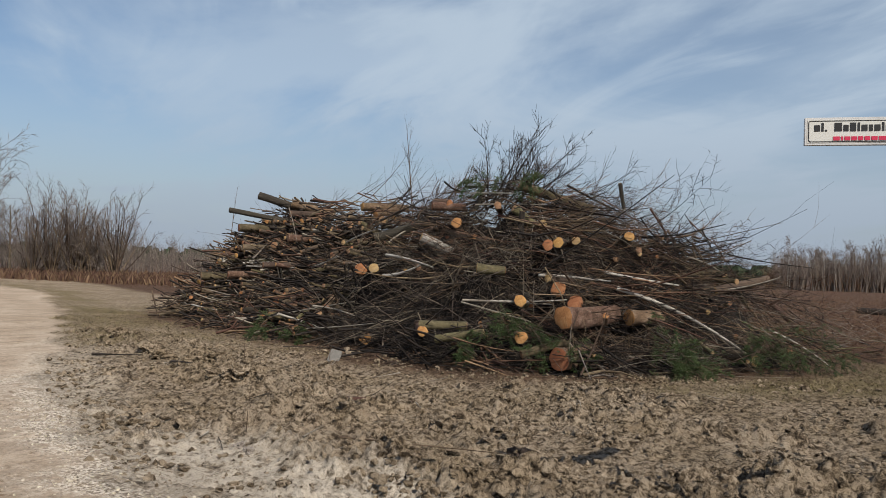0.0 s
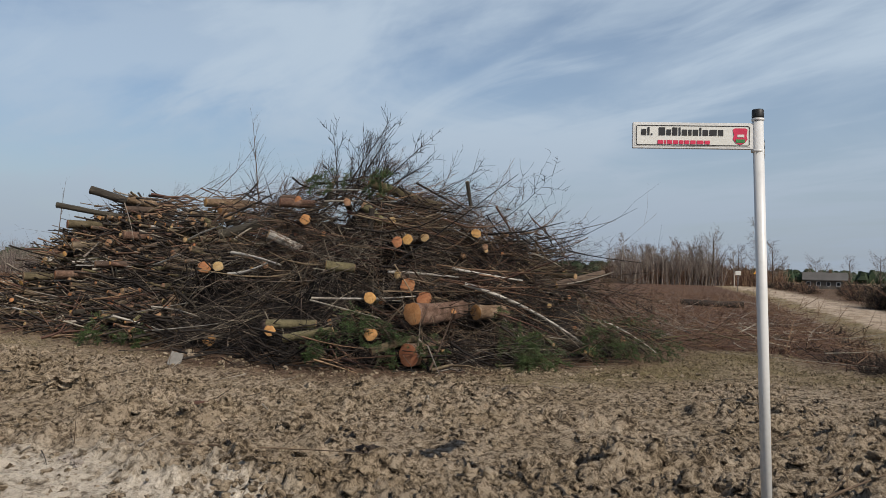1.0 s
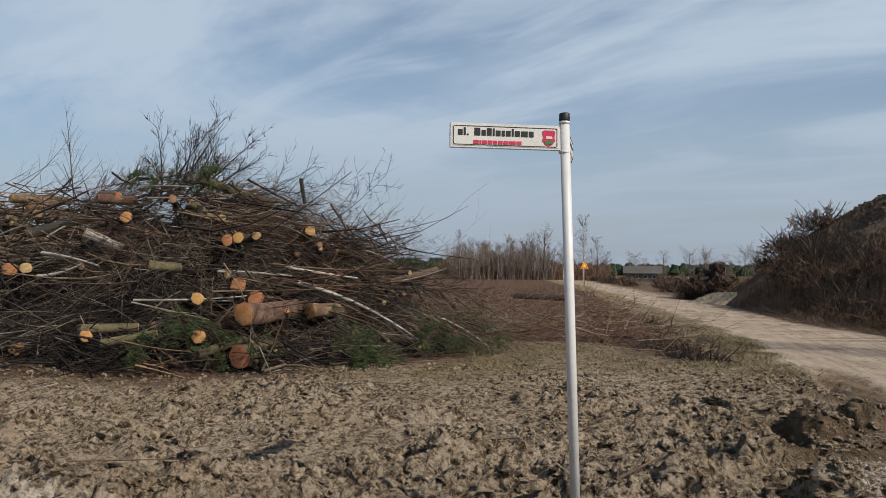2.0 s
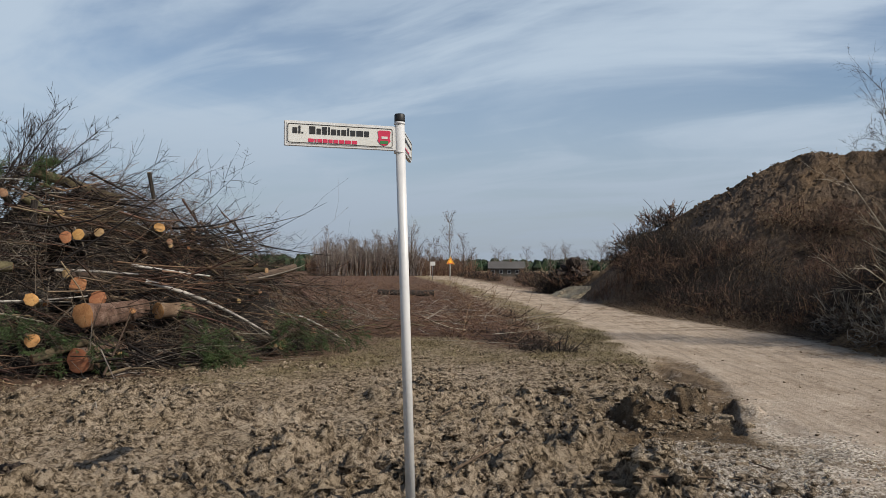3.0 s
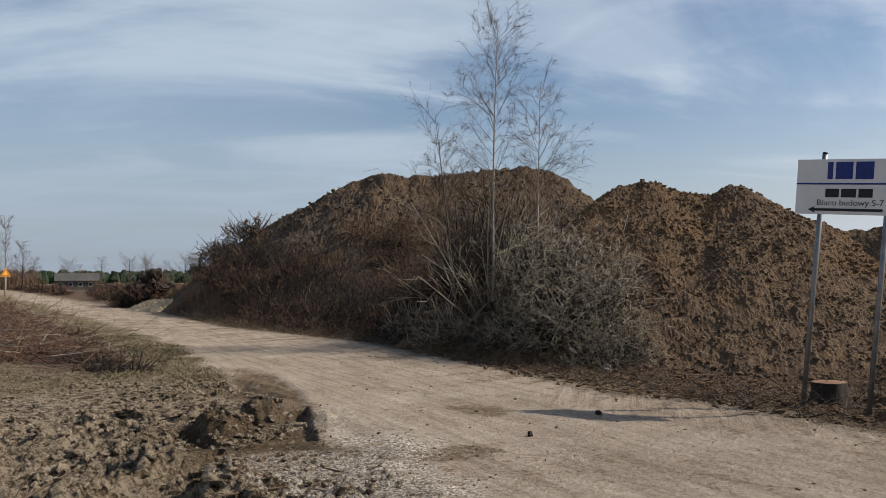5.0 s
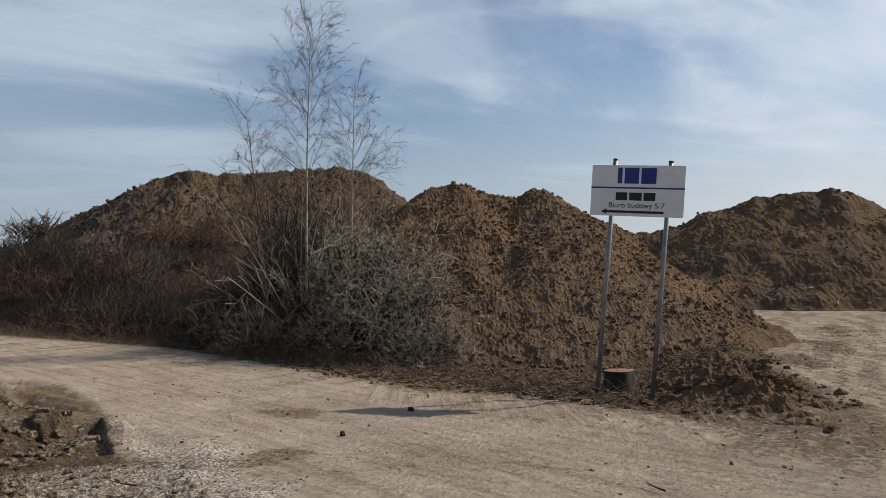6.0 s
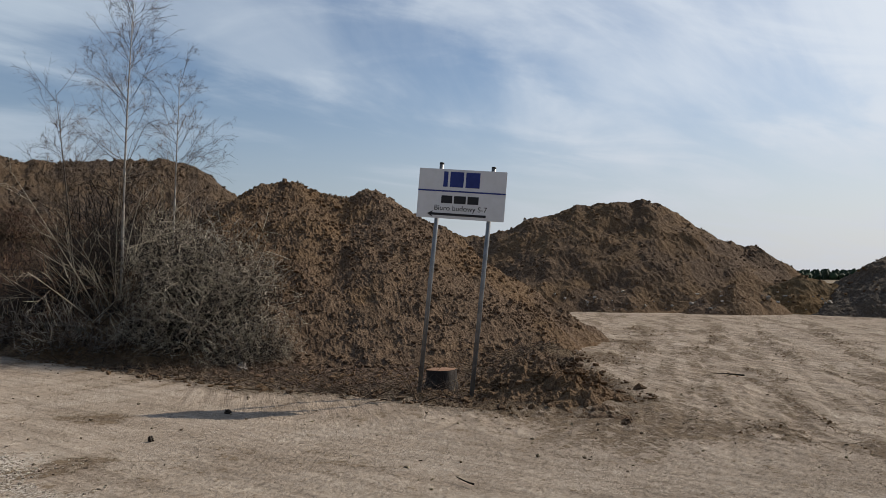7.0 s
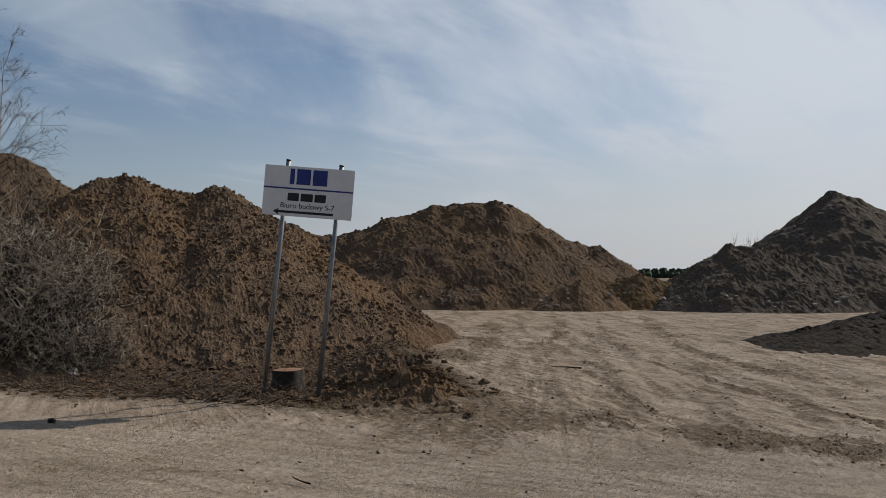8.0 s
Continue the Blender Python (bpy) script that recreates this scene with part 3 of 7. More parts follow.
M_CLOD_DARK = surface("wet_clod", (0.015, 0.012, 0.009), (0.045, 0.035, 0.027), (0.098, 0.075, 0.056), 9, 0.9, 0.8, 0.03, per_object=0.2)
M_GRAVEL = surface("pale_gravel", (0.20, 0.165, 0.12), (0.36, 0.31, 0.245), (0.53, 0.475, 0.40), 14, 0.85, 0.3, 0.005, island=0.35)
M_STONE = surface("stone", (0.154, 0.134, 0.113), (0.278, 0.247, 0.208), (0.414, 0.383, 0.332), 12, 0.85, 0.5, 0.01, island=0.3)
M_SLAB = surface("weathered_concrete", (0.10, 0.095, 0.088), (0.155, 0.147, 0.135), (0.21, 0.20, 0.185), 10, 0.9, 0.5, 0.006)
M_TWIG = surface("brown_twigs", (0.022, 0.015, 0.010), (0.080, 0.054, 0.036), (0.190, 0.138, 0.094), 8, 0.85, 0.3, 0.004, island=0.75)
# near-black on purpose: shade between the heap's branches, held in the colour
M_CORE = surface("pile_shade", (0.004, 0.003, 0.003), (0.008, 0.006, 0.005), (0.016, 0.012, 0.010), 8, 0.95, 0.5, 0.02)
M_TWIG_RED = surface("red_brown_twigs", (0.036, 0.019, 0.013), (0.118, 0.066, 0.043), (0.215, 0.135, 0.092), 8, 0.85, 0.3, 0.004, island=0.5)
M_TWIG_PALE = surface("pale_twigs", (0.105, 0.086, 0.068), (0.217, 0.188, 0.154), (0.338, 0.307, 0.262), 8, 0.85, 0.3, 0.004, island=0.4)
M_TWIG_GREY = surface("grey_brown_twigs", (0.036, 0.028, 0.021), (0.098, 0.078, 0.060), (0.215, 0.180, 0.145), 8, 0.85, 0.3, 0.004, island=0.5)
M_TWIG_SILVER = surface("silver_grey_twigs", (0.13, 0.105, 0.075), (0.32, 0.272, 0.205), (0.50, 0.44, 0.355), 8, 0.8, 0.3, 0.004, island=0.35)
# paler than the near twigs: distance haze is mixed into this colour
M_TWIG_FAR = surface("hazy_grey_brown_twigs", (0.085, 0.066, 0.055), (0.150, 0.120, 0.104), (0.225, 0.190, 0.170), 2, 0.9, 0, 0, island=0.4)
# serves dark bark, and also the shade inside bushes and heap
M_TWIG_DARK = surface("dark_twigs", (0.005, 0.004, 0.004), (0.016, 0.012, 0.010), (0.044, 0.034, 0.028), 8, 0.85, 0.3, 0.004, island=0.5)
M_BARK = surface("brown_bark", (0.034, 0.025, 0.018), (0.098, 0.071, 0.050), (0.195, 0.154, 0.112), 14, 0.9, 0.9, 0.02, stretch=(1, 1, 0.25), per_object=0.35)
M_BARK_DARK = surface("dark_bark", (0.011, 0.009, 0.007), (0.034, 0.028, 0.022), (0.090, 0.075, 0.060), 14, 0.9, 0.9, 0.02, stretch=(1, 1, 0.25), per_object=0.3)
M_PINE = surface("pine_bark", (0.045, 0.024, 0.016), (0.125, 0.075, 0.05), (0.30, 0.215, 0.165), 26, 0.9, 0.9, 0.03, per_object=0.2)
M_BIRCH = surface("birch_bark", (0.06, 0.05, 0.042), (0.33, 0.305, 0.27), (0.50, 0.475, 0.435), 9, 0.7, 0.5, 0.006, stretch=(0.6, 0.6, 2.2))
M_MOSSY = surface("mossy_bark", (0.030, 0.025, 0.013), (0.100, 0.083, 0.045), (0.195, 0.163, 0.105), 12, 0.9, 0.8, 0.02, per_object=0.3)
M_CUT = surface("orange_cut_wood", (0.17, 0.068, 0.024), (0.31, 0.148, 0.058), (0.42, 0.24, 0.112), 22, 0.8, 0.5, 0.006, per_object=0.3)
M_CUT_PALE = surface("pale_cut_wood", (0.15, 0.082, 0.038), (0.27, 0.165, 0.085), (0.38, 0.26, 0.155), 22, 0.8, 0.5, 0.006, per_object=0.3)
M_NEEDLE = surface("spruce_needles", (0.013, 0.026, 0.007), (0.041, 0.066, 0.019), (0.079, 0.105, 0.038), 10, 0.6, 0, 0, island=0.4)
M_GRASS = surface("grass_blades", (0.055, 0.043, 0.022), (0.150, 0.117, 0.064), (0.27, 0.215, 0.135), 5, 0.8, 0, 0, island=0.45)
M_REED = surface("dry_red_grass", (0.038, 0.020, 0.013), (0.094, 0.053, 0.033), (0.158, 0.101, 0.068), 5, 0.9, 0, 0, island=0.4)
M_PINE_FAR = surface("pine_crowns", (0.006, 0.013, 0.006), (0.017, 0.032, 0.013), (0.034, 0.053, 0.022), 1.2, 0.8, 0, 0, island=0.3)
M_PAINT = surface("white_painted_steel", (0.383, 0.383, 0.376), (0.488, 0.488, 0.482), (0.528, 0.528, 0.521), 8, 0.38, 0.06, 0.001, spec=0.5)
M_BOARD = surface("white_board_sheet", (0.52, 0.52, 0.52), (0.60, 0.60, 0.61), (0.65, 0.65, 0.66), 3, 0.5, 0, 0, spec=0.3)
M_PANEL = surface("white_sign_face", (0.444, 0.444, 0.414), (0.503, 0.503, 0.474), (0.533, 0.533, 0.511), 5, 0.45, 0, 0, spec=0.4)
M_BLACK = surface("black_plastic", (0.008, 0.008, 0.008), (0.014, 0.014, 0.014), (0.025, 0.025, 0.025), 12, 0.5, 0.1, 0.001)
M_INK = surface("black_print", (0.010, 0.010, 0.011), (0.014, 0.014, 0.016), (0.02, 0.02, 0.022), 12, 0.5, 0, 0)
M_RED = surface("crimson_print", (0.36, 0.015, 0.05), (0.45, 0.02, 0.065), (0.5, 0.035, 0.08), 12, 0.5, 0, 0)
M_GREEN = surface("green_print", (0.02, 0.12, 0.035), (0.03, 0.17, 0.05), (0.04, 0.2, 0.06), 12, 0.5, 0, 0)
M_BLUE = surface("blue_print", (0.012, 0.022, 0.13), (0.016, 0.03, 0.17), (0.025, 0.04, 0.2), 12, 0.5, 0, 0)
M_GALV = surface("galvanised_steel", (0.13, 0.135, 0.14), (0.20, 0.205, 0.21), (0.27, 0.275, 0.28), 30, 0.5, 0.1, 0.001, metal=0.6)
M_YELLOW = surface("yellow_sign_face", (0.62, 0.34, 0.01), (0.75, 0.43, 0.015), (0.8, 0.5, 0.03), 4, 0.5, 0, 0)
M_ROOF = surface("grey_roof_sheet", (0.05, 0.047, 0.044), (0.075, 0.071, 0.067), (0.10, 0.096, 0.092), 1.2, 0.8, 0.2, 0.02)
M_WALL = surface("weathered_render", (0.05, 0.044, 0.038), (0.08, 0.072, 0.062), (0.11, 0.10, 0.088), 1.0, 0.9, 0.2, 0.02)
M_DARKPANE = surface("dark_window_glass", (0.015, 0.017, 0.02), (0.02, 0.023, 0.027), (0.03, 0.034, 0.04), 2, 0.15, 0, 0, spec=0.6)


# ---- mesh helpers ----
def mesh_np(name, verts, quads, material, flat_shade=False, tris=None):
    me = bpy.data.meshes.new(name)
    verts = np.asarray(verts, np.float32)
    quads = np.zeros((0, 4), np.int32) if quads is None else np.asarray(quads, np.int32)
    tris = np.zeros((0, 3), np.int32) if tris is None else np.asarray(tris, np.int32)
    me.vertices.add(len(verts))
    me.vertices.foreach_set("co", verts.ravel())
    nl = quads.size + tris.size
    me.loops.add(nl)
    me.loops.foreach_set("vertex_index", np.concatenate([quads.ravel(), tris.ravel()]))
    me.polygons.add(len(quads) + len(tris))
    starts = np.concatenate([np.arange(len(quads)) * 4, quads.size + np.arange(len(tris)) * 3]).astype(np.int32)
    me.polygons.foreach_set("loop_start", starts)
    me.polygons.foreach_set("use_smooth", np.full(len(quads) + len(tris), not flat_shade))
    me.update(calc_edges=True)
    me.validate()
    me.materials.append(material)
    return me


def part(name, data, parent, label="", material=None):
    """Links a mesh or a bmesh as one object under a thing or a part."""
    if isinstance(data, bmesh.types.BMesh):
        me = bpy.data.meshes.new(name)
        data.to_mesh(me)
        data.free()
        me.materials.append(material)
        data = me
    ob = new(name, data)
    ob.parent = parent
    if label:
        ob["label"] = label
    return ob


def thing(name, x, y, z, label, category, group="", kind=""):
    ob = new(name)
    ob.empty_display_size = 0.1
    ob.location = (x, y, z)
    return tagged(ob, label, category, group, kind)


def unit(v):
    v = np.asarray(v, float)
    return v / np.maximum(np.linalg.norm(v, axis=-1, keepdims=True), 1e-9)


def sides_of(d):
    ref = np.where(np.abs(d[:, 2:3]) < 0.9, np.array([[0, 0, 1.0]]), np.array([[1.0, 0, 0]]))
    a = unit(np.cross(d, ref))
    return a, np.cross(d, a)


def curve_at(S, s):
    P, Dn, L, R, B = S
    return P + Dn * (L * s)[:, None] + B * (L * s * s)[:, None]


def sticks(S, segs=3, sides=3, tip=0.25):
    """Tapered, bent rods. S: starts, ways, lengths, radii, bends."""
    P, Dn, L, R, B = S
    n = len(P)
    a, b = sides_of(Dn)
    ring = np.arange(sides) * 2 * np.pi / sides
    V = np.zeros((n, segs + 1, sides, 3))
    for k in range(segs + 1):
        s = k / segs
        c = curve_at(S, np.full(n, s))
        r = R * (1 - (1 - tip) * s)
        V[:, k] = c[:, None, :] + (a[:, None, :] * np.cos(ring)[None, :, None] + b[:, None, :] * np.sin(ring)[None, :, None]) * r[:, None, None]
    idx = np.arange(n * (segs + 1) * sides).reshape(n, segs + 1, sides)
    nxt = np.roll(idx, -1, axis=2)
    q = np.stack([idx[:, :-1], nxt[:, :-1], nxt[:, 1:], idx[:, 1:]], -1).reshape(-1, 4)
    return V.reshape(-1, 3), q


def join(pieces):
    vs, qs, base = [], [], 0
    for v, q in pieces:
        vs.append(v)
        qs.append(q + base)
        base += len(v)
    return np.concatenate(vs), np.concatenate(qs)


def sprout(rng, S, count, ratio, angle, span=(0.25, 1.0), thick=0.6, lift=0.0, bend=0.15, droop=0.0, tip=0.25):
    """Side shoots along each rod."""
    P, Dn, L, R, B = S
    i = np.repeat(np.arange(len(P)), count)
    n = len(i)
    s = span[0] + (span[1] - span[0]) * rng.rand(n)
    sub = (P[i], Dn[i], L[i], R[i], B[i])
    start = curve_at(sub, s)
    tang = unit(Dn[i] + 2 * B[i] * s[:, None])
    a, b = sides_of(tang)
    w = rng.rand(n) * 2 * np.pi
    side = a * np.cos(w)[:, None] + b * np.sin(w)[:, None]
    ang = np.radians(angle) * (0.7 + 0.6 * rng.rand(n))
    way = tang * np.cos(ang)[:, None] + side * np.sin(ang)[:, None]
    way[:, 2] += lift
    way = unit(way)
    length = L[i] * ratio * (0.6 + 0.8 * rng.rand(n)) * (1.15 - 0.6 * s)
    rad = R[i] * (1 - (1 - tip) * s) * thick
    bd = bend * rng.randn(n, 3)
    bd[:, 2] -= droop
    return start, way, length, rad, bd


def rods(rng, P, Dn, L, R, bend=0.12, droop=0.0):
    bd = bend * rng.randn(len(P), 3)
    bd[:, 2] -= droop
    return np.asarray(P, float), unit(Dn), np.asarray(L, float), np.asarray(R, float), bd


def grid_heap(name, x0, x1, y0, y1, step, height, material, jitter=0.0):
    """A heap as a fine mesh over a stretch of the plan; it ends a little under the ground."""
    nx, ny = int((x1 - x0) / step) + 1, int((y1 - y0) / step) + 1
    X, Y = np.meshgrid(np.linspace(x0, x1, nx), np.linspace(y0, y1, ny))
    Z = height(X, Y)
    keep = Z > -0.35
    idx = np.arange(nx * ny).reshape(ny, nx)
    q = np.stack([idx[:-1, :-1], idx[:-1, 1:], idx[1:, 1:], idx[1:, :-1]], -1).reshape(-1, 4)
    q = q[keep.ravel()[q].any(axis=1)]
    used = np.unique(q)
    remap = np.zeros(nx * ny, int)
    remap[used] = np.arange(len(used))
    V = np.stack([X.ravel(), Y.ravel(), np.maximum(Z.ravel(), -0.5)], -1)[used]
    V[:, 2] += jitter * np.random.RandomState(len(V)).randn(len(V))
    return mesh_np(name, V, remap[q], material, flat_shade=jitter > 0)


def rock_mesh(name, rng, size, material, subdiv=2, rough=0.28):
    bm = bmesh.new()
    bmesh.ops.create_icosphere(bm, subdivisions=subdiv, radius=1)
    off = Vector(rng.rand(3) * 50)
    for v in bm.verts:
        k = 1 + rough * noise.noise(v.co * 1.3 + off) * 1.6 + rough * noise.noise(v.co * 3.3 + off)
        if subdiv > 2:
            k += 0.35 * rough * noise.noise(v.co * 7.5 + off) + 0.2 * rough * noise.noise(v.co * 15 + off)
        v.co = Vector((v.co.x * size[0] * k, v.co.y * size[1] * k, v.co.z * size[2] * k))
    me = bpy.data.meshes.new(name)
    bm.to_mesh(me)
    bm.free()
    me.materials.append(material)
    for p in me.polygons:
        p.use_smooth = False
    return me


# ---- ground ----
def build_ground():
    """One sheet to the horizon, finest round the place where one stands."""
    radii = [0.0, 0.8, 1.6]
    while radii[-1] < 130:
        radii.append(radii[-1] * (1.0070 if radii[-1] < 12 else 1.012 if radii[-1] < 26 else 1.025) if radii[-1] >= 2.2 else radii[-1] + 0.2)
    radii += [160, 200, 260, 340, 450, 700, 1200, 2500]
    r = np.array(radii[1:])
    fine = np.radians(np.concatenate([np.arange(-25, 48, 0.26), np.arange(48, 150.01, 0.17)]))
    coarse = np.radians(np.arange(153, 335, 3.0))
    ang = np.concatenate([fine, coarse])
    A, Rr = np.meshgrid(ang, r)
    X, Y = Rr * np.cos(A), Rr * np.sin(A) - 0.2
    Z = ground_height(X, Y)
    nr, na = X.shape
    idx = np.arange(nr * na).reshape(nr, na)
    nxt = np.roll(idx, -1, axis=1)
    q = np.stack([idx[:-1], idx[1:], nxt[1:], nxt[:-1]], -1).reshape(-1, 4)
    V = np.stack([X.ravel(), Y.ravel(), Z.ravel()], -1)
    V = np.concatenate([V, [[0, -0.2, 0]]])
    hub = len(V) - 1
    t = np.stack([np.full(na, hub), idx[0], nxt[0]], -1)
    rng = np.random.RandomState(3)
    crumbly = smooth(0.1, -0.4, np.minimum(sdist(V[:, 0], V[:, 1], FIELD), sdist(V[:, 0], V[:, 1], VERGE)))
    reach = np.hypot(V[:, 0], V[:, 1])
    V[:, 2] += 0.0045 * rng.randn(len(V)) * crumbly * smooth(30, 12, reach)
    V[:, 2] += 0.0015 * rng.randn(len(V)) * (1 - crumbly) * smooth(30, 10, reach)
    me = mesh_np("ground", V, q, M_GROUND, flat_shade=True, tris=t)
    soft_face = np.ones(len(q) + len(t), bool)
    me.polygons.foreach_set("use_smooth", soft_face)
    for key, val in zip(("road", "grass", "litter", "wet", "gravel", "pale", "yard"), ground_zones(V[:, 0], V[:, 1])):
        at = me.attributes.new(key, "FLOAT", "POINT")
        at.data.foreach_set("value", np.asarray(val, np.float32))
    return tagged(new("ground", me), "churned pale mud, sandy track and brushwood litter", "ground", kind="structure")


build_ground()

# ---- earth heaps ----
HEAPS = []


def heap(name, label, crest, slope, x0, x1, y0, y1, step, material, clod=1.0, size=0.4, gully=0.18, seed=0, top=0.22, low=0.35):
    def height(x, y):
        h = ridge(x, y, crest, slope) + low * fbm(x * 0.35, y * 0.35, 3, 40 + seed)
        h = h + gully * fbm(x * 0.9, y * 0.9, 3, 44 + seed) + top * smooth(2.0, 4.0, h) * (lumps(x * 0.9, y * 0.9, 47 + seed) - 0.3)
        patch = 0.45 + 0.75 * smooth(-0.2, 0.35, fbm(x * 0.55, y * 0.55, 3, 53 + seed))
        lump = 0.30 * patch * clods(x, y, size, 50 + seed, 0.35) + 0.5 * patch * clods(x, y, size * 0.55, 55 + seed, 0.7) + 0.6 * clods(x, y, size * 0.32, 57 + seed, 0.85)
        return h + smooth(-0.4, 0.4, h) * clod * (lump - 0.07 * size)
    HEAPS.append((height, x0, x1, y0, y1))
    return tagged(new(name, grid_heap(name, x0, x1, y0, y1, step, height, material, step * 0.05)), label, "earth mound")


heap("earth_mound", "tall grey-brown heap of dug earth behind bare shrubs",
     [(18.6, 43.3, 2.0), (18.7, 40.3, 3.3), (18.8, 36.9, 4.2), (19.0, 34.2, 4.9), (19.5, 32.5, 5.35), (19.95, 30.75, 6.05), (21.1, 28.7, 6.45), (22.4, 27.1, 6.35), (24.1, 25.2, 6.55), (25.2, 24.1, 6.65), (26.2, 23.1, 6.45), (26.7, 22.6, 5.8), (27.3, 22.0, 5.0)], 0.80,
     3, 42, 10, 52, 0.10, M_EARTH_GREY, 1.0, 0.34, 0.10, 1, top=0.3, low=0.12)
heap("earth_mound", "clodded brown heap of dug earth beside the track",
     [(15.0, 12.0, 3.32), (15.45, 11.4, 3.78), (15.9, 10.8, 3.84), (16.3, 10.2, 3.62), (16.7, 9.65, 3.58), (17.1, 9.1, 3.84), (17.45, 8.6, 3.52), (17.75, 8.2, 3.18)], 0.70,
     8, 27, 1, 18, 0.040, M_EARTH, 1.1, 0.22, 0.20, 3, 0.10, low=0.22)
heap("earth_mound", "broad brown heap of dug earth behind the yard",
     [(40.0, 17.5, 3.6), (40.3, 14.3, 4.0), (40.5, 12.2, 4.8), (40.9, 9.7, 5.45), (41.3, 6.4, 5.5), (41.5, 5.2, 5.15), (41.9, 3.5, 4.1), (42.6, 1.0, 3.0), (42.9, -0.3, 2.0)], 0.70,
     29, 56, -10, 32, 0.13, M_EARTH_WARM, 0.85, 0.40, 0.16, 5)
heap("earth_mound", "steep grey heap of dug earth behind the yard",
     [(45.9, -7.9, 3.3), (46.3, -9.5, 4.65), (46.58, -10.7, 5.6), (46.57, -11.7, 6.3), (46.5, -13.0, 5.8), (46.4, -14.2, 5.0), (45.5, -17.5, 4.6), (44, -26, 4.0)], 0.78,
     32, 62, -36, 2, 0.15, M_EARTH_STONE, 0.7, 0.6, 0.13, 7)
heap("earth_mound", "lower grey heap of stony earth at the yard's edge",
     [(37.05, -1.8, 0.9), (37.1, -3.5, 2.0), (37.2, -5.0, 2.9), (37.15, -6.2, 2.9), (37.1, -7.6, 2.4), (37.5, -9.5, 2.0), (37, -14, 1.6)], 0.66,
     30, 46, -22, 3, 0.10, M_EARTH_STONE, 1.0, 0.5, 0.22, 9, low=0.2)
heap("earth_mound", "low heap of ochre sand between larger heaps",
     [(36.6, 0.1, 1.25), (36.7, -1.1, 1.6), (36.8, -2.4, 1.3)], 0.75, 32, 44, -9, 4, 0.12, M_OCHRE, 0.8, 0.4, 0.1, 11, low=0.15)
heap("earth_mound", "small heap of brown earth at the foot of a larger heap",
     [(34.6, 2.6, 1.0), (34.8, 1.6, 1.35), (34.9, 0.6, 1.0)], 0.75, 30, 40, -5, 6, 0.11, M_EARTH, 0.8, 0.4, 0.1, 13, low=0.15)
heap("earth_berm", "torn brown bank of earth beside the board", [(8.2, 1.2, 0.02), (8.8, 1.65, 0.18), (9.3, 2.1, 0.33), (9.8, 2.6, 0.40), (10.8, 3.0, 0.36), (12.0, 3.5, 0.32), (13.8, 4.2, 0.24)], 0.46, 7.6, 15.5, 0, 6.4, 0.035, M_EARTH, 1.7, 0.30, 0.16, 21, low=0.10)
heap("earth_mound", "flat bank of dark topsoil on the sandy yard",
     [(17.2, -4.6, 0.30), (19.5, -5.5, 0.50), (23, -7.5, 0.55), (26, -10, 0.5)], 0.24, 11, 31, -16, 1, 0.08, M_TOPSOIL, 0.9, 0.3, 0.06, 15, low=0.15)


def land(x, y):
    """Height of the ground or of the heap that lies on it."""
    x, y = np.atleast_1d(np.asarray(x, float)), np.atleast_1d(np.asarray(y, float))
    z = ground_height(x, y)
    for f, x0, x1, y0, y1 in HEAPS:
        k = (x > x0) & (x < x1) & (y > y0) & (y < y1)
        if k.any():
            z[k] = np.maximum(z[k], f(x[k], y[k]))
    return z


def lz(x, y):
    return float(land(x, y)[0])


# ---- brushwood pile ----
RNG = np.random.RandomState(11)


def pile_point(rng, n, lo=0.02, out=0.0, xr=(-16.5, 0.3)):
    """Places on the pile's skin, on the side of the track and on top."""
    got = []
    while len(got) < n:
        x, y = rng.uniform(xr[0], xr[1], 4000), rng.uniform(11, 21, 4000)
        h = pile_height(x, y)
        crest_y = np.interp(x, [p[0] for p in PILE_CREST], [p[1] for p in PILE_CREST])
        ok = (h > lo) & (y < crest_y + 0.8)
        got += list(zip(x[ok], y[ok], h[ok]))
    return np.array(got[:n])


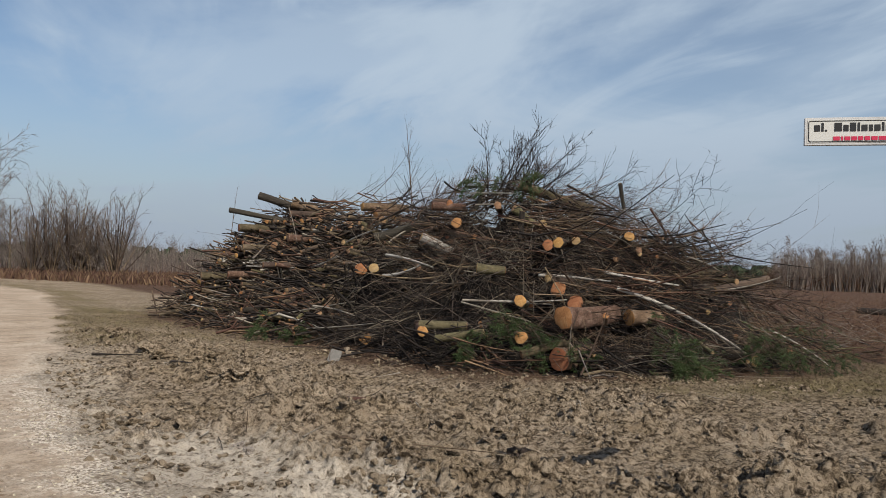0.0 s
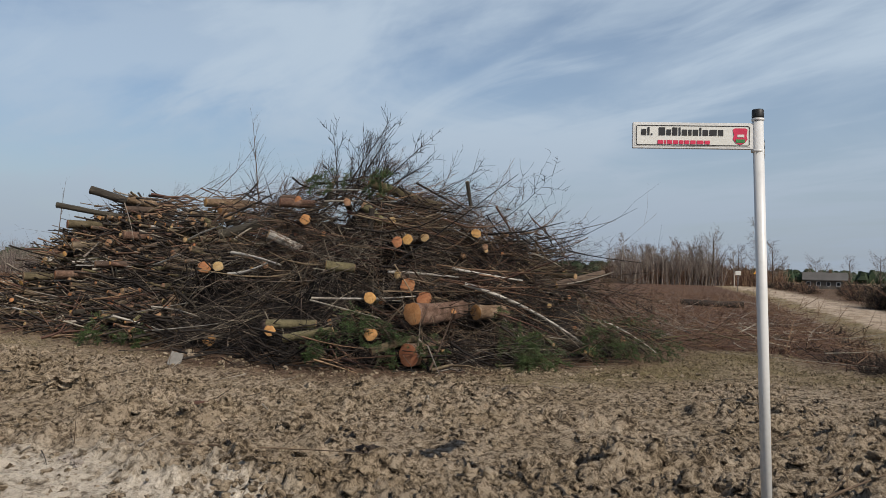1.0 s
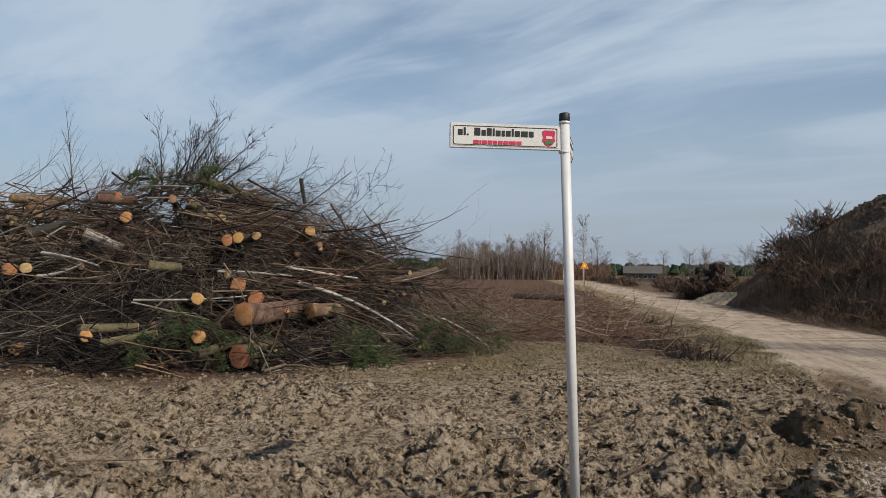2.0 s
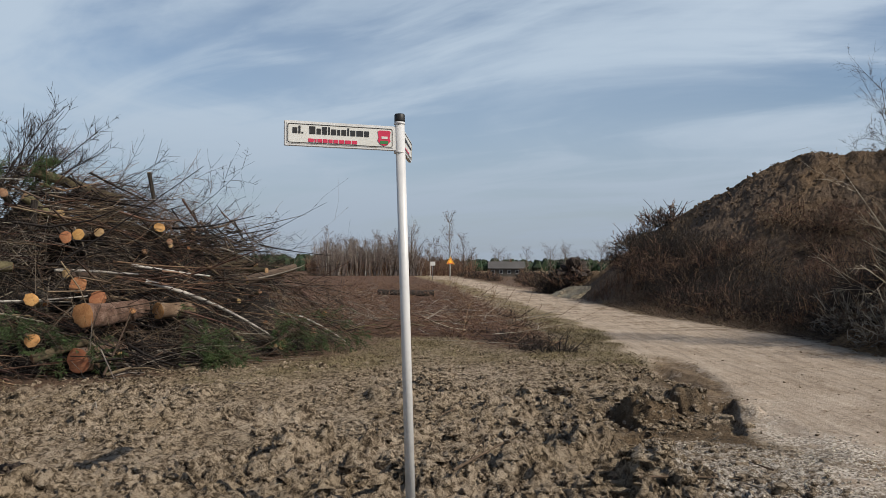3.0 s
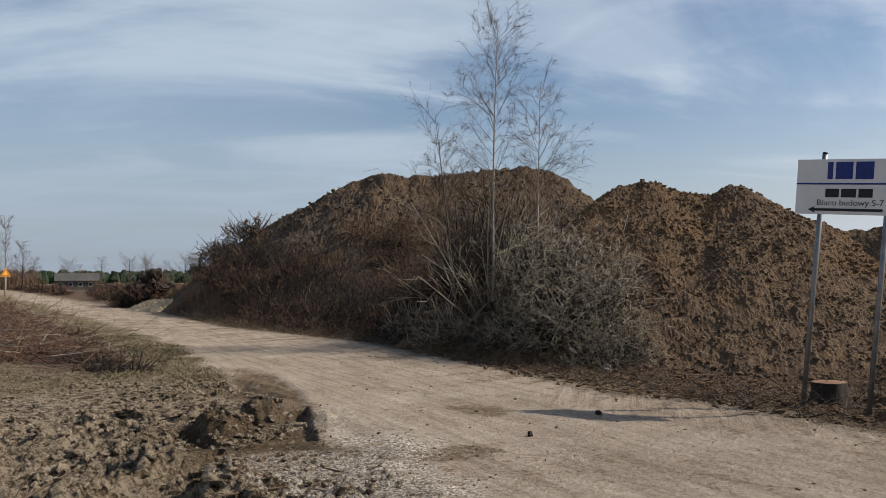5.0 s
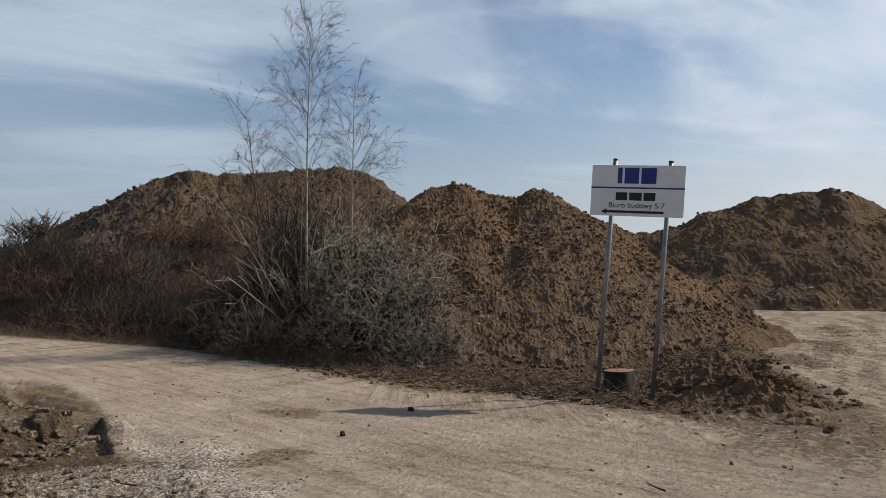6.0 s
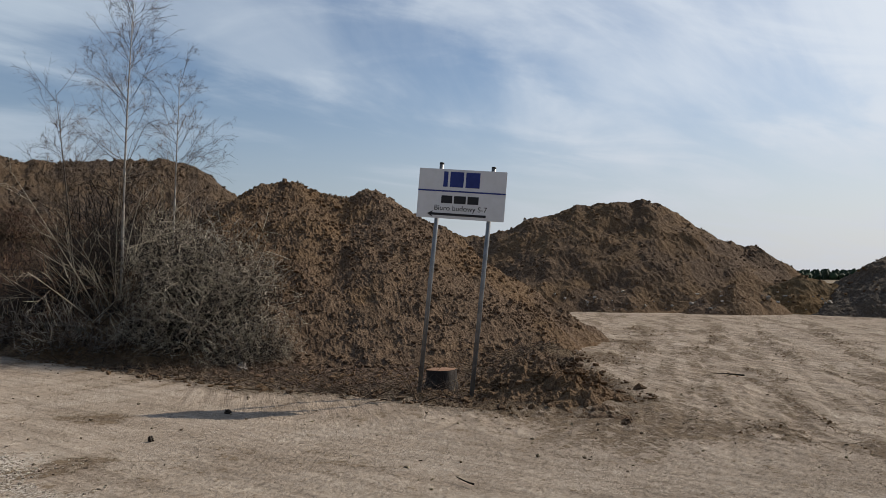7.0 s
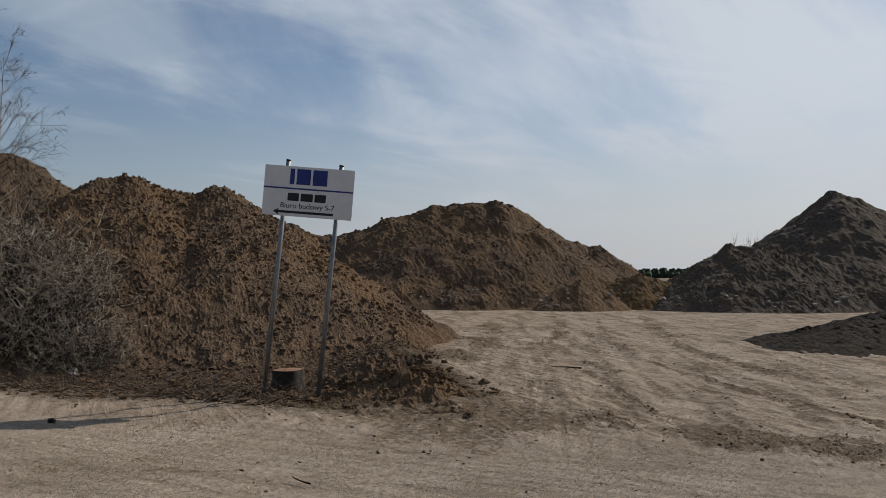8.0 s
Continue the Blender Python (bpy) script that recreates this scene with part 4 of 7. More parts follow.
def build_pile():
    rng = np.random.RandomState(21)

    # closed sheet under the branches; its near-black colour stands for shade
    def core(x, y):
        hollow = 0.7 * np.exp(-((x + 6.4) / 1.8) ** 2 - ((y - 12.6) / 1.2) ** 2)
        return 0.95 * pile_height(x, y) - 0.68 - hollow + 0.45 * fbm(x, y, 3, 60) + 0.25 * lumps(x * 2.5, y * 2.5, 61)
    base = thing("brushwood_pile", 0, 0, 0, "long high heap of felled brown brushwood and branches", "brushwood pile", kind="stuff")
    part("matted_core", grid_heap("matted_core", -20, 4, 9, 26, 0.12, core, M_CORE), base, "near-black sheet for the shade inside the heap")
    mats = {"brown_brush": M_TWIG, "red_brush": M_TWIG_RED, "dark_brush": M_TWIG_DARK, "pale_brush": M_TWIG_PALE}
    got = {k: [] for k in mats}
    # armfuls of stems, each with its own lie, thickness and kind
    for x, y, h in pile_point(rng, 740):
        kind = rng.choice(list(mats), p=(0.24, 0.20, 0.50, 0.06))
        left, right = x < -8.8, x > -4.2
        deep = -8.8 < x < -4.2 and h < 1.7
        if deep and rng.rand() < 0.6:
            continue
        # dark stems here paint the hollow's shade as well as its wet twigs
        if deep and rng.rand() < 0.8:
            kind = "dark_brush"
        n = rng.randint(5, 12) if left else rng.randint(8, 18)
        coarse = 0.25 + 0.75 * rng.rand() if left else rng.rand() ** 3
        # dark hollows are left open between the armfuls
        if fbm(np.array([x * 0.8]), np.array([h * 1.1]), 3, 62)[0] < -0.10 and rng.rand() < 0.75:
            continue
        u = rng.rand()
        if left:
            turn, rise = rng.normal(0.75, 0.6), rng.normal(-0.05, 0.14)
        elif right:
            turn, rise = rng.normal(0.15, 0.32), rng.normal(-0.30, 0.16)
        elif u < 0.45:
            turn, rise = rng.normal(0.25, 0.4), rng.normal(0.0, 0.16)
        elif u < 0.75:
            turn, rise = rng.normal(3.6, 0.35), rng.normal(-0.5, 0.2)
        else:
            turn, rise = rng.uniform(-1.8, 1.8), rng.normal(-0.1, 0.3)
        way = np.array([math.cos(turn), math.sin(turn), rise])
        c = np.array([x, y, max(h - 0.08 - 0.42 * rng.rand() ** 1.5, 0.08)])
        P = c + rng.randn(n, 3) * np.array([[0.32, 0.24, 0.16]])
        W = unit(way) + rng.randn(n, 3) * (0.18 + 0.30 * rng.rand())
        L = (0.5 + 1.0 * rng.rand(n)) * (1.25 if right and h > 0.8 else 0.9 if left or right else 1.1) * (1.0 if h < 2.5 else 0.75)
        R = (0.0068 + 0.020 * coarse) * (0.5 + 0.9 * rng.rand(n))
        P = P - unit(W) * (L * 0.5)[:, None]
        P[:, 2] = np.maximum(P[:, 2], 0.03)
        S = rods(rng, P, W, L, R, 0.10 if left else 0.22 + 0.26 * rng.rand())
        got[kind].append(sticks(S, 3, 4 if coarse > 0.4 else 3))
        if coarse < 0.5:
            got[kind].append(sticks(sprout(rng, S, 2, 0.50, 40, thick=0.6, bend=0.3), 2, 3, 0.4))
    # forked grey branches thrown over the hollow in the front
    n = 150
    p = pile_point(rng, n, 0.25, xr=(-8.4, -3.6))
    p = p[p[:, 2] < 2.2]
    n = len(p)
    way = np.stack([0.75 * rng.randn(n) - 0.1, -0.35 + 0.35 * rng.randn(n), 0.35 * rng.randn(n) - 0.1], -1)
    S = rods(rng, p - 0.35 * unit(way), way, 0.8 + 0.9 * rng.rand(n), 0.008 + 0.007 * rng.rand(n), 0.22, 0.08)
    S1 = sprout(rng, S, 5, 0.5, 38, thick=0.6, bend=0.3)
    S2 = sprout(rng, S1, 4, 0.5, 40, thick=0.65, bend=0.35)
    part("forked_brush", mesh_np("forked_brush", *join([sticks(S, 4, 4), sticks(S1, 3, 3), sticks(S2, 2, 3, 0.5)]), M_TWIG_GREY), base)
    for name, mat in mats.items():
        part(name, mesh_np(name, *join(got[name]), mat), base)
    # curled fine twigs hanging over the front
    n = 800
    p = pile_point(rng, n * 2, 0.1)
    p = p[~((p[:, 0] > -8.8) & (p[:, 0] < -4.7) & (p[:, 2] < 1.6))][:n]
    n = len(p)
    way = np.stack([0.6 * rng.randn(n) + 0.2, -0.5 + 0.5 * rng.randn(n), 0.4 * rng.randn(n)], -1)
    S = rods(rng, p - np.array([[0, 0, 0.12]]), way, 0.4 + 0.7 * rng.rand(n), 0.0055 + 0.004 * rng.rand(n), 0.38, 0.12)
    S2 = sprout(rng, S, 3, 0.5, 42, thick=0.65, bend=0.25, droop=0.1)
    part("curled_brush", mesh_np("curled_brush", *join([sticks(S, 4, 3), sticks(S2, 3, 3)]), M_TWIG_GREY), base)
    # finer ends that stand off the skin on top and towards the field
    n = 600
    p = pile_point(rng, n, 0.3, xr=(-9, 0.0))
    way = np.stack([0.7 + 0.5 * rng.rand(n), 0.4 * rng.randn(n) + 0.1, 0.30 * rng.randn(n) + 0.12 - 0.35 * smooth(-3, 0, p[:, 0])], -1)
    S = rods(rng, p - np.array([[0, 0, 0.1]]), way, 0.4 + 0.8 * rng.rand(n), 0.005 + 0.004 * rng.rand(n), 0.36, 0.06)
    sh = sprout(rng, S, 3, 0.42, 36, thick=0.6)
    part("fine_brush", mesh_np("fine_brush", *join([sticks(S, 3, 3), sticks(sh, 2, 3)]), M_TWIG), base)
    return base


build_pile()


def branch(name, label, start, way, length, radius, mat, seed, levels=((7, 0.5, 38), (5, 0.45, 36)), lift=0.0, bend=0.1, droop=0.0, category="branch", group="branches on the heap", span=(0.2, 1.0), crook=0.16, least=0.0):
    rng = np.random.RandomState(seed)
    S = rods(rng, [(0, 0, 0)], [way], [length], [radius], bend, droop)
    ob = thing(name, *start, label, category, group)
    part("stem", mesh_np("stem", *sticks(S, 7, 7, 0.2), mat), ob)
    if not levels:
        return ob
    count, ratio, angle = levels[0]
    first = sprout(rng, S, count, ratio, angle, span=span, thick=0.5, lift=lift, bend=crook, droop=droop)
    first[3][:] = np.maximum(first[3], least)
    for k in range(count):
        cur = tuple(v[k:k + 1] for v in first)
        pieces = [sticks(cur, 4, 3, 0.3)]
        for n2, ratio2, angle2 in levels[1:]:
            cur = sprout(rng, cur, n2, ratio2, angle2, span=span, thick=0.5, lift=lift, bend=crook * 1.3, droop=droop)
            cur[3][:] = np.maximum(cur[3], least)
            pieces.append(sticks(cur, 2, 3, 0.3))
        part("side_shoot", mesh_np("side_shoot", *join(pieces), mat), ob)["kind"] = "stuff"
    return ob


# the branched crown that stands out of the top, and the sprays beside it
for k in range(8):
    a = 0.05 + 0.75 * k / 7
    branch("bare_branch", "dark bare branch standing out of the heap", (-5.75 + 0.09 * k, 14.7 + 0.1 * (k % 3), 2.85), (a + 0.1, 0.12 * (k % 3), 1.05 - 0.35 * a),
           1.15 + 0.35 * ((k * 7) % 5) / 5, 0.021, M_TWIG_DARK, 100 + k, ((12, 0.46, 40), (7, 0.50, 42)), bend=0.14, droop=-0.12, lift=0.28, crook=0.22, least=0.0052)
for k in range(14):
    branch("bare_branch", "fine purple-brown branch on the heap's crest", (-8.0 + 0.17 * k, 15.6 - 0.05 * k, 2.75 + 0.015 * k), (0.9, 0.1 * ((k % 3) - 1), 0.34 + 0.05 * (k % 4)),
           1.2 + 0.25 * (k % 3), 0.012, M_TWIG_RED if k % 2 else M_TWIG, 115 + k, ((12, 0.42, 30), (6, 0.45, 34)), bend=0.10, lift=0.10, crook=0.2, least=0.0042)
for k in range(18):
    branch("bare_branch", "thin bare branch arching off the heap", (-4.4 + 0.19 * k, 15.0 + 0.06 * k, 2.95 - 0.10 * k), (1.0, 0.15 * ((k % 3) - 1), 0.52 - 0.025 * k),
           1.15 + 0.3 * (k % 3), 0.013, M_TWIG_DARK if k % 2 else M_TWIG, 130 + k, ((10, 0.52, 46), (6, 0.5, 46)), droop=0.16, bend=0.16, crook=0.34, least=0.0046)
branch("birch_sapling", "slender leafless birch top standing out of the heap", (-8.0, 16.0, 2.6), (-0.10, 0, 1), 2.4, 0.018, M_TWIG, 160, ((16, 0.26, 26), (5, 0.45, 30)), lift=0.35, bend=0.03)
branch("birch_sapling", "thin leafless sapling beside the heap", (-14.6, 17.8, 2.2), (0.1, 0, 1), 1.6, 0.012, M_TWIG, 161, ((8, 0.2, 24),), lift=0.3, bend=0.05)
for k in range(14):
    branch("bare_branch", "thin bare branch on the heap's crest", (-10.8 + 0.42 * k, 16.6 - 0.12 * k, 3.0 + 0.02 * (k % 4)), (0.7 + 0.1 * (k % 4), 0.1, 0.4 + 0.08 * (k % 5)),
           0.9 + 0.25 * (k % 4), 0.010, M_TWIG if k % 3 else M_TWIG_RED, 170 + k, ((7, 0.45, 38), (5, 0.42, 40)), droop=0.12, bend=0.2)


def log_thing(start, way, length, radius, bark, cut, seed, label, name="log", sides=14, group="logs in the heap"):
    """A sawn log: uneven bark and two sawn faces. It starts at its sawn front."""
    rng = np.random.RandomState(seed)
    rings = max(3, int(length / 0.25))
    ob = thing(name, *start, label, "log", group)
    w = Vector(way).normalized()
    ob.rotation_euler = w.to_track_quat("Z", "Y").to_euler()
    ang = np.arange(sides) * 2 * np.pi / sides
    prof = radius * (1 + 0.07 * rng.randn(sides) * 0.6 + 0.06 * np.sin(ang * 2 + rng.rand() * 6))
    sway = np.cumsum(0.05 * radius * rng.randn(rings + 1, 2), axis=0)
    sway[0] = 0
    V = np.zeros((rings + 1, sides, 3))
    for k in range(rings + 1):
        z = length * k / rings
        rr = prof * (1 - 0.12 * k / rings) * (1 + 0.035 * rng.randn(sides))
        V[k] = np.stack([np.cos(ang) * rr + sway[k, 0], np.sin(ang) * rr + sway[k, 1], np.full(sides, z)], -1)
    idx = np.arange((rings + 1) * sides).reshape(rings + 1, sides)
    nxt = np.roll(idx, -1, axis=1)
    q = np.stack([idx[:-1], nxt[:-1], nxt[1:], idx[1:]], -1).reshape(-1, 4)
    part("bark", mesh_np("bark", V.reshape(-1, 3), q, bark), ob)
    for row, sign in ((0, -1), (rings, 1)):
        rim = V[row].copy()
        inner = rim * np.array([[0.93, 0.93, 1]]) + np.array([[sway[row, 0] * 0.07, sway[row, 1] * 0.07, sign * 0.004]])
        mid = np.array([[sway[row, 0], sway[row, 1], V[row, 0, 2] + sign * (0.006 + 0.01 * rng.rand())]])
        W = np.concatenate([rim, inner, mid])
        i, j = np.arange(sides), (np.arange(sides) + 1) % sides
        qq = np.stack([i, j, sides + j, sides + i], -1)
        tt = np.stack([sides + i, sides + j, np.full(sides, 2 * sides)], -1)
        if sign < 0:
            qq, tt = qq[:, ::-1], tt[:, ::-1]
        part("cut_face", mesh_np("cut_face", W, qq, cut, tris=tt), ob)
    return ob


def scatter_logs():
    rng = np.random.RandomState(33)
    kinds = ((M_BARK, M_CUT_PALE, "brown log with a pale sawn end in the heap"), (M_PINE, M_CUT, "red-barked log with an orange sawn end in the heap"),
             (M_MOSSY, M_CUT_PALE, "mossy olive log with a pale sawn end in the heap"), (M_BARK_DARK, M_CUT, "dark log with an orange sawn end in the heap"),
             (M_BIRCH, M_CUT_PALE, "white-barked birch log in the heap"))
    p = pile_point(rng, 1500, 0.12)
    n = 0
    for x, y, h in p:
        left = x < -8.5
        if n >= 290:
            break
        if (not left and rng.rand() < 0.72) or h > (2.9 if left else 2.3) or (-8.6 < x < -4.8 and h < 1.5):
            continue
        r = 0.026 + 0.040 * rng.rand()
        if rng.rand() < 0.12:
            r += 0.035
        yaw = rng.normal(0, 0.42)
        base = Vector((0.30, 0.95, 0)) if left else Vector((x + 0.3, y, 0)).normalized()
        w = Matrix.Rotation(yaw, 3, "Z") @ base
        w.z = rng.normal(-0.03, 0.2)
        k = rng.choice(5, p=(0.40, 0.18, 0.18, 0.22, 0.02))
        bark, cut, label = kinds[k]
        out = 0.10 + 0.28 * rng.rand()
        z = max(h - 0.10 * rng.rand(), r)
        log_thing((x - w.x * out, y - w.y * out, z), w, 0.7 + 1.1 * rng.rand(), r, bark, cut, 400 + n, label, sides=10)
        n += 1


scatter_logs()

# the logs and poles that stand out singly
def butt(x, y, z, r, bark, cut, label, length=1.3, way=None, seed=[700]):
    seed[0] += 1
    w = Vector(way or (x + 0.3 + 0.12 * math.sin(seed[0] * 2.3) * y, y, 0.3 * math.sin(seed[0] * 1.7))).normalized()
    log_thing((x - w.x * 0.34, y - w.y * 0.34, z + 0.02), w, length, r, bark, cut, seed[0], label, sides=16)


ORANGE, PALE_END, RED_END = "brown log with a fresh orange sawn end", "brown log with a pale sawn end", "red-barked pine log with an orange sawn end"
log_thing((-3.36, 11.75, 0.86), (0.30, 0.95, 0.03), 1.6, 0.17, M_PINE, M_CUT, 690, "thick red-barked pine log with a fresh sawn end", sides=20)
log_thing((-2.52, 12.85, 0.86), (0.66, 0.75, 0.0), 0.7, 0.14, M_PINE, M_CUT, 691, "short red-barked pine log in the heap", sides=18)
butt(-3.42, 12.70, 1.06, 0.125, M_PINE, M_CUT, RED_END)
butt(-3.72, 12.76, 1.27, 0.125, M_PINE, M_CUT, RED_END)
butt(-3.26, 11.80, 0.21, 0.175, M_PINE, M_CUT, RED_END, way=(0.25, 0.95, 0.0))
butt(-4.28, 12.30, 1.07, 0.10, M_BARK, M_CUT, ORANGE)
butt(-8.27, 14.10, 1.49, 0.125, M_BARK, M_CUT, ORANGE)
butt(-7.90, 13.95, 1.52, 0.10, M_MOSSY, M_CUT_PALE, PALE_END)
butt(-4.10, 11.80, 0.51, 0.10, M_PINE, M_CUT, RED_END)
butt(-3.67, 11.60, 0.26, 0.065, M_MOSSY, M_CUT_PALE, "mossy log with a pale sawn end", 0.8, (0.75, 0.6, 0.25))
butt(-4.82, 12.70, 1.58, 0.085, M_MOSSY, M_CUT, ORANGE, 0.5, (0.9, 0.4, -0.05))
butt(-4.11, 13.38, 2.03, 0.095, M_BARK, M_CUT, ORANGE)
butt(-3.88, 13.50, 2.08, 0.09, M_BARK, M_CUT, ORANGE)
butt(-3.65, 13.60, 2.12, 0.075, M_BARK, M_CUT_PALE, PALE_END)
butt(-6.16, 14.10, 2.46, 0.10, M_PINE, M_CUT, RED_END)
butt(-6.55, 14.60, 2.85, 0.10, M_PINE, M_CUT, RED_END, 0.7, (0.8, 0.5, 0))
butt(-6.75, 14.75, 2.90, 0.08, M_PINE, M_CUT, RED_END, 0.7, (-0.7, 0.6, 0.1))
butt(-5.25, 14.00, 2.79, 0.075, M_BARK, M_CUT_PALE, PALE_END)
butt(-4.62, 13.85, 2.74, 0.085, M_MOSSY, M_CUT_PALE, PALE_END, 0.55, (0.55, 0.5, -0.5))
butt(-4.31, 13.70, 2.43, 0.07, M_MOSSY, M_CUT_PALE, PALE_END)
butt(-6.49, 13.90, 2.17, 0.085, M_BIRCH, M_CUT_PALE, "white birch log with a pale sawn end", 0.7, (0.7, 0.5, -0.35))
butt(-7.83, 14.50, 2.16, 0.10, M_BARK_DARK, M_CUT, ORANGE, 1.2, (0.88, 0.35, 0.32))
butt(-5.80, 11.75, 0.51, 0.09, M_PINE, M_CUT, RED_END)
butt(-5.45, 11.70, 0.60, 0.075, M_MOSSY, M_CUT_PALE, PALE_END, 0.8, (0.95, 0.3, 0.02))
butt(-5.05, 11.45, 0.40, 0.07, M_MOSSY, M_CUT_PALE, PALE_END, 0.8, (0.95, 0.2, 0.2))
butt(-7.75, 13.4, 0.14, 0.12, M_PINE, M_CUT, RED_END)
butt(-4.59, 13.40, 2.15, 0.055, M_BARK_DARK, M_CUT_PALE, "dark upright stub with a pale sawn top", 0.5, (0.05, 0.1, 1))
butt(-5.72, 14.30, 2.75, 0.05, M_BARK_DARK, M_CUT_PALE, "dark upright stub with a pale sawn top", 0.5, (0.3, 0.1, 1))
log_thing((-3.08, 14.9, 3.34), (0.16, 0.1, -1), 0.5, 0.036, M_BARK_DARK, M_CUT_PALE, 692, "black upright stub standing out of the heap", sides=12)
log_thing((-4.95, 14.35, 3.26), (0.93, 0.3, -0.30), 1.5, 0.095, M_MOSSY, M_CUT, 693, "mossy log on the heap's crest", sides=14)
log_thing((-13.3, 17.3, 3.42), (0.93, 0.35, -0.28), 1.9, 0.10, M_BARK_DARK, M_BARK_DARK, 694, "charred-looking dark log jutting from the heap", sides=14)
log_thing((-12.35, 17.5, 3.22), (0.85, 0.5, -0.25), 1.2, 0.11, M_PINE, M_CUT, 695, "split orange log on the heap's crest", sides=14)
log_thing((-14.2, 17.2, 3.02), (0.93, 0.35, -0.16), 2.2, 0.07, M_BARK_DARK, M_BARK_DARK, 696, "dark pole jutting from the heap", sides=12)
for k, (x, y, z) in enumerate(((-13.05, 16.9, 1.96), (-12.84, 16.05, 1.23), (-14.07, 16.5, 1.16), (-12.0, 17.5, 2.9), (-11.3, 16.4, 2.2), (-13.6, 17.4, 2.5), (-11.6, 15.8, 1.5), (-9.0, 16.0, 2.95))):
    butt(x, y, z, 0.085 + 0.012 * (k % 3), (M_BARK, M_PINE, M_MOSSY)[k % 3], (M_CUT_PALE, M_CUT)[k % 2], (PALE_END, RED_END, "mossy log with a sawn end in the heap")[k % 3], 1.2, (0.6, 0.75, 0.02))


def pole(a, b, r, mat, label, seed):
    a, b = Vector(a), Vector(b)
    w = b - a
    rng = np.random.RandomState(seed)
    S = rods(rng, [(0, 0, 0)], [w], [w.length], [r * 0.72], 0.09)
    ob = thing("pole", *a, label, "branch", "poles on the heap")
    part("stem", mesh_np("stem", *sticks(S, 8, 9, 0.5), mat), ob)


pole((-4.05, 12.70, 1.52), (-3.05, 13.20, 1.50), 0.04, M_BIRCH, "white birch pole lying on the heap", 1)
pole((-2.80, 13.25, 1.33), (-0.60, 14.10, 0.72), 0.055, M_BIRCH, "long white birch pole lying on the heap", 2)
pole((-3.05, 13.40, 1.60), (-2.0, 13.70, 1.40), 0.04, M_BIRCH, "white birch pole lying on the heap", 3)
pole((-7.60, 13.90, 1.82), (-6.3, 13.25, 1.72), 0.045, M_BIRCH, "white birch pole lying on the heap", 4)
pole((-7.35, 13.30, 1.40), (-6.45, 13.00, 1.42), 0.05, M_BIRCH, "white birch pole lying on the heap", 5)
pole((-8.80, 12.90, 0.30), (-6.95, 12.20, 0.50), 0.022, M_TWIG_PALE, "thin pale pole lying on the heap", 6)
pole((-10.9, 14.00, 0.30), (-8.35, 13.35, 0.86), 0.022, M_TWIG_PALE, "thin pale pole lying on the heap", 7)
pole((-0.35, 14.5, 0.68), (0.95, 15.9, 0.10), 0.022, M_BIRCH, "thin white birch top drooping off the heap", 8)
pole((-0.9, 14.3, 0.85), (0.75, 15.2, 0.15), 0.018, M_TWIG_PALE, "thin pale branch drooping off the heap", 9)
pole((-7.75, 14.3, 2.1), (-7.35, 14.75, 2.62), 0.03, M_TWIG_PALE, "short pale pole on the heap", 10)
pole((-9.3, 15.2, 2.1), (-8.4, 14.6, 2.42), 0.03, M_BIRCH, "short white birch pole on the heap", 11)
pole((-10.2, 15.2, 1.5), (-9.2, 14.7, 1.75), 0.03, M_BIRCH, "short white birch pole on the heap", 12)
for k in range(24):
    x, y, h = pile_point(RNG, 1)[0]
    a = RNG.normal(0.25, 0.5)
    L = 0.7 + 1.1 * RNG.rand()
    w = Vector((math.cos(a), math.sin(a) * 0.6, RNG.normal(-0.05, 0.12))) * L
    c = Vector((x, y - 0.12, h + 0.06))
    pole(c - w / 2, c + w / 2, 0.014 + 0.02 * RNG.rand(), (M_BIRCH, M_TWIG_PALE, M_MOSSY, M_TWIG_PALE)[k % 4],
         ("white birch pole lying on the heap", "pale bare pole lying on the heap", "mossy pole lying on the heap", "pale bare pole lying on the heap")[k % 4], 20 + k)


def spruce_branch(x, y, z, way, length, seed):
    rng = np.random.RandomState(seed)
    S = rods(rng, [(0, 0, 0)], [way], [length], [0.012], 0.08, 0.12)
    a = sprout(rng, S, 16, 0.5, 48, span=(0.1, 1.0), thick=0.6, bend=0.1, droop=0.22)
    b = sprout(rng, a, 7, 0.42, 42, span=(0.15, 1), thick=0.7, bend=0.1, droop=0.25)
    c1, c2 = sprout(rng, a, 15, 0.10, 55, span=(0.08, 1), thick=1), sprout(rng, b, 10, 0.2, 50, span=(0.05, 1), thick=1)
    for c in (c1, c2):
        c[2][:] = 0.028 + 0.02 * rng.rand(len(c[2]))
        c[3][:] = 0.0050
    ob = thing("spruce_branch", x, y, z, "green spruce branch lying in the heap", "branch", "spruce branches on the heap")
    part("stem", mesh_np("stem", *join([sticks(S, 5, 5), sticks(a, 3, 3), sticks(b, 2, 3)]), M_TWIG), ob)
    part("foliage", mesh_np("foliage", *join([sticks(c1, 1, 3, 0.5), sticks(c2, 1, 3, 0.5)]), M_NEEDLE), ob, "dark green needles")


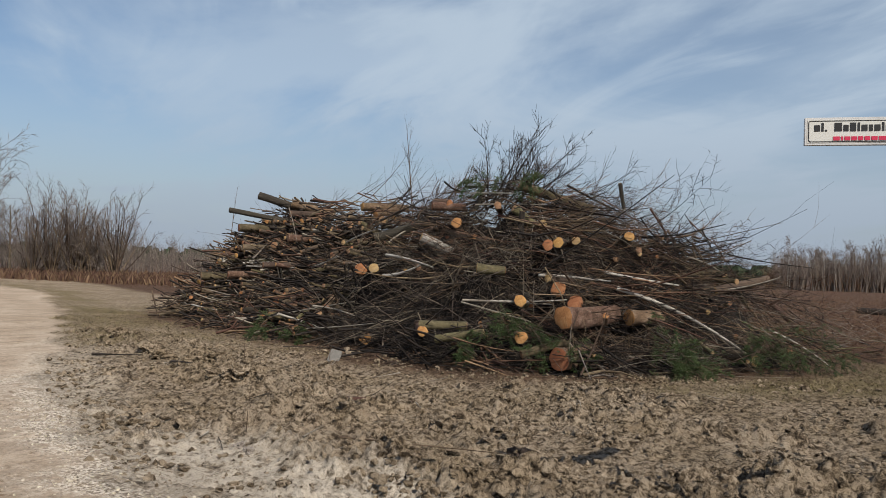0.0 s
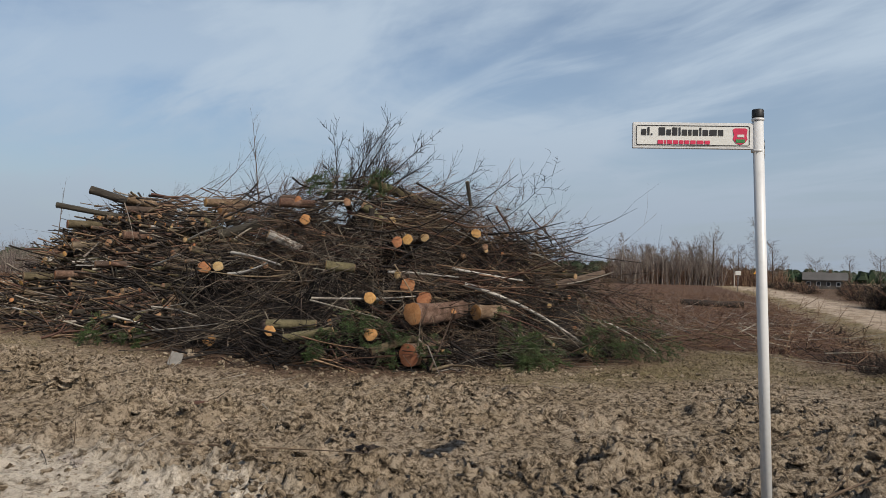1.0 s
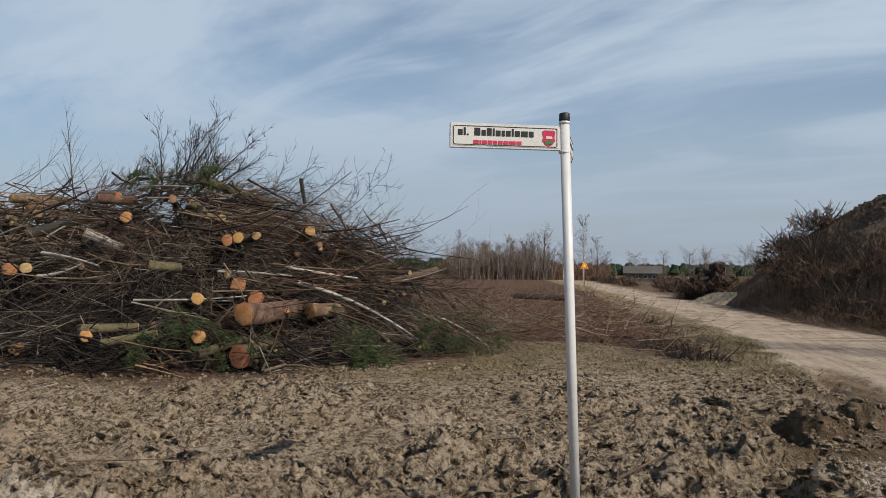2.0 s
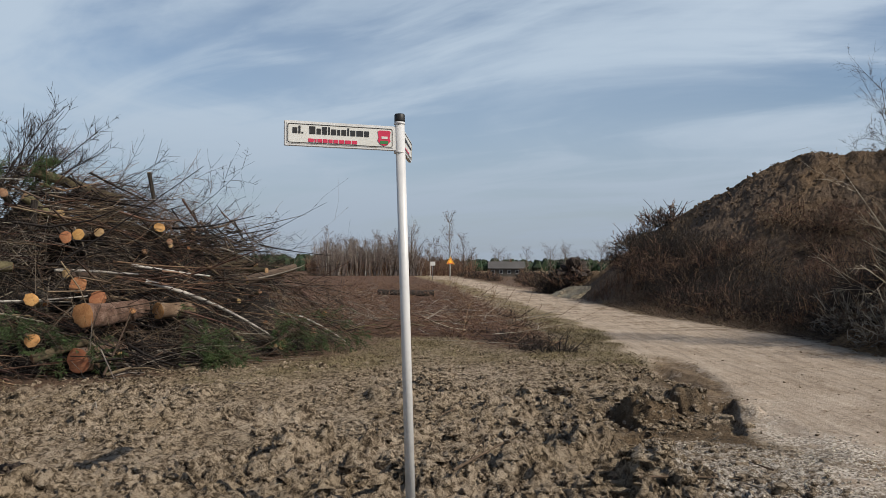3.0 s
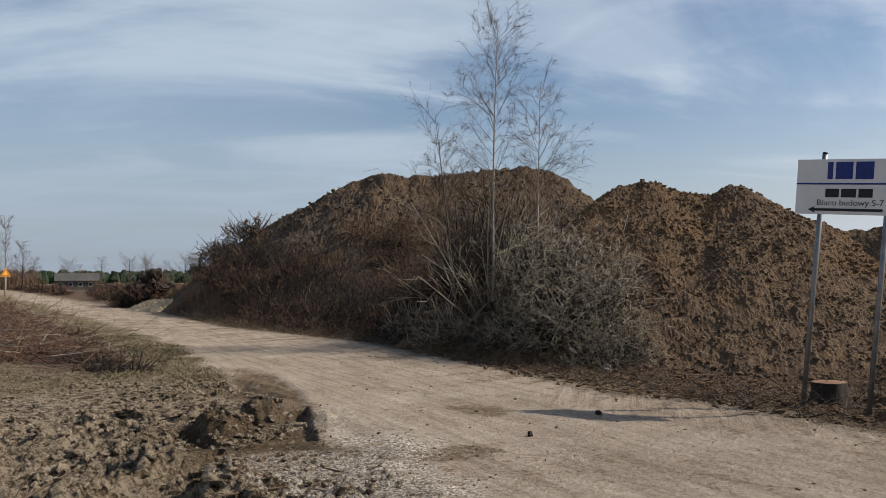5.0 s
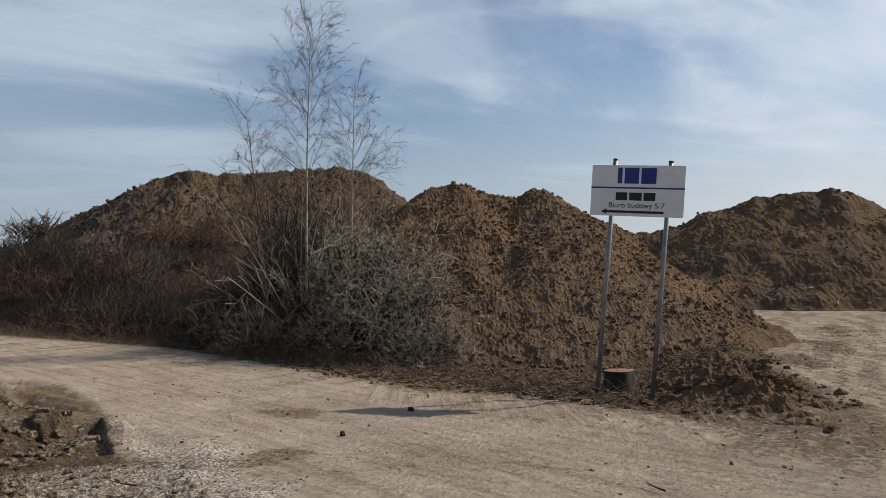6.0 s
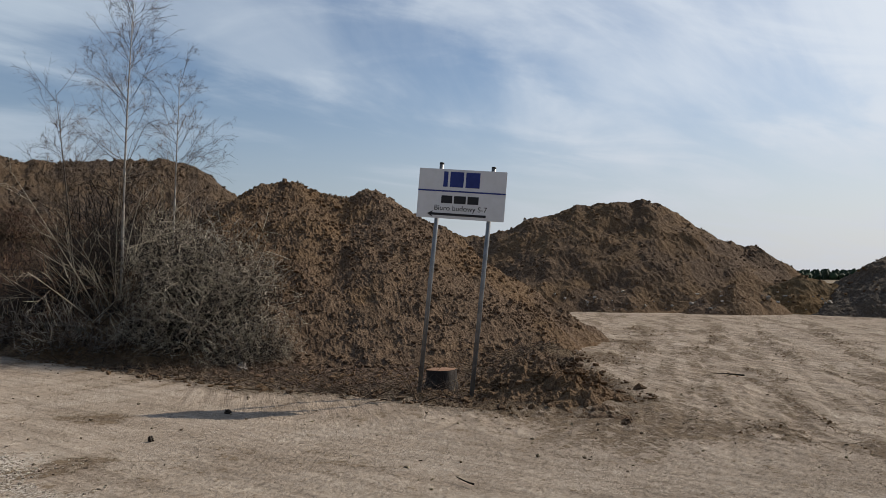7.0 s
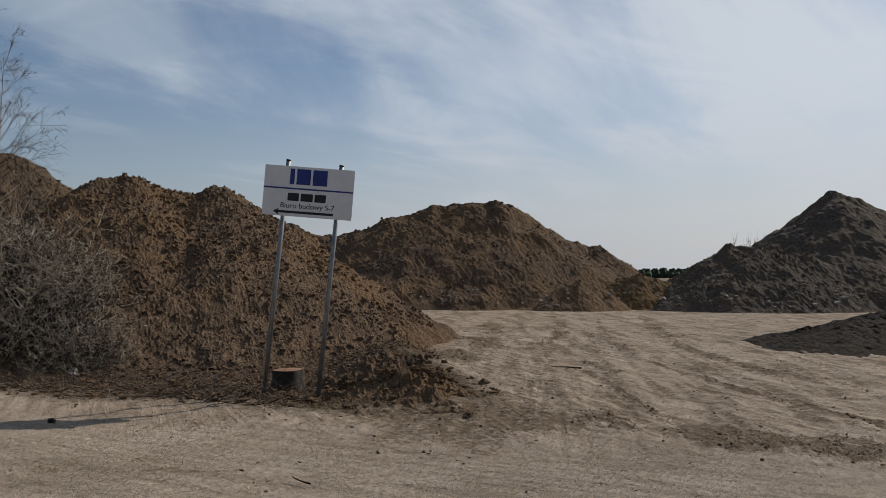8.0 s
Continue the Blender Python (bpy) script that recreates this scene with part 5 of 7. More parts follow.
for k, (x, y, z, w, L) in enumerate(((-5.15, 14.25, 3.30, (0.6, -0.4, 0.1), 0.9), (-5.4, 14.4, 3.35, (-0.2, -0.6, 0.05), 0.8), (-2.3, 12.9, 0.75, (0.5, -0.6, -0.25), 1.1),
                                     (-1.8, 13.0, 0.62, (0.3, -0.8, -0.2), 1.0), (-2.1, 12.8, 0.5, (0.9, -0.3, -0.15), 1.0), (-0.7, 14.3, 0.75, (0.8, -0.4, -0.25), 1.2),
                                     (-0.4, 14.4, 0.60, (0.9, 0.1, -0.2), 1.2), (-0.8, 14.1, 0.5, (0.3, -0.8, -0.1), 0.9), (-4.6, 12.1, 0.95, (0.4, -0.6, -0.2), 0.9),
                                     (-4.1, 12.0, 0.8, (0.5, -0.5, -0.3), 0.9), (-4.5, 11.8, 0.55, (-0.3, -0.6, -0.1), 0.8), (-10.2, 13.6, 0.4, (0.2, -0.8, -0.1), 0.9), (-9.7, 13.4, 0.35, (0.7, -0.6, -0.1), 0.8),
                                     (-3.6, 12.0, 0.4, (0.6, -0.6, 0.0), 0.8))):
    spruce_branch(x, y, z, w, L, 800 + k)


# ---- street-name post ----
def bar_mesh(name, x0, x1, z0, z1, y0, y1, mat, bevel=0.0):
    bm = bmesh.new()
    bmesh.ops.create_cube(bm, size=1)
    for v in bm.verts:
        v.co = Vector(((x0 + x1) / 2 + v.co.x * (x1 - x0), (y0 + y1) / 2 + v.co.y * (y1 - y0), (z0 + z1) / 2 + v.co.z * (z1 - z0)))
    if bevel:
        bmesh.ops.bevel(bm, geom=bm.edges[:] + bm.verts[:], offset=bevel, segments=2, affect="EDGES")
    me = bpy.data.meshes.new(name)
    bm.to_mesh(me)
    bm.free()
    me.materials.append(mat)
    return me


def tube_mesh(name, pts, radii, mat, sides=20):
    V = []
    ang = np.arange(sides) * 2 * np.pi / sides
    for (x, y, z), r in zip(pts, radii):
        V.append(np.stack([x + np.cos(ang) * r, y + np.sin(ang) * r, np.full(sides, z)], -1))
    V = np.array(V)
    n = len(pts)
    idx = np.arange(n * sides).reshape(n, sides)
    nxt = np.roll(idx, -1, axis=1)
    q = np.stack([idx[:-1], nxt[:-1], nxt[1:], idx[1:]], -1).reshape(-1, 4)
    W = np.concatenate([V.reshape(-1, 3), [pts[0]], [pts[-1]]])
    i, j = idx[0], nxt[0]
    t = np.concatenate([np.stack([j, i, np.full(sides, n * sides)], -1), np.stack([idx[-1], nxt[-1], np.full(sides, n * sides + 1)], -1)])
    return mesh_np(name, W, q, mat, tris=t)


def loop_mesh(name, x0, x1, z0, z1, w, y, mat, corner=0.012):
    """A thin flat line round a rectangle with rounded corners."""
    def outline(grow_by):
        out = []
        for cx, cz, a0 in ((x1 - corner, z1 - corner, 0), (x0 + corner, z1 - corner, 90), (x0 + corner, z0 + corner, 180), (x1 - corner, z0 + corner, 270)):
            for k in range(5):
                a = radians(a0 + 90 * k / 4)
                out.append((cx + (corner + grow_by) * math.cos(a), cz + (corner + grow_by) * math.sin(a)))
        return out
    a, b = outline(0), outline(-w)
    n = len(a)
    V = [(x, y, z) for x, z in a] + [(x, y, z) for x, z in b] + [(x, y + 0.002, z) for x, z in a] + [(x, y + 0.002, z) for x, z in b]
    q = []
    for i in range(n):
        j = (i + 1) % n
        q += [(i, j, n + j, n + i), (2 * n + j, 2 * n + i, 3 * n + i, 3 * n + j), (i, 2 * n + i, 2 * n + j, j)]
    return mesh_np(name, V, q, mat, flat_shade=True)


def name_plate(parent, yaw, z0, z1, length, crest, turned=False):
    """A plate on a post; it reaches along its own +x, and its face looks to its own -y."""
    plate = part("name_plate", bar_mesh("name_plate", 0.02, length, z0, z1, -0.012, 0.012, M_PAINT, 0.003), parent, "white enamelled plate with a raised rim")
    plate.rotation_euler = (0, 0, yaw)
    for sx in (-1, 1):
        h = z1 - z0
        y = -0.0145 if sx < 0 else 0.0125
        part("face", bar_mesh("face", 0.045, length - 0.014, z0 + 0.014, z1 - 0.014, y, y + 0.002, M_PANEL), plate, "pale face panel")
        if sx > 0:
            continue
        line = loop_mesh("border", 0.05, length - 0.019, z0 + 0.018, z1 - 0.018, 0.004, -0.0165, M_INK)
        part("border", line, plate, "thin black border line")
        lo, hi = z0 + 0.5 * h, z0 + 0.80 * h
        span = length - 0.07
        flip = 1 if crest else 0
        words = ((0.045, 0.155), (0.20, 0.78)) if crest else ((0.06, 0.16), (0.22, 0.90))
        def bars(a, b, shapes, low, top, mat, label):
            step = (b - a) / sum(w + 0.22 for w, _ in shapes)
            p0 = a
            for w, tall in shapes:
                p1 = p0 + w * step
                xs = sorted((length - 0.02 - p0 * span, length - 0.02 - p1 * span)) if flip else (0.05 + p0 * span, 0.05 + p1 * span)
                part("lettering_bar", bar_mesh("lettering_bar", *xs, low, low + tall * (top - low), -0.0175, -0.015, mat), plate, label)
                p0 = p1 + 0.22 * step
        short = [(0.85, 0.74), (0.35, 1.0), (0.3, 0.2)]
        long = [(1.0, 1.0), (0.7, 0.74), (0.8, 1.0), (0.3, 1.0), (0.8, 0.74), (0.5, 0.74), (0.8, 0.74), (0.3, 1.0), (0.85, 0.74), (1.15, 0.74), (0.8, 0.74)]
        even = [(w, 1.0) for w in (1.2, 0.4, 1.0, 1.0, 0.9, 1.0, 1.1, 1.4, 1.1)]
        for (a, b), shapes in zip(words, (short, long)):
            bars(a, b, shapes, lo, hi if crest else lo + 0.16 * h, M_INK, "black bar of lettering")
        bars(*((0.19, 0.66) if crest else (0.22, 0.7)), even if crest else even[:5], z0 + 0.17 * h, z0 + (0.31 if crest else 0.24) * h, M_RED, "small bar of lettering")
        if crest:
            cx = 0.05 + 0.055
            bm = bmesh.new()
            pts = [(-0.042, 0.038), (-0.03, 0.045), (0.03, 0.045), (0.042, 0.038), (0.036, 0.0), (0.042, -0.02), (0.022, -0.044), (0, -0.052), (-0.022, -0.044), (-0.042, -0.02), (-0.036, 0.0)]
            for y2 in (-0.0175,):
                vs = [bm.verts.new((cx + a, y2, (z0 + z1) / 2 + b)) for a, b in pts]
            f = bm.faces.new(vs)
            ex = bmesh.ops.extrude_face_region(bm, geom=[f])
            for v in ex["geom"]:
                if isinstance(v, bmesh.types.BMVert):
                    v.co.y += 0.002
            part("crest", bm, plate, "small red shield", M_RED)
            part("crest_foot", bar_mesh("crest_foot", cx - 0.026, cx + 0.026, (z0 + z1) / 2 - 0.040, (z0 + z1) / 2 - 0.020, -0.0195, -0.0172, M_GREEN, 0.0006), plate, "green foot of the shield")
            part("crest_figure", bar_mesh("crest_figure", cx - 0.022, cx + 0.018, (z0 + z1) / 2 - 0.008, (z0 + z1) / 2 + 0.008, -0.0195, -0.0172, M_PANEL, 0.0006), plate, "white figure on the shield")
    if turned:
        for ob in (plate, *plate.children):
            ob.data.transform(Matrix.Diagonal((1, -1, 1, 1)))
            ob.data.flip_normals()
    return plate


def street_post():
    x, y = 0.433, 4.648
    z = gz(x, y) - 0.05
    ob = thing("street_sign", x, y, 0, "white steel post with street-name plates and a black cap", "street sign")
    part("post", tube_mesh("post", [(0.082, -0.012, z), (0.042, -0.006, 1.2), (0, 0, 2.505)], [0.031, 0.031, 0.031], M_PAINT), ob)
    part("cap", tube_mesh("cap", [(0, 0, 2.505), (0, 0, 2.512), (0, 0, 2.548), (0, 0, 2.555)], [0.033, 0.034, 0.034, 0.029], M_BLACK), ob, "black plastic cap")
    for zc in (2.495, 2.31):
        part("clamp", tube_mesh("clamp", [(0, 0, zc - 0.008), (0, 0, zc - 0.006), (0, 0, zc + 0.006), (0, 0, zc + 0.008)], [0.031, 0.036, 0.036, 0.031], M_PAINT), ob, "steel clamp band")
    name_plate(ob, math.atan2(-0.106, -0.717), 2.318, 2.472, 0.725, True, turned=True)
    name_plate(ob, math.atan2(0.70, 0.165), 2.335, 2.482, 0.66, False)


street_post()


# ---- site-office board ----
def site_board():
    ob = thing("site_board", 9.437, 3.79, gz(9.437, 3.79), "white board on two leaning galvanised posts beside a stump", "sign board")
    basis = Matrix(((0.226, 0.974, 0), (-0.974, 0.226, 0), (0, 0, 1))).to_4x4()
    ob.matrix_world = Matrix.Translation((9.424, 3.848, 0)) @ basis @ Matrix.Rotation(radians(5.8), 4, "Y")
    for x, top in ((-0.354, 3.04), (0.350, 3.03)):
        part("post", tube_mesh("post", [(x, 0.04, -0.15), (x, 0.04, 1.5), (x, 0.04, top)], [0.03, 0.03, 0.03], M_GALV, 14), ob, "galvanised steel tube")
        part("post_cap", tube_mesh("post_cap", [(x, 0.04, top), (x, 0.04, top + 0.02)], [0.032, 0.030], M_BLACK, 14), ob, "black end cap")
    board = part("board", bar_mesh("board", -0.578, 0.602, 2.318, 2.977, -0.006, 0.006, M_BOARD, 0.004), ob, "white sheet-metal board")
    board.rotation_euler = (0, radians(-1.2), 0)
    x0, x1, z0, z1 = -0.578, 0.602, 2.318, 2.977

    def at(u0, u1, v0, v1):
        return (x0 + u0 * (x1 - x0), x0 + u1 * (x1 - x0), z1 - v1 * (z1 - z0), z1 - v0 * (z1 - z0), -0.0095, -0.0065)
    for u0, u1 in ((0.285, 0.335), (0.36, 0.515), (0.54, 0.70)):
        part("logo_block", bar_mesh("logo_block", *at(u0, u1, 0.05, 0.36), M_BLUE), board, "dark blue logo shape")
    part("rule", bar_mesh("rule", *at(0.0, 1.0, 0.43, 0.46), M_BLUE), board, "dark blue line")
    for u0, u1 in ((0.275, 0.40), (0.42, 0.555), (0.575, 0.70)):
        part("logo_block", bar_mesh("logo_block", *at(u0, u1, 0.535, 0.69), M_INK), board, "black logo shape")
    cu = bpy.data.curves.new("lettering", "FONT")
    cu.body, cu.size, cu.align_x, cu.extrude = "Biuro budowy S-7", 0.098, "CENTER", 0.001
    tmp = new("lettering_curve", cu)
    me = bpy.data.meshes.new_from_object(tmp.evaluated_get(bpy.context.evaluated_depsgraph_get()))
    bpy.data.objects.remove(tmp)
    me.materials.clear()
    me.materials.append(M_INK)
    me.transform(Matrix.Translation((x0 + 0.50 * (x1 - x0), -0.0085, z1 - 0.835 * (z1 - z0))) @ Matrix.Rotation(radians(90), 4, "X"))
    part("lettering", me, board, "black lettering")
    arrow = bmesh.new()
    za, h = z1 - 0.915 * (z1 - z0), 0.016
    outline = [(-0.435, 0), (-0.355, 0.042), (-0.37, h), (0.36, h), (0.36, -h), (-0.37, -h), (-0.355, -0.042)]
    vs = [arrow.verts.new((a, -0.0095, za + b)) for a, b in outline]
    f = arrow.faces.new(vs)
    ex = bmesh.ops.extrude_face_region(arrow, geom=[f])
    for v in ex["geom"]:
        if isinstance(v, bmesh.types.BMVert):
            v.co.y += 0.003
    bmesh.ops.recalc_face_normals(arrow, faces=arrow.faces[:])
    part("arrow", arrow, board, "black arrow", M_INK)
    for x in (-0.354, 0.350):
        for z in (2.45, 2.85):
            part("bracket", bar_mesh("bracket", x - 0.05, x + 0.05, z - 0.012, z + 0.012, 0.006, 0.02, M_GALV, 0.002), ob, "steel bracket")


site_board()


def stump(x, y, r, h, seed, label, bark=M_BARK_DARK, cut=M_CUT_PALE):
    ob = log_thing((0, 0, 0), (0, 0, 1), h, r, bark, cut, seed, label, name="tree_stump", sides=22, group="")
    ob["category"] = "tree stump"
    me = ob.children[0].data
    for v in me.vertices:
        k = 1 + 0.35 * max(0, 1 - v.co.z / (h * 0.7)) ** 2
        v.co.x *= k
        v.co.y *= k
    ob.location = (x, y, lz(x, y) - 0.06)
    return ob


stump(9.97, 4.13, 0.23, 0.34, 77, "low dark stump with a fresh pale sawn top")

# ---- shrubs and trees ----
def shrub(seed, height, stems, spread, mat_stem, mat_twig, levels, label, name="bare_shrub", r0=0.016, curl=0.10, least=0.003):
    rng = np.random.RandomState(seed)
    a = rng.rand(stems) * 2 * np.pi
    base = 0.22 * np.sqrt(rng.rand(stems))
    P = np.stack([np.cos(a) * base, np.sin(a) * base, np.full(stems, -0.1)], -1)
    tilt = np.minimum(np.abs(rng.normal(0, spread, stems)), 0.95)
    b = a + 0.6 * rng.randn(stems)
    W = np.stack([np.cos(b) * np.sin(tilt), np.sin(b) * np.sin(tilt), np.cos(tilt)], -1)
    L = height * (0.55 + 0.5 * rng.rand(stems))
    S = rods(rng, P, W, L, r0 * (0.6 + 0.8 * rng.rand(stems)), curl)
    ob = thing(name, 0, 0, 0, label, "shrub", "bare shrubs along the track")
    if stems > 20:
        part("woody_base", mesh_np("woody_base", *sticks(S, 5, 4), mat_stem), ob)["kind"] = "stuff"
    else:
        for k in range(stems):
            part("stem", mesh_np("stem", *sticks(tuple(v[k:k + 1] for v in S), 6, 6), mat_stem), ob)
    pieces, cur = [], S
    for depth, (count, ratio, angle) in enumerate(levels):
        cur = sprout(rng, cur, count, ratio, angle, span=(0.25, 1.0), thick=0.55, lift=0.04, bend=curl * 1.2)
        cur[3][:] = np.maximum(cur[3], least)
        pieces.append(sticks(cur, 2 - depth, 3, 0.35))
    part("crown", mesh_np("crown", *join(pieces), mat_twig), ob)
    return ob


def put(ob, x, y, turn, size=1.0, sink=0.05, first=False):
    m = Matrix.Translation((x, y, lz(x, y) - sink)) @ Matrix.Rotation(turn, 4, "Z")
    if first:
        ob.matrix_basis = m
        ob.scale = (size,) * 3
        return ob
    c = copy_thing(ob, m)
    c.scale = (size,) * 3
    return c


def scatter(kinds, places, rng, lo=0.8, hi=1.15):
    used = set()
    for i, (x, y) in enumerate(places):
        k = i % len(kinds)
        put(kinds[k], x, y, rng.rand() * 6.28, rng.uniform(lo, hi), first=k not in used)
        used.add(k)


rs = np.random.RandomState(5)


def tangle(seed, radius, height, twigs, inner, outer, label, thick=0.0042, stems=9, curl=0.85, up=0.38, short=1.0):
    """A dense domed bush: bent stems, a tangle inside whose dark colour stands for shade, and crooked twigs all over
    it.
    """
    rng = np.random.RandomState(seed)
    ob = thing("bare_shrub", 0, 0, 0, label, "shrub", "bare shrubs along the track")
    a = rng.rand(stems) * 6.28
    W = np.stack([np.cos(a) * 0.5, np.sin(a) * 0.5, 0.7 + 0.6 * rng.rand(stems)], -1)
    S = rods(rng, np.stack([0.2 * np.cos(a), 0.2 * np.sin(a), np.full(stems, -0.1)], -1), W, height * (0.6 + 0.4 * rng.rand(stems)), 0.008 + 0.008 * rng.rand(stems), 0.25)
    for k in range(stems):
        part("stem", mesh_np("stem", *sticks(tuple(v[k:k + 1] for v in S), 6, 5), outer), ob)
    # inner twigs take the darker material to paint the bush's inside shade
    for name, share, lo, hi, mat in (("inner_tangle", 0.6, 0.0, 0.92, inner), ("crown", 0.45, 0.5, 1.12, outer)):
        n = int(twigs * 0.42 * share)
        d = unit(rng.randn(n, 3))
        d[:, 2] = np.abs(d[:, 2])
        lump = 1 + 0.42 * fbm(d[:, 0] * 1.9 + seed, d[:, 1] * 1.9 + d[:, 2], 3, seed % 50)
        rho = (lo + (hi - lo) * rng.rand(n) ** 0.7) * lump
        P = d * rho[:, None] * np.array([[radius, radius, height]])
        P[:, 2] = np.where(P[:, 2] < 0.3, rng.rand(n) * 0.3, P[:, 2] - 0.1)
        way = 0.55 * d + (1.0 - up) * rng.randn(n, 3) + np.array([[0, 0, up]])
        T = rods(rng, P, way, short * (0.14 + 0.26 * rng.rand(n) ** 1.5) * (0.6 + 0.4 * radius), 1.6 * thick * (0.7 + 0.7 * rng.rand(n) ** 2), curl * 0.7)
        sh = sprout(rng, T, 2, 0.55, 46, thick=0.8, bend=curl * 0.6)
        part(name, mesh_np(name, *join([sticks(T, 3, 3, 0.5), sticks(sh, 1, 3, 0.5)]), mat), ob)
    return ob


VERGE_X = ([8.6, 11.5, 15.8, 24, 31.2], [9.1, 9.8, 10.8, 10.9, 12.1])
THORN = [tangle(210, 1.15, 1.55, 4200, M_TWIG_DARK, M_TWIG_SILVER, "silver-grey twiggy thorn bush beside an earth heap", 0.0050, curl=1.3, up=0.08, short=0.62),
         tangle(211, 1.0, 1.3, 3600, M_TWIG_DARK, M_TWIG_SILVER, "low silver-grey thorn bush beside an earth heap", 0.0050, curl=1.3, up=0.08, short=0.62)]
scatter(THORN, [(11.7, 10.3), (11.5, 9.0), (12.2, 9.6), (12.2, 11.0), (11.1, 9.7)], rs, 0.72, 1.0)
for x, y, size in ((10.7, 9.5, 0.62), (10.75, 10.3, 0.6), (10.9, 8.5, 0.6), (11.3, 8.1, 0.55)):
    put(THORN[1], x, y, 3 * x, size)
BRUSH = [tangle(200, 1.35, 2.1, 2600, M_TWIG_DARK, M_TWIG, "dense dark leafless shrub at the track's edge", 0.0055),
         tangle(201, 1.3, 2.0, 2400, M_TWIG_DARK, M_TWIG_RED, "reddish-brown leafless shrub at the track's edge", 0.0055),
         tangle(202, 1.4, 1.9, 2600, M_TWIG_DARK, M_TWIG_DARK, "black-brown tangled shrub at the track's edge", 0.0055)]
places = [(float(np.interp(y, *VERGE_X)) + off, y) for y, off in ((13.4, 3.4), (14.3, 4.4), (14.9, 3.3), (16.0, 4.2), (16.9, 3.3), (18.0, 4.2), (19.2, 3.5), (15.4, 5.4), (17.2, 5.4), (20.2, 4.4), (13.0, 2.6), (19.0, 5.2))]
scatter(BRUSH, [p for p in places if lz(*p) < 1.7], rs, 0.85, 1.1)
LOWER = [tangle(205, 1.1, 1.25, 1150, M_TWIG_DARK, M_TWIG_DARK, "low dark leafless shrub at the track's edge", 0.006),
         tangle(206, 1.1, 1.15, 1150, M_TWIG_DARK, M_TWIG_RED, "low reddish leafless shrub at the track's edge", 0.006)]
places = []
for k in range(15):
    y = 19.5 + 8.5 * (k + rs.rand() * 0.6) / 15
    places.append((float(np.interp(y, *VERGE_X)) + (2.2, 3.2, 4.2)[k % 3] + 0.3 * rs.randn(), y))
places += [(float(np.interp(y, *VERGE_X)) + off, y) for y, off in ((28.5, 2.2), (29.4, 3.4), (30.4, 2.3), (31.5, 3.3), (32.6, 2.4), (33.6, 3.4))]
scatter(LOWER, places + [(float(np.interp(y, *VERGE_X)) + 2.1, y) for y in (13.6, 15.2, 16.8, 18.4)], rs, 0.85, 1.15)
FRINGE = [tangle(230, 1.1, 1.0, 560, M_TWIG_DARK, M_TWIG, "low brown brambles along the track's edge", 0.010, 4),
          tangle(231, 1.1, 0.9, 560, M_TWIG, M_TWIG_RED, "low reddish brambles along the track's edge", 0.010, 4)]
for k in range(16):
    y = 11.8 + 17.5 * k / 16
    put(FRINGE[k % 2], float(np.interp(y, *VERGE_X)) + 1.1 + 0.35 * rs.rand(), y, rs.rand() * 6.28, 0.48 + 0.2 * rs.rand(), first=k < 2)
WEEDS = tangle(232, 1.0, 0.9, 700, M_TWIG, M_TWIG_PALE, "low pale brambles along the track's edge", 0.009, 4)
for k, (x, y, size) in enumerate(((10.7, 11.6, 0.75), (10.5, 12.3, 0.6), (11.0, 12.9, 0.8), (11.2, 13.8, 0.7), (11.6, 14.8, 0.65), (10.5, 10.9, 0.5))):
    put(WEEDS, x, y, 2.3 * k, size, first=k == 0)
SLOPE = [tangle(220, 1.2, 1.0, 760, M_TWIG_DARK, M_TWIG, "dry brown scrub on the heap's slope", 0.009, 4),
         tangle(221, 1.1, 0.9, 760, M_TWIG, M_TWIG_RED, "dry reddish scrub on the heap's slope", 0.009, 4)]
sp = []
for k in range(60):
    u = 0.1 + 0.85 * rs.rand()
    sp.append((14.2 + 4.6 * rs.rand() + 2.2 * u, 27.5 - 11.5 * u + 1.2 * rs.randn()))
scatter(SLOPE, sp, rs, 0.6, 1.15)


def birch(label, x, y, height, r, lean, seed, limbs=26, mat=M_BIRCH, start=0.32, spread=0.24, name="birch_tree", twig=M_TWIG, fine=6, category="tree", angle=50, thin=0.0040, foot=None):
    rng = np.random.RandomState(seed)
    S = rods(rng, [(0, 0, -0.1)], [(lean[0], lean[1], 1)], [height], [r], 0.02)
    ob = thing(name, x, y, lz(x, y) if foot is None else foot, label, category)
    part("trunk", mesh_np("trunk", *sticks(S, 10, 8, 0.12), mat), ob)
    a = sprout(rng, S, limbs, spread, angle, span=(start, 0.98), thick=0.36, lift=0.22, bend=0.12, droop=-0.26, tip=0.12)
    b = sprout(rng, a, 7, 0.5, 40, thick=0.5, lift=0.10, bend=0.26, droop=0.04)
    c = sprout(rng, b, fine, 0.5, 38, thick=0.7, lift=0.0, bend=0.18, droop=0.18)
    for lv, least in ((a, 1.6), (b, 1.0), (c, 0.75)):
        lv[3][:] = np.maximum(lv[3], least * thin)
    part("crown", mesh_np("crown", *join([sticks(a, 4 if foot is not None else 2, 4 if foot is not None else 3), sticks(b, 2, 3), sticks(c, 1, 3)]), twig), ob, "leafless fine twigs")
    return ob


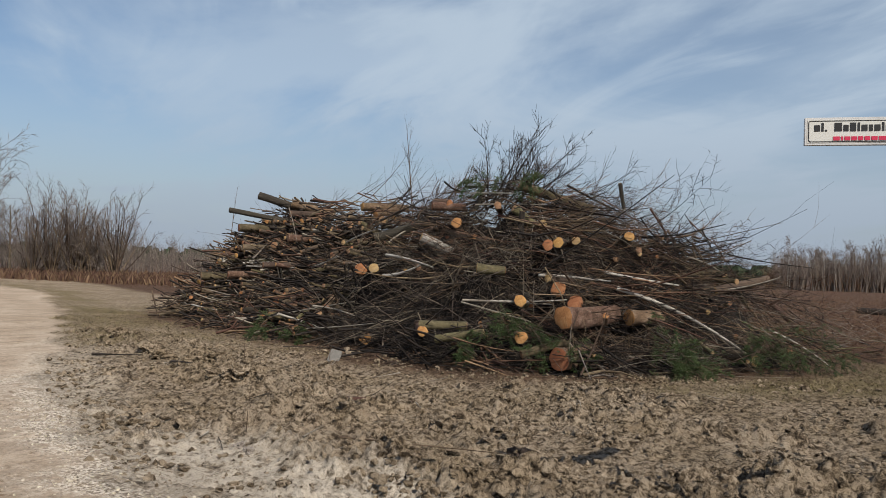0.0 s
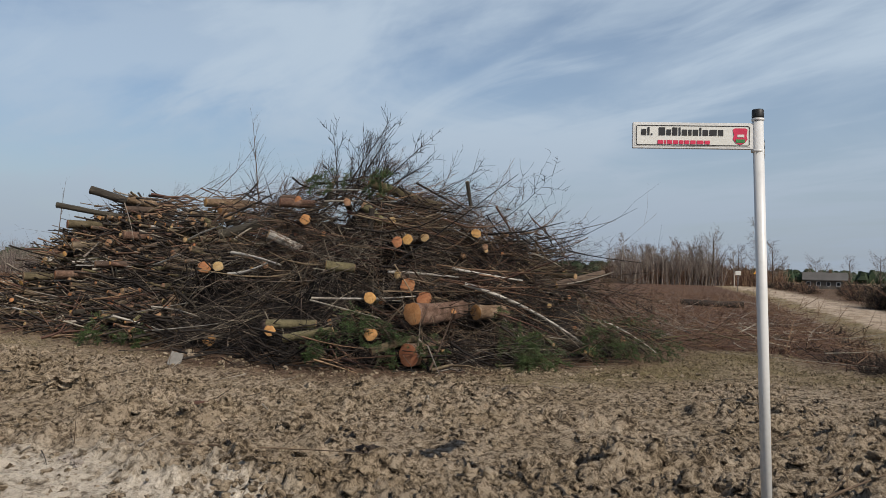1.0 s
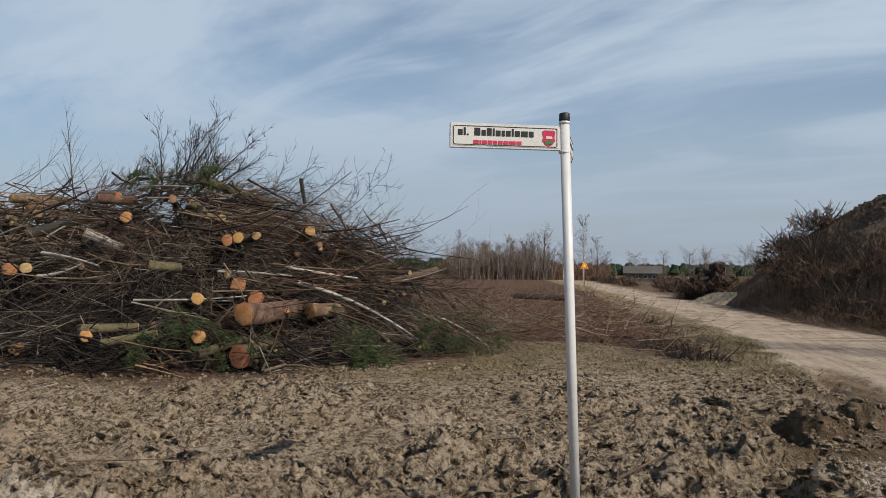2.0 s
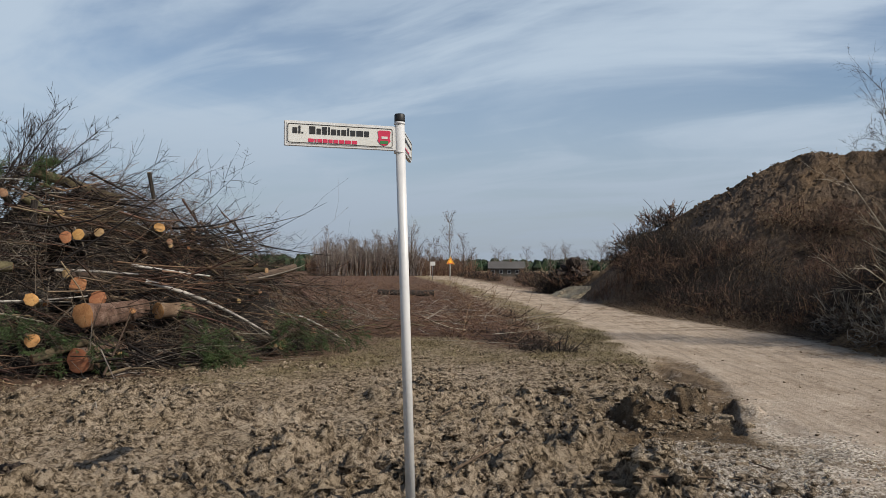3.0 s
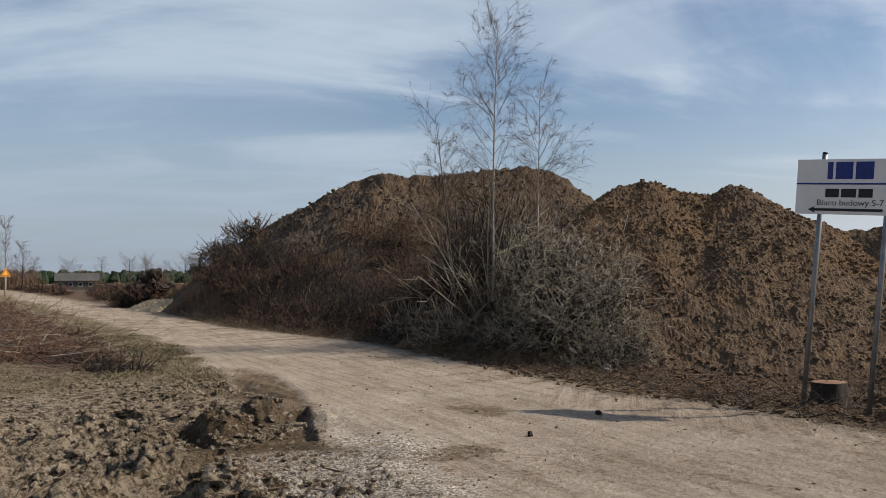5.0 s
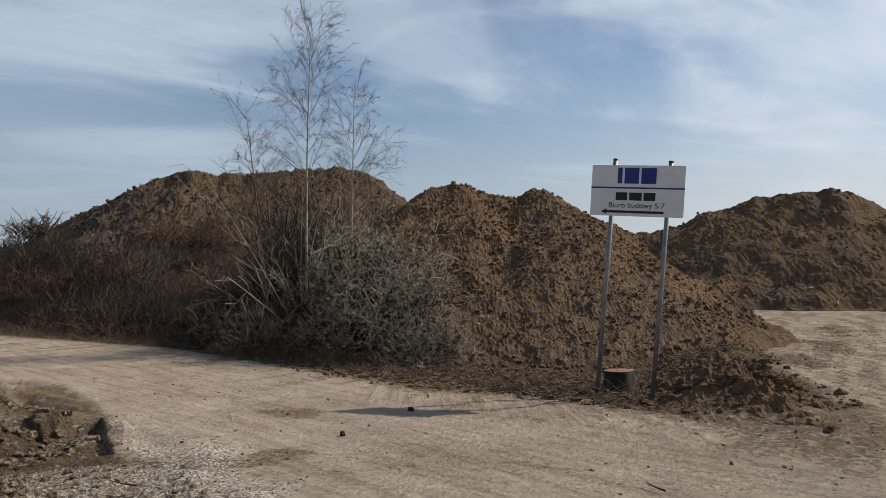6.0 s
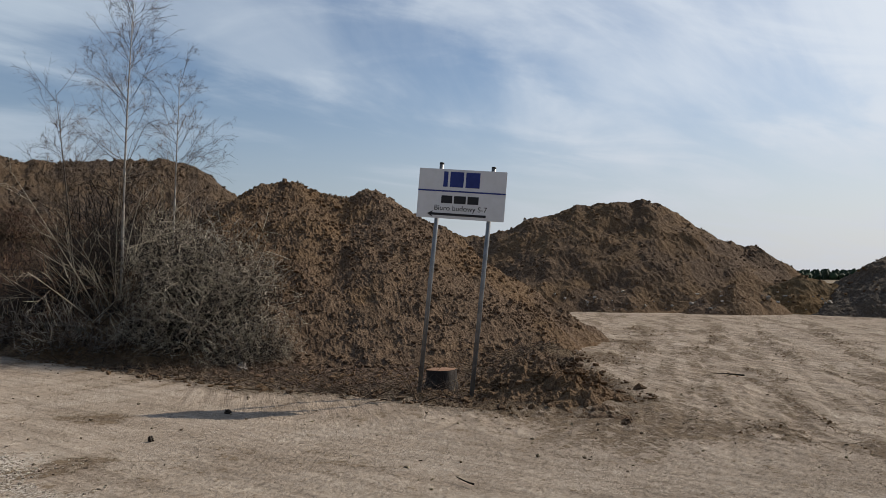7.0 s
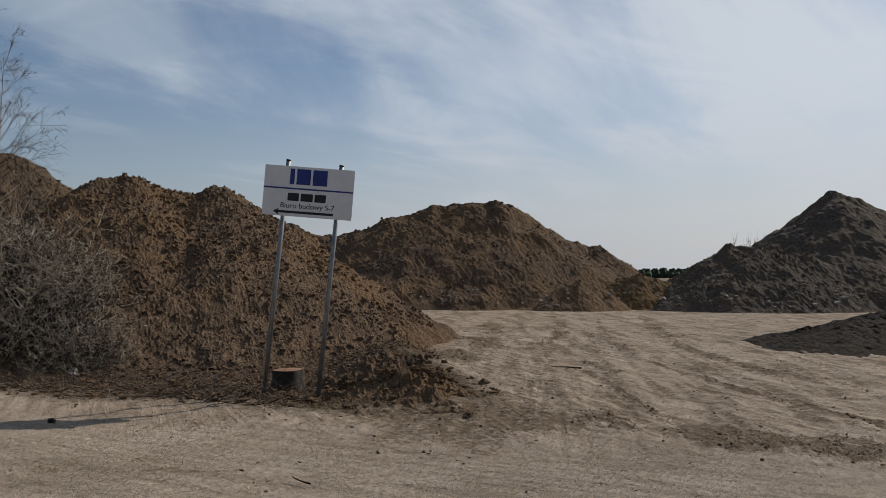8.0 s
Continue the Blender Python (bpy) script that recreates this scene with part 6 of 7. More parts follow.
birch("slender leafless birch with a white trunk among shrubs", 12.03, 12.32, 7.5, 0.042, (-0.015, 0.012), 301, 54, start=0.40, spread=0.175, foot=0, twig=M_TWIG, fine=8, angle=62, thin=0.0032)
birch("slim leafless birch with a white trunk among shrubs", 12.46, 11.45, 5.9, 0.034, (0.015, -0.01), 302, 38, start=0.52, spread=0.20, foot=0, twig=M_TWIG, fine=8, angle=60, thin=0.0032)
birch("thin leafless birch leaning out of shrubs", 11.65, 13.07, 5.4, 0.030, (-0.05, 0.06), 303, 36, mat=M_TWIG_GREY, start=0.50, spread=0.20, foot=0, twig=M_TWIG, fine=8, angle=60, thin=0.0032)
MULTI = shrub(304, 3.0, 20, 0.46, M_TWIG_SILVER, M_TWIG_SILVER, ((7, 0.42, 32), (5, 0.45, 36)), "tall pale-stemmed leafless willow among shrubs", r0=0.014, curl=0.20, least=0.0042)
put(MULTI, 11.9, 12.2, 1.0, 1.0, first=True)
MULTI.location.z = 0.3

# far trees
rf = np.random.RandomState(6)
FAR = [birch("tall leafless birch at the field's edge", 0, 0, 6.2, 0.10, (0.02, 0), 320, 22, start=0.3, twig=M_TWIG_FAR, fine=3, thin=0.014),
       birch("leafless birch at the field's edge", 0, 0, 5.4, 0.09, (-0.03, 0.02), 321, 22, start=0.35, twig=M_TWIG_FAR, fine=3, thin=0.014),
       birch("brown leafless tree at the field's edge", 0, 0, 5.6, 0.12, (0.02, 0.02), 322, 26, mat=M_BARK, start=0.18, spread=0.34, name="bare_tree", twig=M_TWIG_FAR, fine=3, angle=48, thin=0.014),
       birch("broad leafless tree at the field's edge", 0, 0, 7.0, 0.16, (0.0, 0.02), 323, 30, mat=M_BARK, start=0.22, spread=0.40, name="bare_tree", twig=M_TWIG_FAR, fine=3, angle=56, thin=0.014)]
for ob in FAR:
    ob["group"] = "trees at the field's edge"
spots = [(2.0 + 12 * rf.rand(), 108 + 8 * rf.rand(), i % 3, 0.75 + 0.3 * rf.rand()) for i in range(34)]
spots += [(14.5, 109, 3, 1.0), (20.0, 108, 0, 1.35), (22.0, 108, 2, 1.0), (18, 110, 2, 0.9), (17, 107, 1, 0.9), (24, 112, 2, 0.7)]
spots += [(30 + 22 * rf.rand(), 116 + 14 * rf.rand(), 2 + i % 2, 0.5 + 0.3 * rf.rand()) for i in range(12)]
seen = set()
for x, y, k, size in spots:
    put(FAR[k], x, y, rf.rand() * 6.28, size, first=k not in seen)
    seen.add(k)
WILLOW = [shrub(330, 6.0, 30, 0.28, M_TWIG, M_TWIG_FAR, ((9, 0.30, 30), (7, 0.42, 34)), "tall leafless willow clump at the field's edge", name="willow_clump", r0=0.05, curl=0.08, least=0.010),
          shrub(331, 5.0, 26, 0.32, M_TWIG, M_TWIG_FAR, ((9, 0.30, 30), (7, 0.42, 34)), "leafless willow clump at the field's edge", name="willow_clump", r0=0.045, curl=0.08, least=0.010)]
for w in WILLOW:
    w["group"], w["category"] = "willows at the field's edge", "tree"
scatter(WILLOW, [(-50.2, 42), (-48.2, 44), (-49.4, 43.2), (-51, 40.9), (-47.2, 45.2), (-48.8, 43.5)], rf, 0.92, 1.12)
for x, y, s in ((-53, 38.0, 1.3), (-56, 40, 0.85), (-58, 43, 0.75), (-60, 46, 0.7), (-56, 43, 0.8), (-68, 68, 0.6), (-66, 72, 0.55)):
    put(FAR[3], x, y, rf.rand() * 6.28, s)


def far_woods():
    """Dark conifers along the horizon."""
    rng = np.random.RandomState(40)
    P, R, H = [], [], []
    for lo, hi, d, n, h in ((150, 84, 210, 700, 4.6), (84, 60, 230, 380, 3.6), (60, 38, 260, 300, 4.0), (38, -25, 340, 1500, 4.2)):
        a = np.radians(rng.uniform(min(lo, hi), max(lo, hi), n))
        dd = d + rng.rand(n) * d * 0.12
        P.append(np.stack([np.cos(a) * dd, np.sin(a) * dd, np.zeros(n)], -1))
        H.append(h * (0.55 + 0.5 * rng.rand(n) ** 0.7))
        R.append(h * (0.26 + 0.2 * rng.rand(n)))
    P, R, H = np.concatenate(P), np.concatenate(R), np.concatenate(H)
    n, sides, levels = len(P), 5, 4
    P[:, 2] = 0.2
    V = np.zeros((n, levels, sides, 3))
    ang = np.arange(sides) * 2 * np.pi / sides
    for k in range(levels):
        s = k / (levels - 1)
        w = np.array([0.8, 1.0, 0.85, 0.4])[k]
        jit = 0.65 + 0.7 * rng.rand(n, sides)
        V[:, k, :, 0] = P[:, None, 0] + np.cos(ang) * R[:, None] * w * jit
        V[:, k, :, 1] = P[:, None, 1] + np.sin(ang) * R[:, None] * w * jit
        V[:, k, :, 2] = P[:, None, 2] + H[:, None] * s * (0.92 + 0.16 * rng.rand(n, sides))
    idx = np.arange(n * levels * sides).reshape(n, levels, sides)
    nxt = np.roll(idx, -1, axis=2)
    q = np.stack([idx[:, :-1], nxt[:, :-1], nxt[:, 1:], idx[:, 1:]], -1).reshape(-1, 4)
    tagged(new("far_woods", mesh_np("far_woods", V.reshape(-1, 3), q, M_PINE_FAR, True)), "dark green conifer woods along the horizon", "woods", kind="stuff")


far_woods()


def blades(name, label, x, y, h, lean, mat, rng, width=0.006, kind="stuff", category="grass"):
    n = len(x)
    z = land(x, y)
    a = rng.rand(n) * 6.28
    b = rng.rand(n) * 6.28
    w = width * (0.6 + 0.8 * rng.rand(n))
    base = np.stack([x, y, z - 0.01], -1)
    sidev = np.stack([np.cos(a) * w, np.sin(a) * w, np.zeros(n)], -1)
    mid = base + np.stack([np.cos(b) * h * lean * 0.4, np.sin(b) * h * lean * 0.4, h * 0.6], -1)
    top = base + np.stack([np.cos(b) * h * lean, np.sin(b) * h * lean, h], -1)
    V = np.stack([base - sidev, base + sidev, mid + sidev * 0.7, mid - sidev * 0.7, top], 1).reshape(-1, 3)
    k = np.arange(n)[:, None] * 5
    q = k + np.array([[0, 1, 2, 3]])
    t = k + np.array([[3, 2, 4]])
    return tagged(new(name, mesh_np(name, V, q, mat, tris=t)), label, category, kind=kind)


def scatter_in(rng, n, x0, x1, y0, y1, keep):
    xs, ys = [], []
    got = 0
    while got < n:
        x, y = rng.uniform(x0, x1, n), rng.uniform(y0, y1, n)
        ok = rng.rand(n) < keep(x, y)
        xs.append(x[ok]); ys.append(y[ok])
        got += ok.sum()
    return np.concatenate(xs)[:n], np.concatenate(ys)[:n]


def build_cover():
    rng = np.random.RandomState(50)
    x, y = scatter_in(rng, 26000, -18, 7, 5, 22, lambda a, b: np.clip(ground_zones(a, b)[1], 0, 1) * (pile_height(a, b) < 0.2))
    blades("short_grass", "short dry olive grass between mud and heap", x, y, 0.025 + 0.045 * rng.rand(len(x)) ** 2, 1.5, M_GRASS, rng)
    x, y = scatter_in(rng, 9000, -75, -28, 34, 62, lambda a, b: smooth(46, 52, np.hypot(a, b)) * smooth(72, 66, np.hypot(a, b)))
    blades("tall_dry_grass", "tall reddish dry grass across the field's edge", x, y, 0.25 + 0.45 * rng.rand(len(x)), 0.5, M_REED, rng, 0.05)
    # cut brushwood lying over the felled ground
    n = 6000
    x, y = scatter_in(rng, n, -14, 13, 12.5, 60, lambda a, b: smooth(0.4, -0.8, sdist(a, b, SLASH)) * (14 / np.maximum(b, 14)) ** 1.3)
    z = land(x, y)
    way = np.stack([rng.randn(n), rng.randn(n), 0.30 * rng.randn(n) + 0.12], -1)
    L = 0.4 + 0.9 * rng.rand(n)
    mound = 0.05 + 0.30 * np.maximum(0, fbm(x * 0.45, y * 0.45, 3, 70) + 0.25)
    S = rods(rng, np.stack([x, y, z + mound * rng.rand(n)], -1), way, L, (0.004 + 0.006 * rng.rand(n) ** 2) * (1 + y * 0.02), 0.40)
    sh = sprout(rng, S, 2, 0.45, 38, thick=0.65)
    tagged(new("cut_brushwood", mesh_np("cut_brushwood", *join([sticks(S, 2, 3), sticks(sh, 1, 3)]), M_TWIG_RED)), "reddish-brown cut brushwood strewn over felled ground", "brushwood", kind="stuff")
    n = 380
    x, y = scatter_in(rng, n, -8, 9, 13.2, 42, lambda a, b: smooth(0.3, -0.6, sdist(a, b, SLASH)) * (14 / np.maximum(b, 14)) ** 1.2)
    way = np.stack([rng.randn(n), rng.randn(n), 0.12 * rng.randn(n) + 0.03], -1)
    S = rods(rng, np.stack([x, y, land(x, y) + 0.06 + 0.25 * rng.rand(n)], -1), way, 0.5 + 1.2 * rng.rand(n), 0.006 + 0.010 * rng.rand(n) ** 2, 0.30)
    tagged(new("cut_poles", mesh_np("cut_poles", *join([sticks(S, 3, 3), sticks(sprout(rng, S, 2, 0.4, 38), 2, 3)]), M_TWIG_PALE)), "pale bare stems strewn over cut brushwood", "brushwood", kind="stuff")
    # dead stems and litter along the verge
    n = 5000
    x, y = scatter_in(rng, n, 8.5, 14, 3.5, 30, lambda a, b: smooth(0.1, -0.3, sdist(a, b, VERGE)) * smooth(-2.6, -0.6, sdist(a, b, VERGE)))
    way = np.stack([rng.randn(n), rng.randn(n), 0.5 * rng.rand(n)], -1)
    S = rods(rng, np.stack([x, y, land(x, y) + 0.02], -1), way, 0.15 + 0.45 * rng.rand(n), 0.003 + 0.004 * rng.rand(n), 0.2)
    tagged(new("dead_stems", mesh_np("dead_stems", *sticks(S, 2, 3), M_TWIG)), "brown dead stems and litter beside the track", "litter", kind="stuff")


build_cover()


def strew(name, label, category, x, y, size, mat, rng, sink=0.3, flatness=0.7, fine=1):
    """Many small lumps in one mesh."""
    ico = bmesh.new()
    bmesh.ops.create_icosphere(ico, subdivisions=fine, radius=1)
    base = np.array([v.co[:] for v in ico.verts])
    tri = np.array([[v.index for v in f.verts] for f in ico.faces])
    ico.free()
    n, m = len(x), len(base)
    jit = (0.45 + 0.9 * rng.rand(n, m, 1)) if fine == 1 else (0.7 + 0.5 * rng.rand(n, m, 1))
    sc = size[:, None, None] * (0.7 + 0.6 * rng.rand(n, 1, 3)) * np.array([[[1, 1, flatness]]])
    a = rng.rand(n) * 6.28
    V = base[None] * jit * sc
    c, s = np.cos(a)[:, None], np.sin(a)[:, None]
    V = np.stack([V[..., 0] * c - V[..., 1] * s, V[..., 0] * s + V[..., 1] * c, V[..., 2]], -1)
    V += np.stack([x, y, land(x, y) + size * flatness * (1 - sink) * 0.6], -1)[:, None, :]
    t = (tri[None] + (np.arange(n) * m)[:, None, None]).reshape(-1, 3)
    return tagged(new(name, mesh_np(name, V.reshape(-1, 3), None, mat, fine == 1, tris=t)), label, category, kind="stuff")


def build_clods():
    rng = np.random.RandomState(60)
    x, y = scatter_in(rng, 8000, -14, 6, 3.4, 13, lambda a, b: smooth(0.1, -0.4, sdist(a, b, FIELD)) * (pile_height(a, b) < 0) * (0.2 + 0.8 * smooth(-0.05, 0.3, fbm(a * 0.5, b * 0.5, 3, 80))) * (6 / np.maximum(np.hypot(a, b), 6)))
    strew("mud_clods", "pale dry mud clods over churned ground", "clods", x, y, 0.012 + 0.040 * rng.rand(len(x)) ** 2.6, M_GROUND, rng, sink=0.55)
    x, y = scatter_in(rng, 4500, -8, 8, 2.4, 9, lambda a, b: np.clip(ground_zones(a, b)[4], 0, 1))
    strew("gravel", "pale crushed gravel at the track's edge", "gravel", x, y, 0.005 + 0.010 * rng.rand(len(x)) ** 2, M_GRAVEL, rng)
    x, y = scatter_in(rng, 2600, 1, 24, -11, 14, lambda a, b: ground_zones(a, b)[0] * (8 / np.maximum(np.hypot(a, b), 8)) * (0.12 + ground_zones(a, b)[3]))
    strew("pebbles", "small stones and earth crumbs on the sandy track", "pebbles", x, y, 0.004 + 0.018 * rng.rand(len(x)) ** 4, M_CLOD, rng)
    x, y = scatter_in(rng, 3500, 8.5, 16, 1, 13, lambda a, b: smooth(0.3, -0.2, sdist(a, b, VERGE)) * smooth(0.7, 0.2, land(a, b)))
    strew("earth_crumbs", "brown earth clods fallen from the heap", "clods", x, y, 0.012 + 0.06 * rng.rand(len(x)) ** 4.5, M_EARTH, rng)
    x, y = scatter_in(rng, 6500, 9.5, 18.5, 3.5, 14.5, lambda a, b: smooth(0.3, 0.7, land(a, b)) * (a + 0.7 * b < 24.2) * (0.25 + 0.75 * smooth(-0.15, 0.3, fbm(a * 0.7, b * 0.7, 3, 84))))
    strew("slope_clods", "brown earth clods on the heap's slope", "clods", x, y, 0.014 + 0.050 * rng.rand(len(x)) ** 4, M_EARTH, rng, sink=0.4, flatness=0.85)
    x, y = scatter_in(rng, 3000, 13, 28, 17, 38, lambda a, b: smooth(2.0, 4.5, land(a, b)))
    strew("slope_clods", "grey-brown earth clods on the tall heap", "clods", x, y, 0.02 + 0.08 * rng.rand(len(x)) ** 4, M_EARTH_GREY, rng, sink=0.4, flatness=0.85)
    x, y = scatter_in(rng, 3000, 30, 43, -10, 18, lambda a, b: smooth(0.2, 0.8, land(a, b)))
    strew("slope_clods", "brown earth clods on the broad far heap", "clods", x, y, 0.02 + 0.07 * rng.rand(len(x)) ** 4, M_EARTH_WARM, rng, sink=0.4, flatness=0.85)
    x, y = scatter_in(rng, 2600, -13, 5, 3.6, 12.5, lambda a, b: smooth(0.1, -0.4, sdist(a, b, FIELD)) * (pile_height(a, b) < 0) * smooth(0.0, 0.3, fbm(a * 0.42, b * 0.55, 3, 31)) * (6 / np.maximum(np.hypot(a, b), 6)))
    strew("mud_lumps", "pale crumbling lumps of churned mud", "clods", x, y, 0.025 + 0.055 * rng.rand(len(x)) ** 3, M_GROUND, rng, sink=0.75)
    x, y = scatter_in(rng, 260, 29, 38, -16, 12, lambda a, b: smooth(1.2, 0.4, land(a, b)) * smooth(0.02, 0.3, land(a, b)))
    strew("heap_rubble", "grey lumps and stones at the foot of the far heaps", "rubble", x, y, 0.03 + 0.09 * rng.rand(len(x)) ** 4, M_STONE, rng)
    x, y = scatter_in(rng, 2200, 7, 24, -3, 7, lambda a, b: yard_trails(a, b, 0.35 * fbm(a * 0.9, b * 0.9, 4, 3)) * (9 / np.maximum(a, 9)) * (land(a, b) < 0.3))
    strew("track_crumbs", "dark earth crumbs left by wheels on the yard", "crumbs", x, y, 0.006 + 0.018 * rng.rand(len(x)) ** 4, M_EARTH, rng, sink=0.7)


build_clods()


# ---- far thickets, house, road signs ----
def thicket(name, label, n, seed, place, height, radius, mat):
    rng = np.random.RandomState(seed)
    x, y = place(rng, n)
    way = np.stack([0.16 * rng.randn(n), 0.16 * rng.randn(n), np.ones(n)], -1)
    S = rods(rng, np.stack([x, y, land(x, y) - 0.1], -1), way, height * (0.45 + 0.6 * rng.rand(n)), radius * (0.6 + 0.8 * rng.rand(n)), 0.08)
    sh = sprout(rng, S, 5, 0.4, 34, thick=0.6, lift=0.2)
    tagged(new(name, mesh_np(name, *join([sticks(S, 2, 3), sticks(sh, 1, 3), sticks(sprout(rng, sh, 2, 0.5, 36, thick=0.8), 1, 3)]), mat)), label, "thicket", kind="stuff")


thicket("far_thicket", "grey-brown leafless thicket behind the felled field", 1800, 90, lambda r, n: (r.uniform(0, 24, n), r.uniform(108, 124, n)), 3.0, 0.040, M_TWIG_RED)
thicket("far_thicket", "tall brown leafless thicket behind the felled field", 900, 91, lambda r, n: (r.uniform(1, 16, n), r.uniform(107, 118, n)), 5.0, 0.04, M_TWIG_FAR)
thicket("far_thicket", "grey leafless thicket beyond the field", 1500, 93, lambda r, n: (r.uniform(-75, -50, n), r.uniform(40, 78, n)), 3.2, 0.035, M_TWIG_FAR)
thicket("mound_weeds", "dry weeds on a grey heap's crest", 40, 94, lambda r, n: (r.uniform(36.8, 37.8, n), r.uniform(-8.0, -5.0, n)), 0.8, 0.008, M_TWIG)
# filler stems, darkened to paint the shade within the shrubs
thicket("verge_thicket", "thicket inside the shrubs along the track, coloured dark for shade", 1300, 96, lambda r, n: (np.interp(np.linspace(11.5, 32, n), [8.6, 11.5, 15.8, 24, 31.2], [9.1, 9.8, 10.8, 10.9, 12.1]) + 1.4 + 2.4 * r.rand(n), np.linspace(11.5, 32, n)), 1.6, 0.008, M_TWIG_DARK)
thicket("verge_brambles", "dry brown brambles beside the track", 260, 95, lambda r, n: (12.6 + 2.0 * r.rand(n), np.linspace(29, 34, n)), 0.8, 0.009, M_TWIG_RED)


def small_house():
    x, y = 27.3, 104.0
    ob = thing("house", x, y, lz(x, y), "long low grey-roofed house beyond the trees", "house")
    ob.rotation_euler = (0, 0, radians(-14))
    ob.scale = (0.46, 0.60, 0.60)
    part("wall", bar_mesh("wall", -5.2, 5.2, -0.3, 1.9, -2.6, 2.6, M_WALL), ob, "pale weathered walls")
    bm = bmesh.new()
    prof = [(-3.1, 1.75), (0, 3.3), (3.1, 1.75), (3.1, 1.9), (0, 3.5), (-3.1, 1.9)]
    rows = [[bm.verts.new((xx, py, pz)) for py, pz in prof] for xx in (-5.6, 5.6)]
    for i in range(6):
        j = (i + 1) % 6
        bm.faces.new((rows[0][i], rows[0][j], rows[1][j], rows[1][i]))
    bm.faces.new(rows[0][::-1])
    bm.faces.new(rows[1])
    bmesh.ops.recalc_face_normals(bm, faces=bm.faces[:])
    part("roof", bm, ob, "grey sheet roof", M_ROOF)
    for k in range(4):
        wx = -4.0 + 2.4 * k
        w = part("window", bar_mesh("window", wx - 0.5, wx + 0.5, 0.6, 1.5, -2.66, -2.58, M_PAINT), ob, "white window frame")
        part("pane", bar_mesh("pane", wx - 0.42, wx + 0.42, 0.68, 1.42, -2.68, -2.661, M_DARKPANE), w, "dark pane")
    part("chimney", bar_mesh("chimney", 1.0, 1.6, 2.9, 4.1, -0.3, 0.3, M_PINE, 0.02), ob, "brick chimney")


small_house()


def warning_sign(x, y):
    ob = thing("warning_sign", x, y, lz(x, y), "yellow triangular roadworks sign on a post", "road sign")
    ob.rotation_euler = (0, 0, radians(10))
    part("post", tube_mesh("post", [(0, 0, -0.1), (0, 0, 2.6)], [0.035, 0.035], M_GALV, 10), ob)
    for name, r, yy, mat in (("plate", 0.50, -0.06, M_YELLOW), ("rim", 0.40, -0.068, M_RED), ("panel", 0.28, -0.074, M_YELLOW)):
        bm = bmesh.new()
        vs = [bm.verts.new((r * math.cos(radians(a)), yy, 1.95 + r * math.sin(radians(a)))) for a in (90, 210, 330)]
        f = bm.faces.new(vs)
        ex = bmesh.ops.extrude_face_region(bm, geom=[f])
        for v in ex["geom"]:
            if isinstance(v, bmesh.types.BMVert):
                v.co.y += 0.012
        bmesh.ops.recalc_face_normals(bm, faces=bm.faces[:])
        part(name, bm, ob, {"plate": "yellow plate", "rim": "red triangle", "panel": "yellow middle"}[name], mat)


warning_sign(13.95, 75.4)


def grey_sign(x, y):
    ob = thing("road_sign", x, y, lz(x, y), "small grey rectangular road sign on a post", "road sign")
    part("post", tube_mesh("post", [(0, 0, -0.1), (0, 0, 1.95)], [0.035, 0.035], M_GALV, 10), ob)
    part("plate", bar_mesh("plate", -0.25, 0.25, 1.55, 1.95, -0.06, -0.04, M_PANEL, 0.004), ob, "grey plate")


grey_sign(12.6, 78.0)

# ---- uprooted stumps and chips ----
heap("earth_mound", "low bank of earth and roots beside the track", [(14.6, 46, 0.5), (15.0, 43.8, 1.0), (15.8, 42.4, 1.25), (17.0, 41.0, 1.4), (19.5, 39.6, 1.5)], 0.9, 9, 30, 33, 50, 0.14, M_EARTH_GREY, 1.2, 0.6, 0.3, 17, low=0.15)
heap("wood_chip_mound", "low heap of pale wood chips beside the track", [(13.6, 40.4, 0.3), (13.9, 38.8, 0.62), (14.3, 37.6, 0.66), (14.8, 36.4, 0.3)], 0.55, 8, 18, 32, 43, 0.08, M_CHIPS, 1.6, 0.3, 0.08, 19, low=0.08)


def root_plate(x, y, z, size, seed):
    rng = np.random.RandomState(seed)
    ob = thing("uprooted_stump", x, y, z, "dark uprooted stump with torn roots on an earth bank", "tree stump")
    me = rock_mesh("root_ball", rng, (size * 1.2, size * 0.9, size * 0.95), M_CLOD_DARK, 4, 0.8)
    rb = part("root_ball", me, ob, "dark earthy root ball")
    rb.location = (0, 0, size * 0.6)
    n = 46
    w = rng.randn(n, 3)
    w[:, 2] = np.abs(w[:, 2]) + 0.15
    w = unit(w)
    S = rods(rng, w * size * 0.75 + np.array([[0, 0, size * 0.6]]), w, size * (0.25 + 0.6 * rng.rand(n) ** 2), 0.03 + 0.03 * rng.rand(n), 0.3)
    part("root_tangle", mesh_np("root_tangle", *join([sticks(S, 4, 4), sticks(sprout(rng, S, 2, 0.5, 45), 2, 3)]), M_TWIG_DARK), ob, "torn dark roots")["kind"] = "stuff"


root_plate(15.2, 42.6, 0.85, 0.62, 95)
root_plate(14.7, 44.0, 0.55, 0.5, 96)
root_plate(17.6, 40.6, 1.1, 0.45, 97)
SCRUB = [tangle(250, 1.0, 0.9, 800, M_TWIG_DARK, M_TWIG, "low brown dead scrub beside the far track", 0.014, 5),
         tangle(251, 1.1, 0.8, 800, M_TWIG_DARK, M_TWIG_RED, "low reddish dead scrub beside the far track", 0.014, 5)]
for ob in SCRUB:
    ob["group"] = "scrub beside the far track"
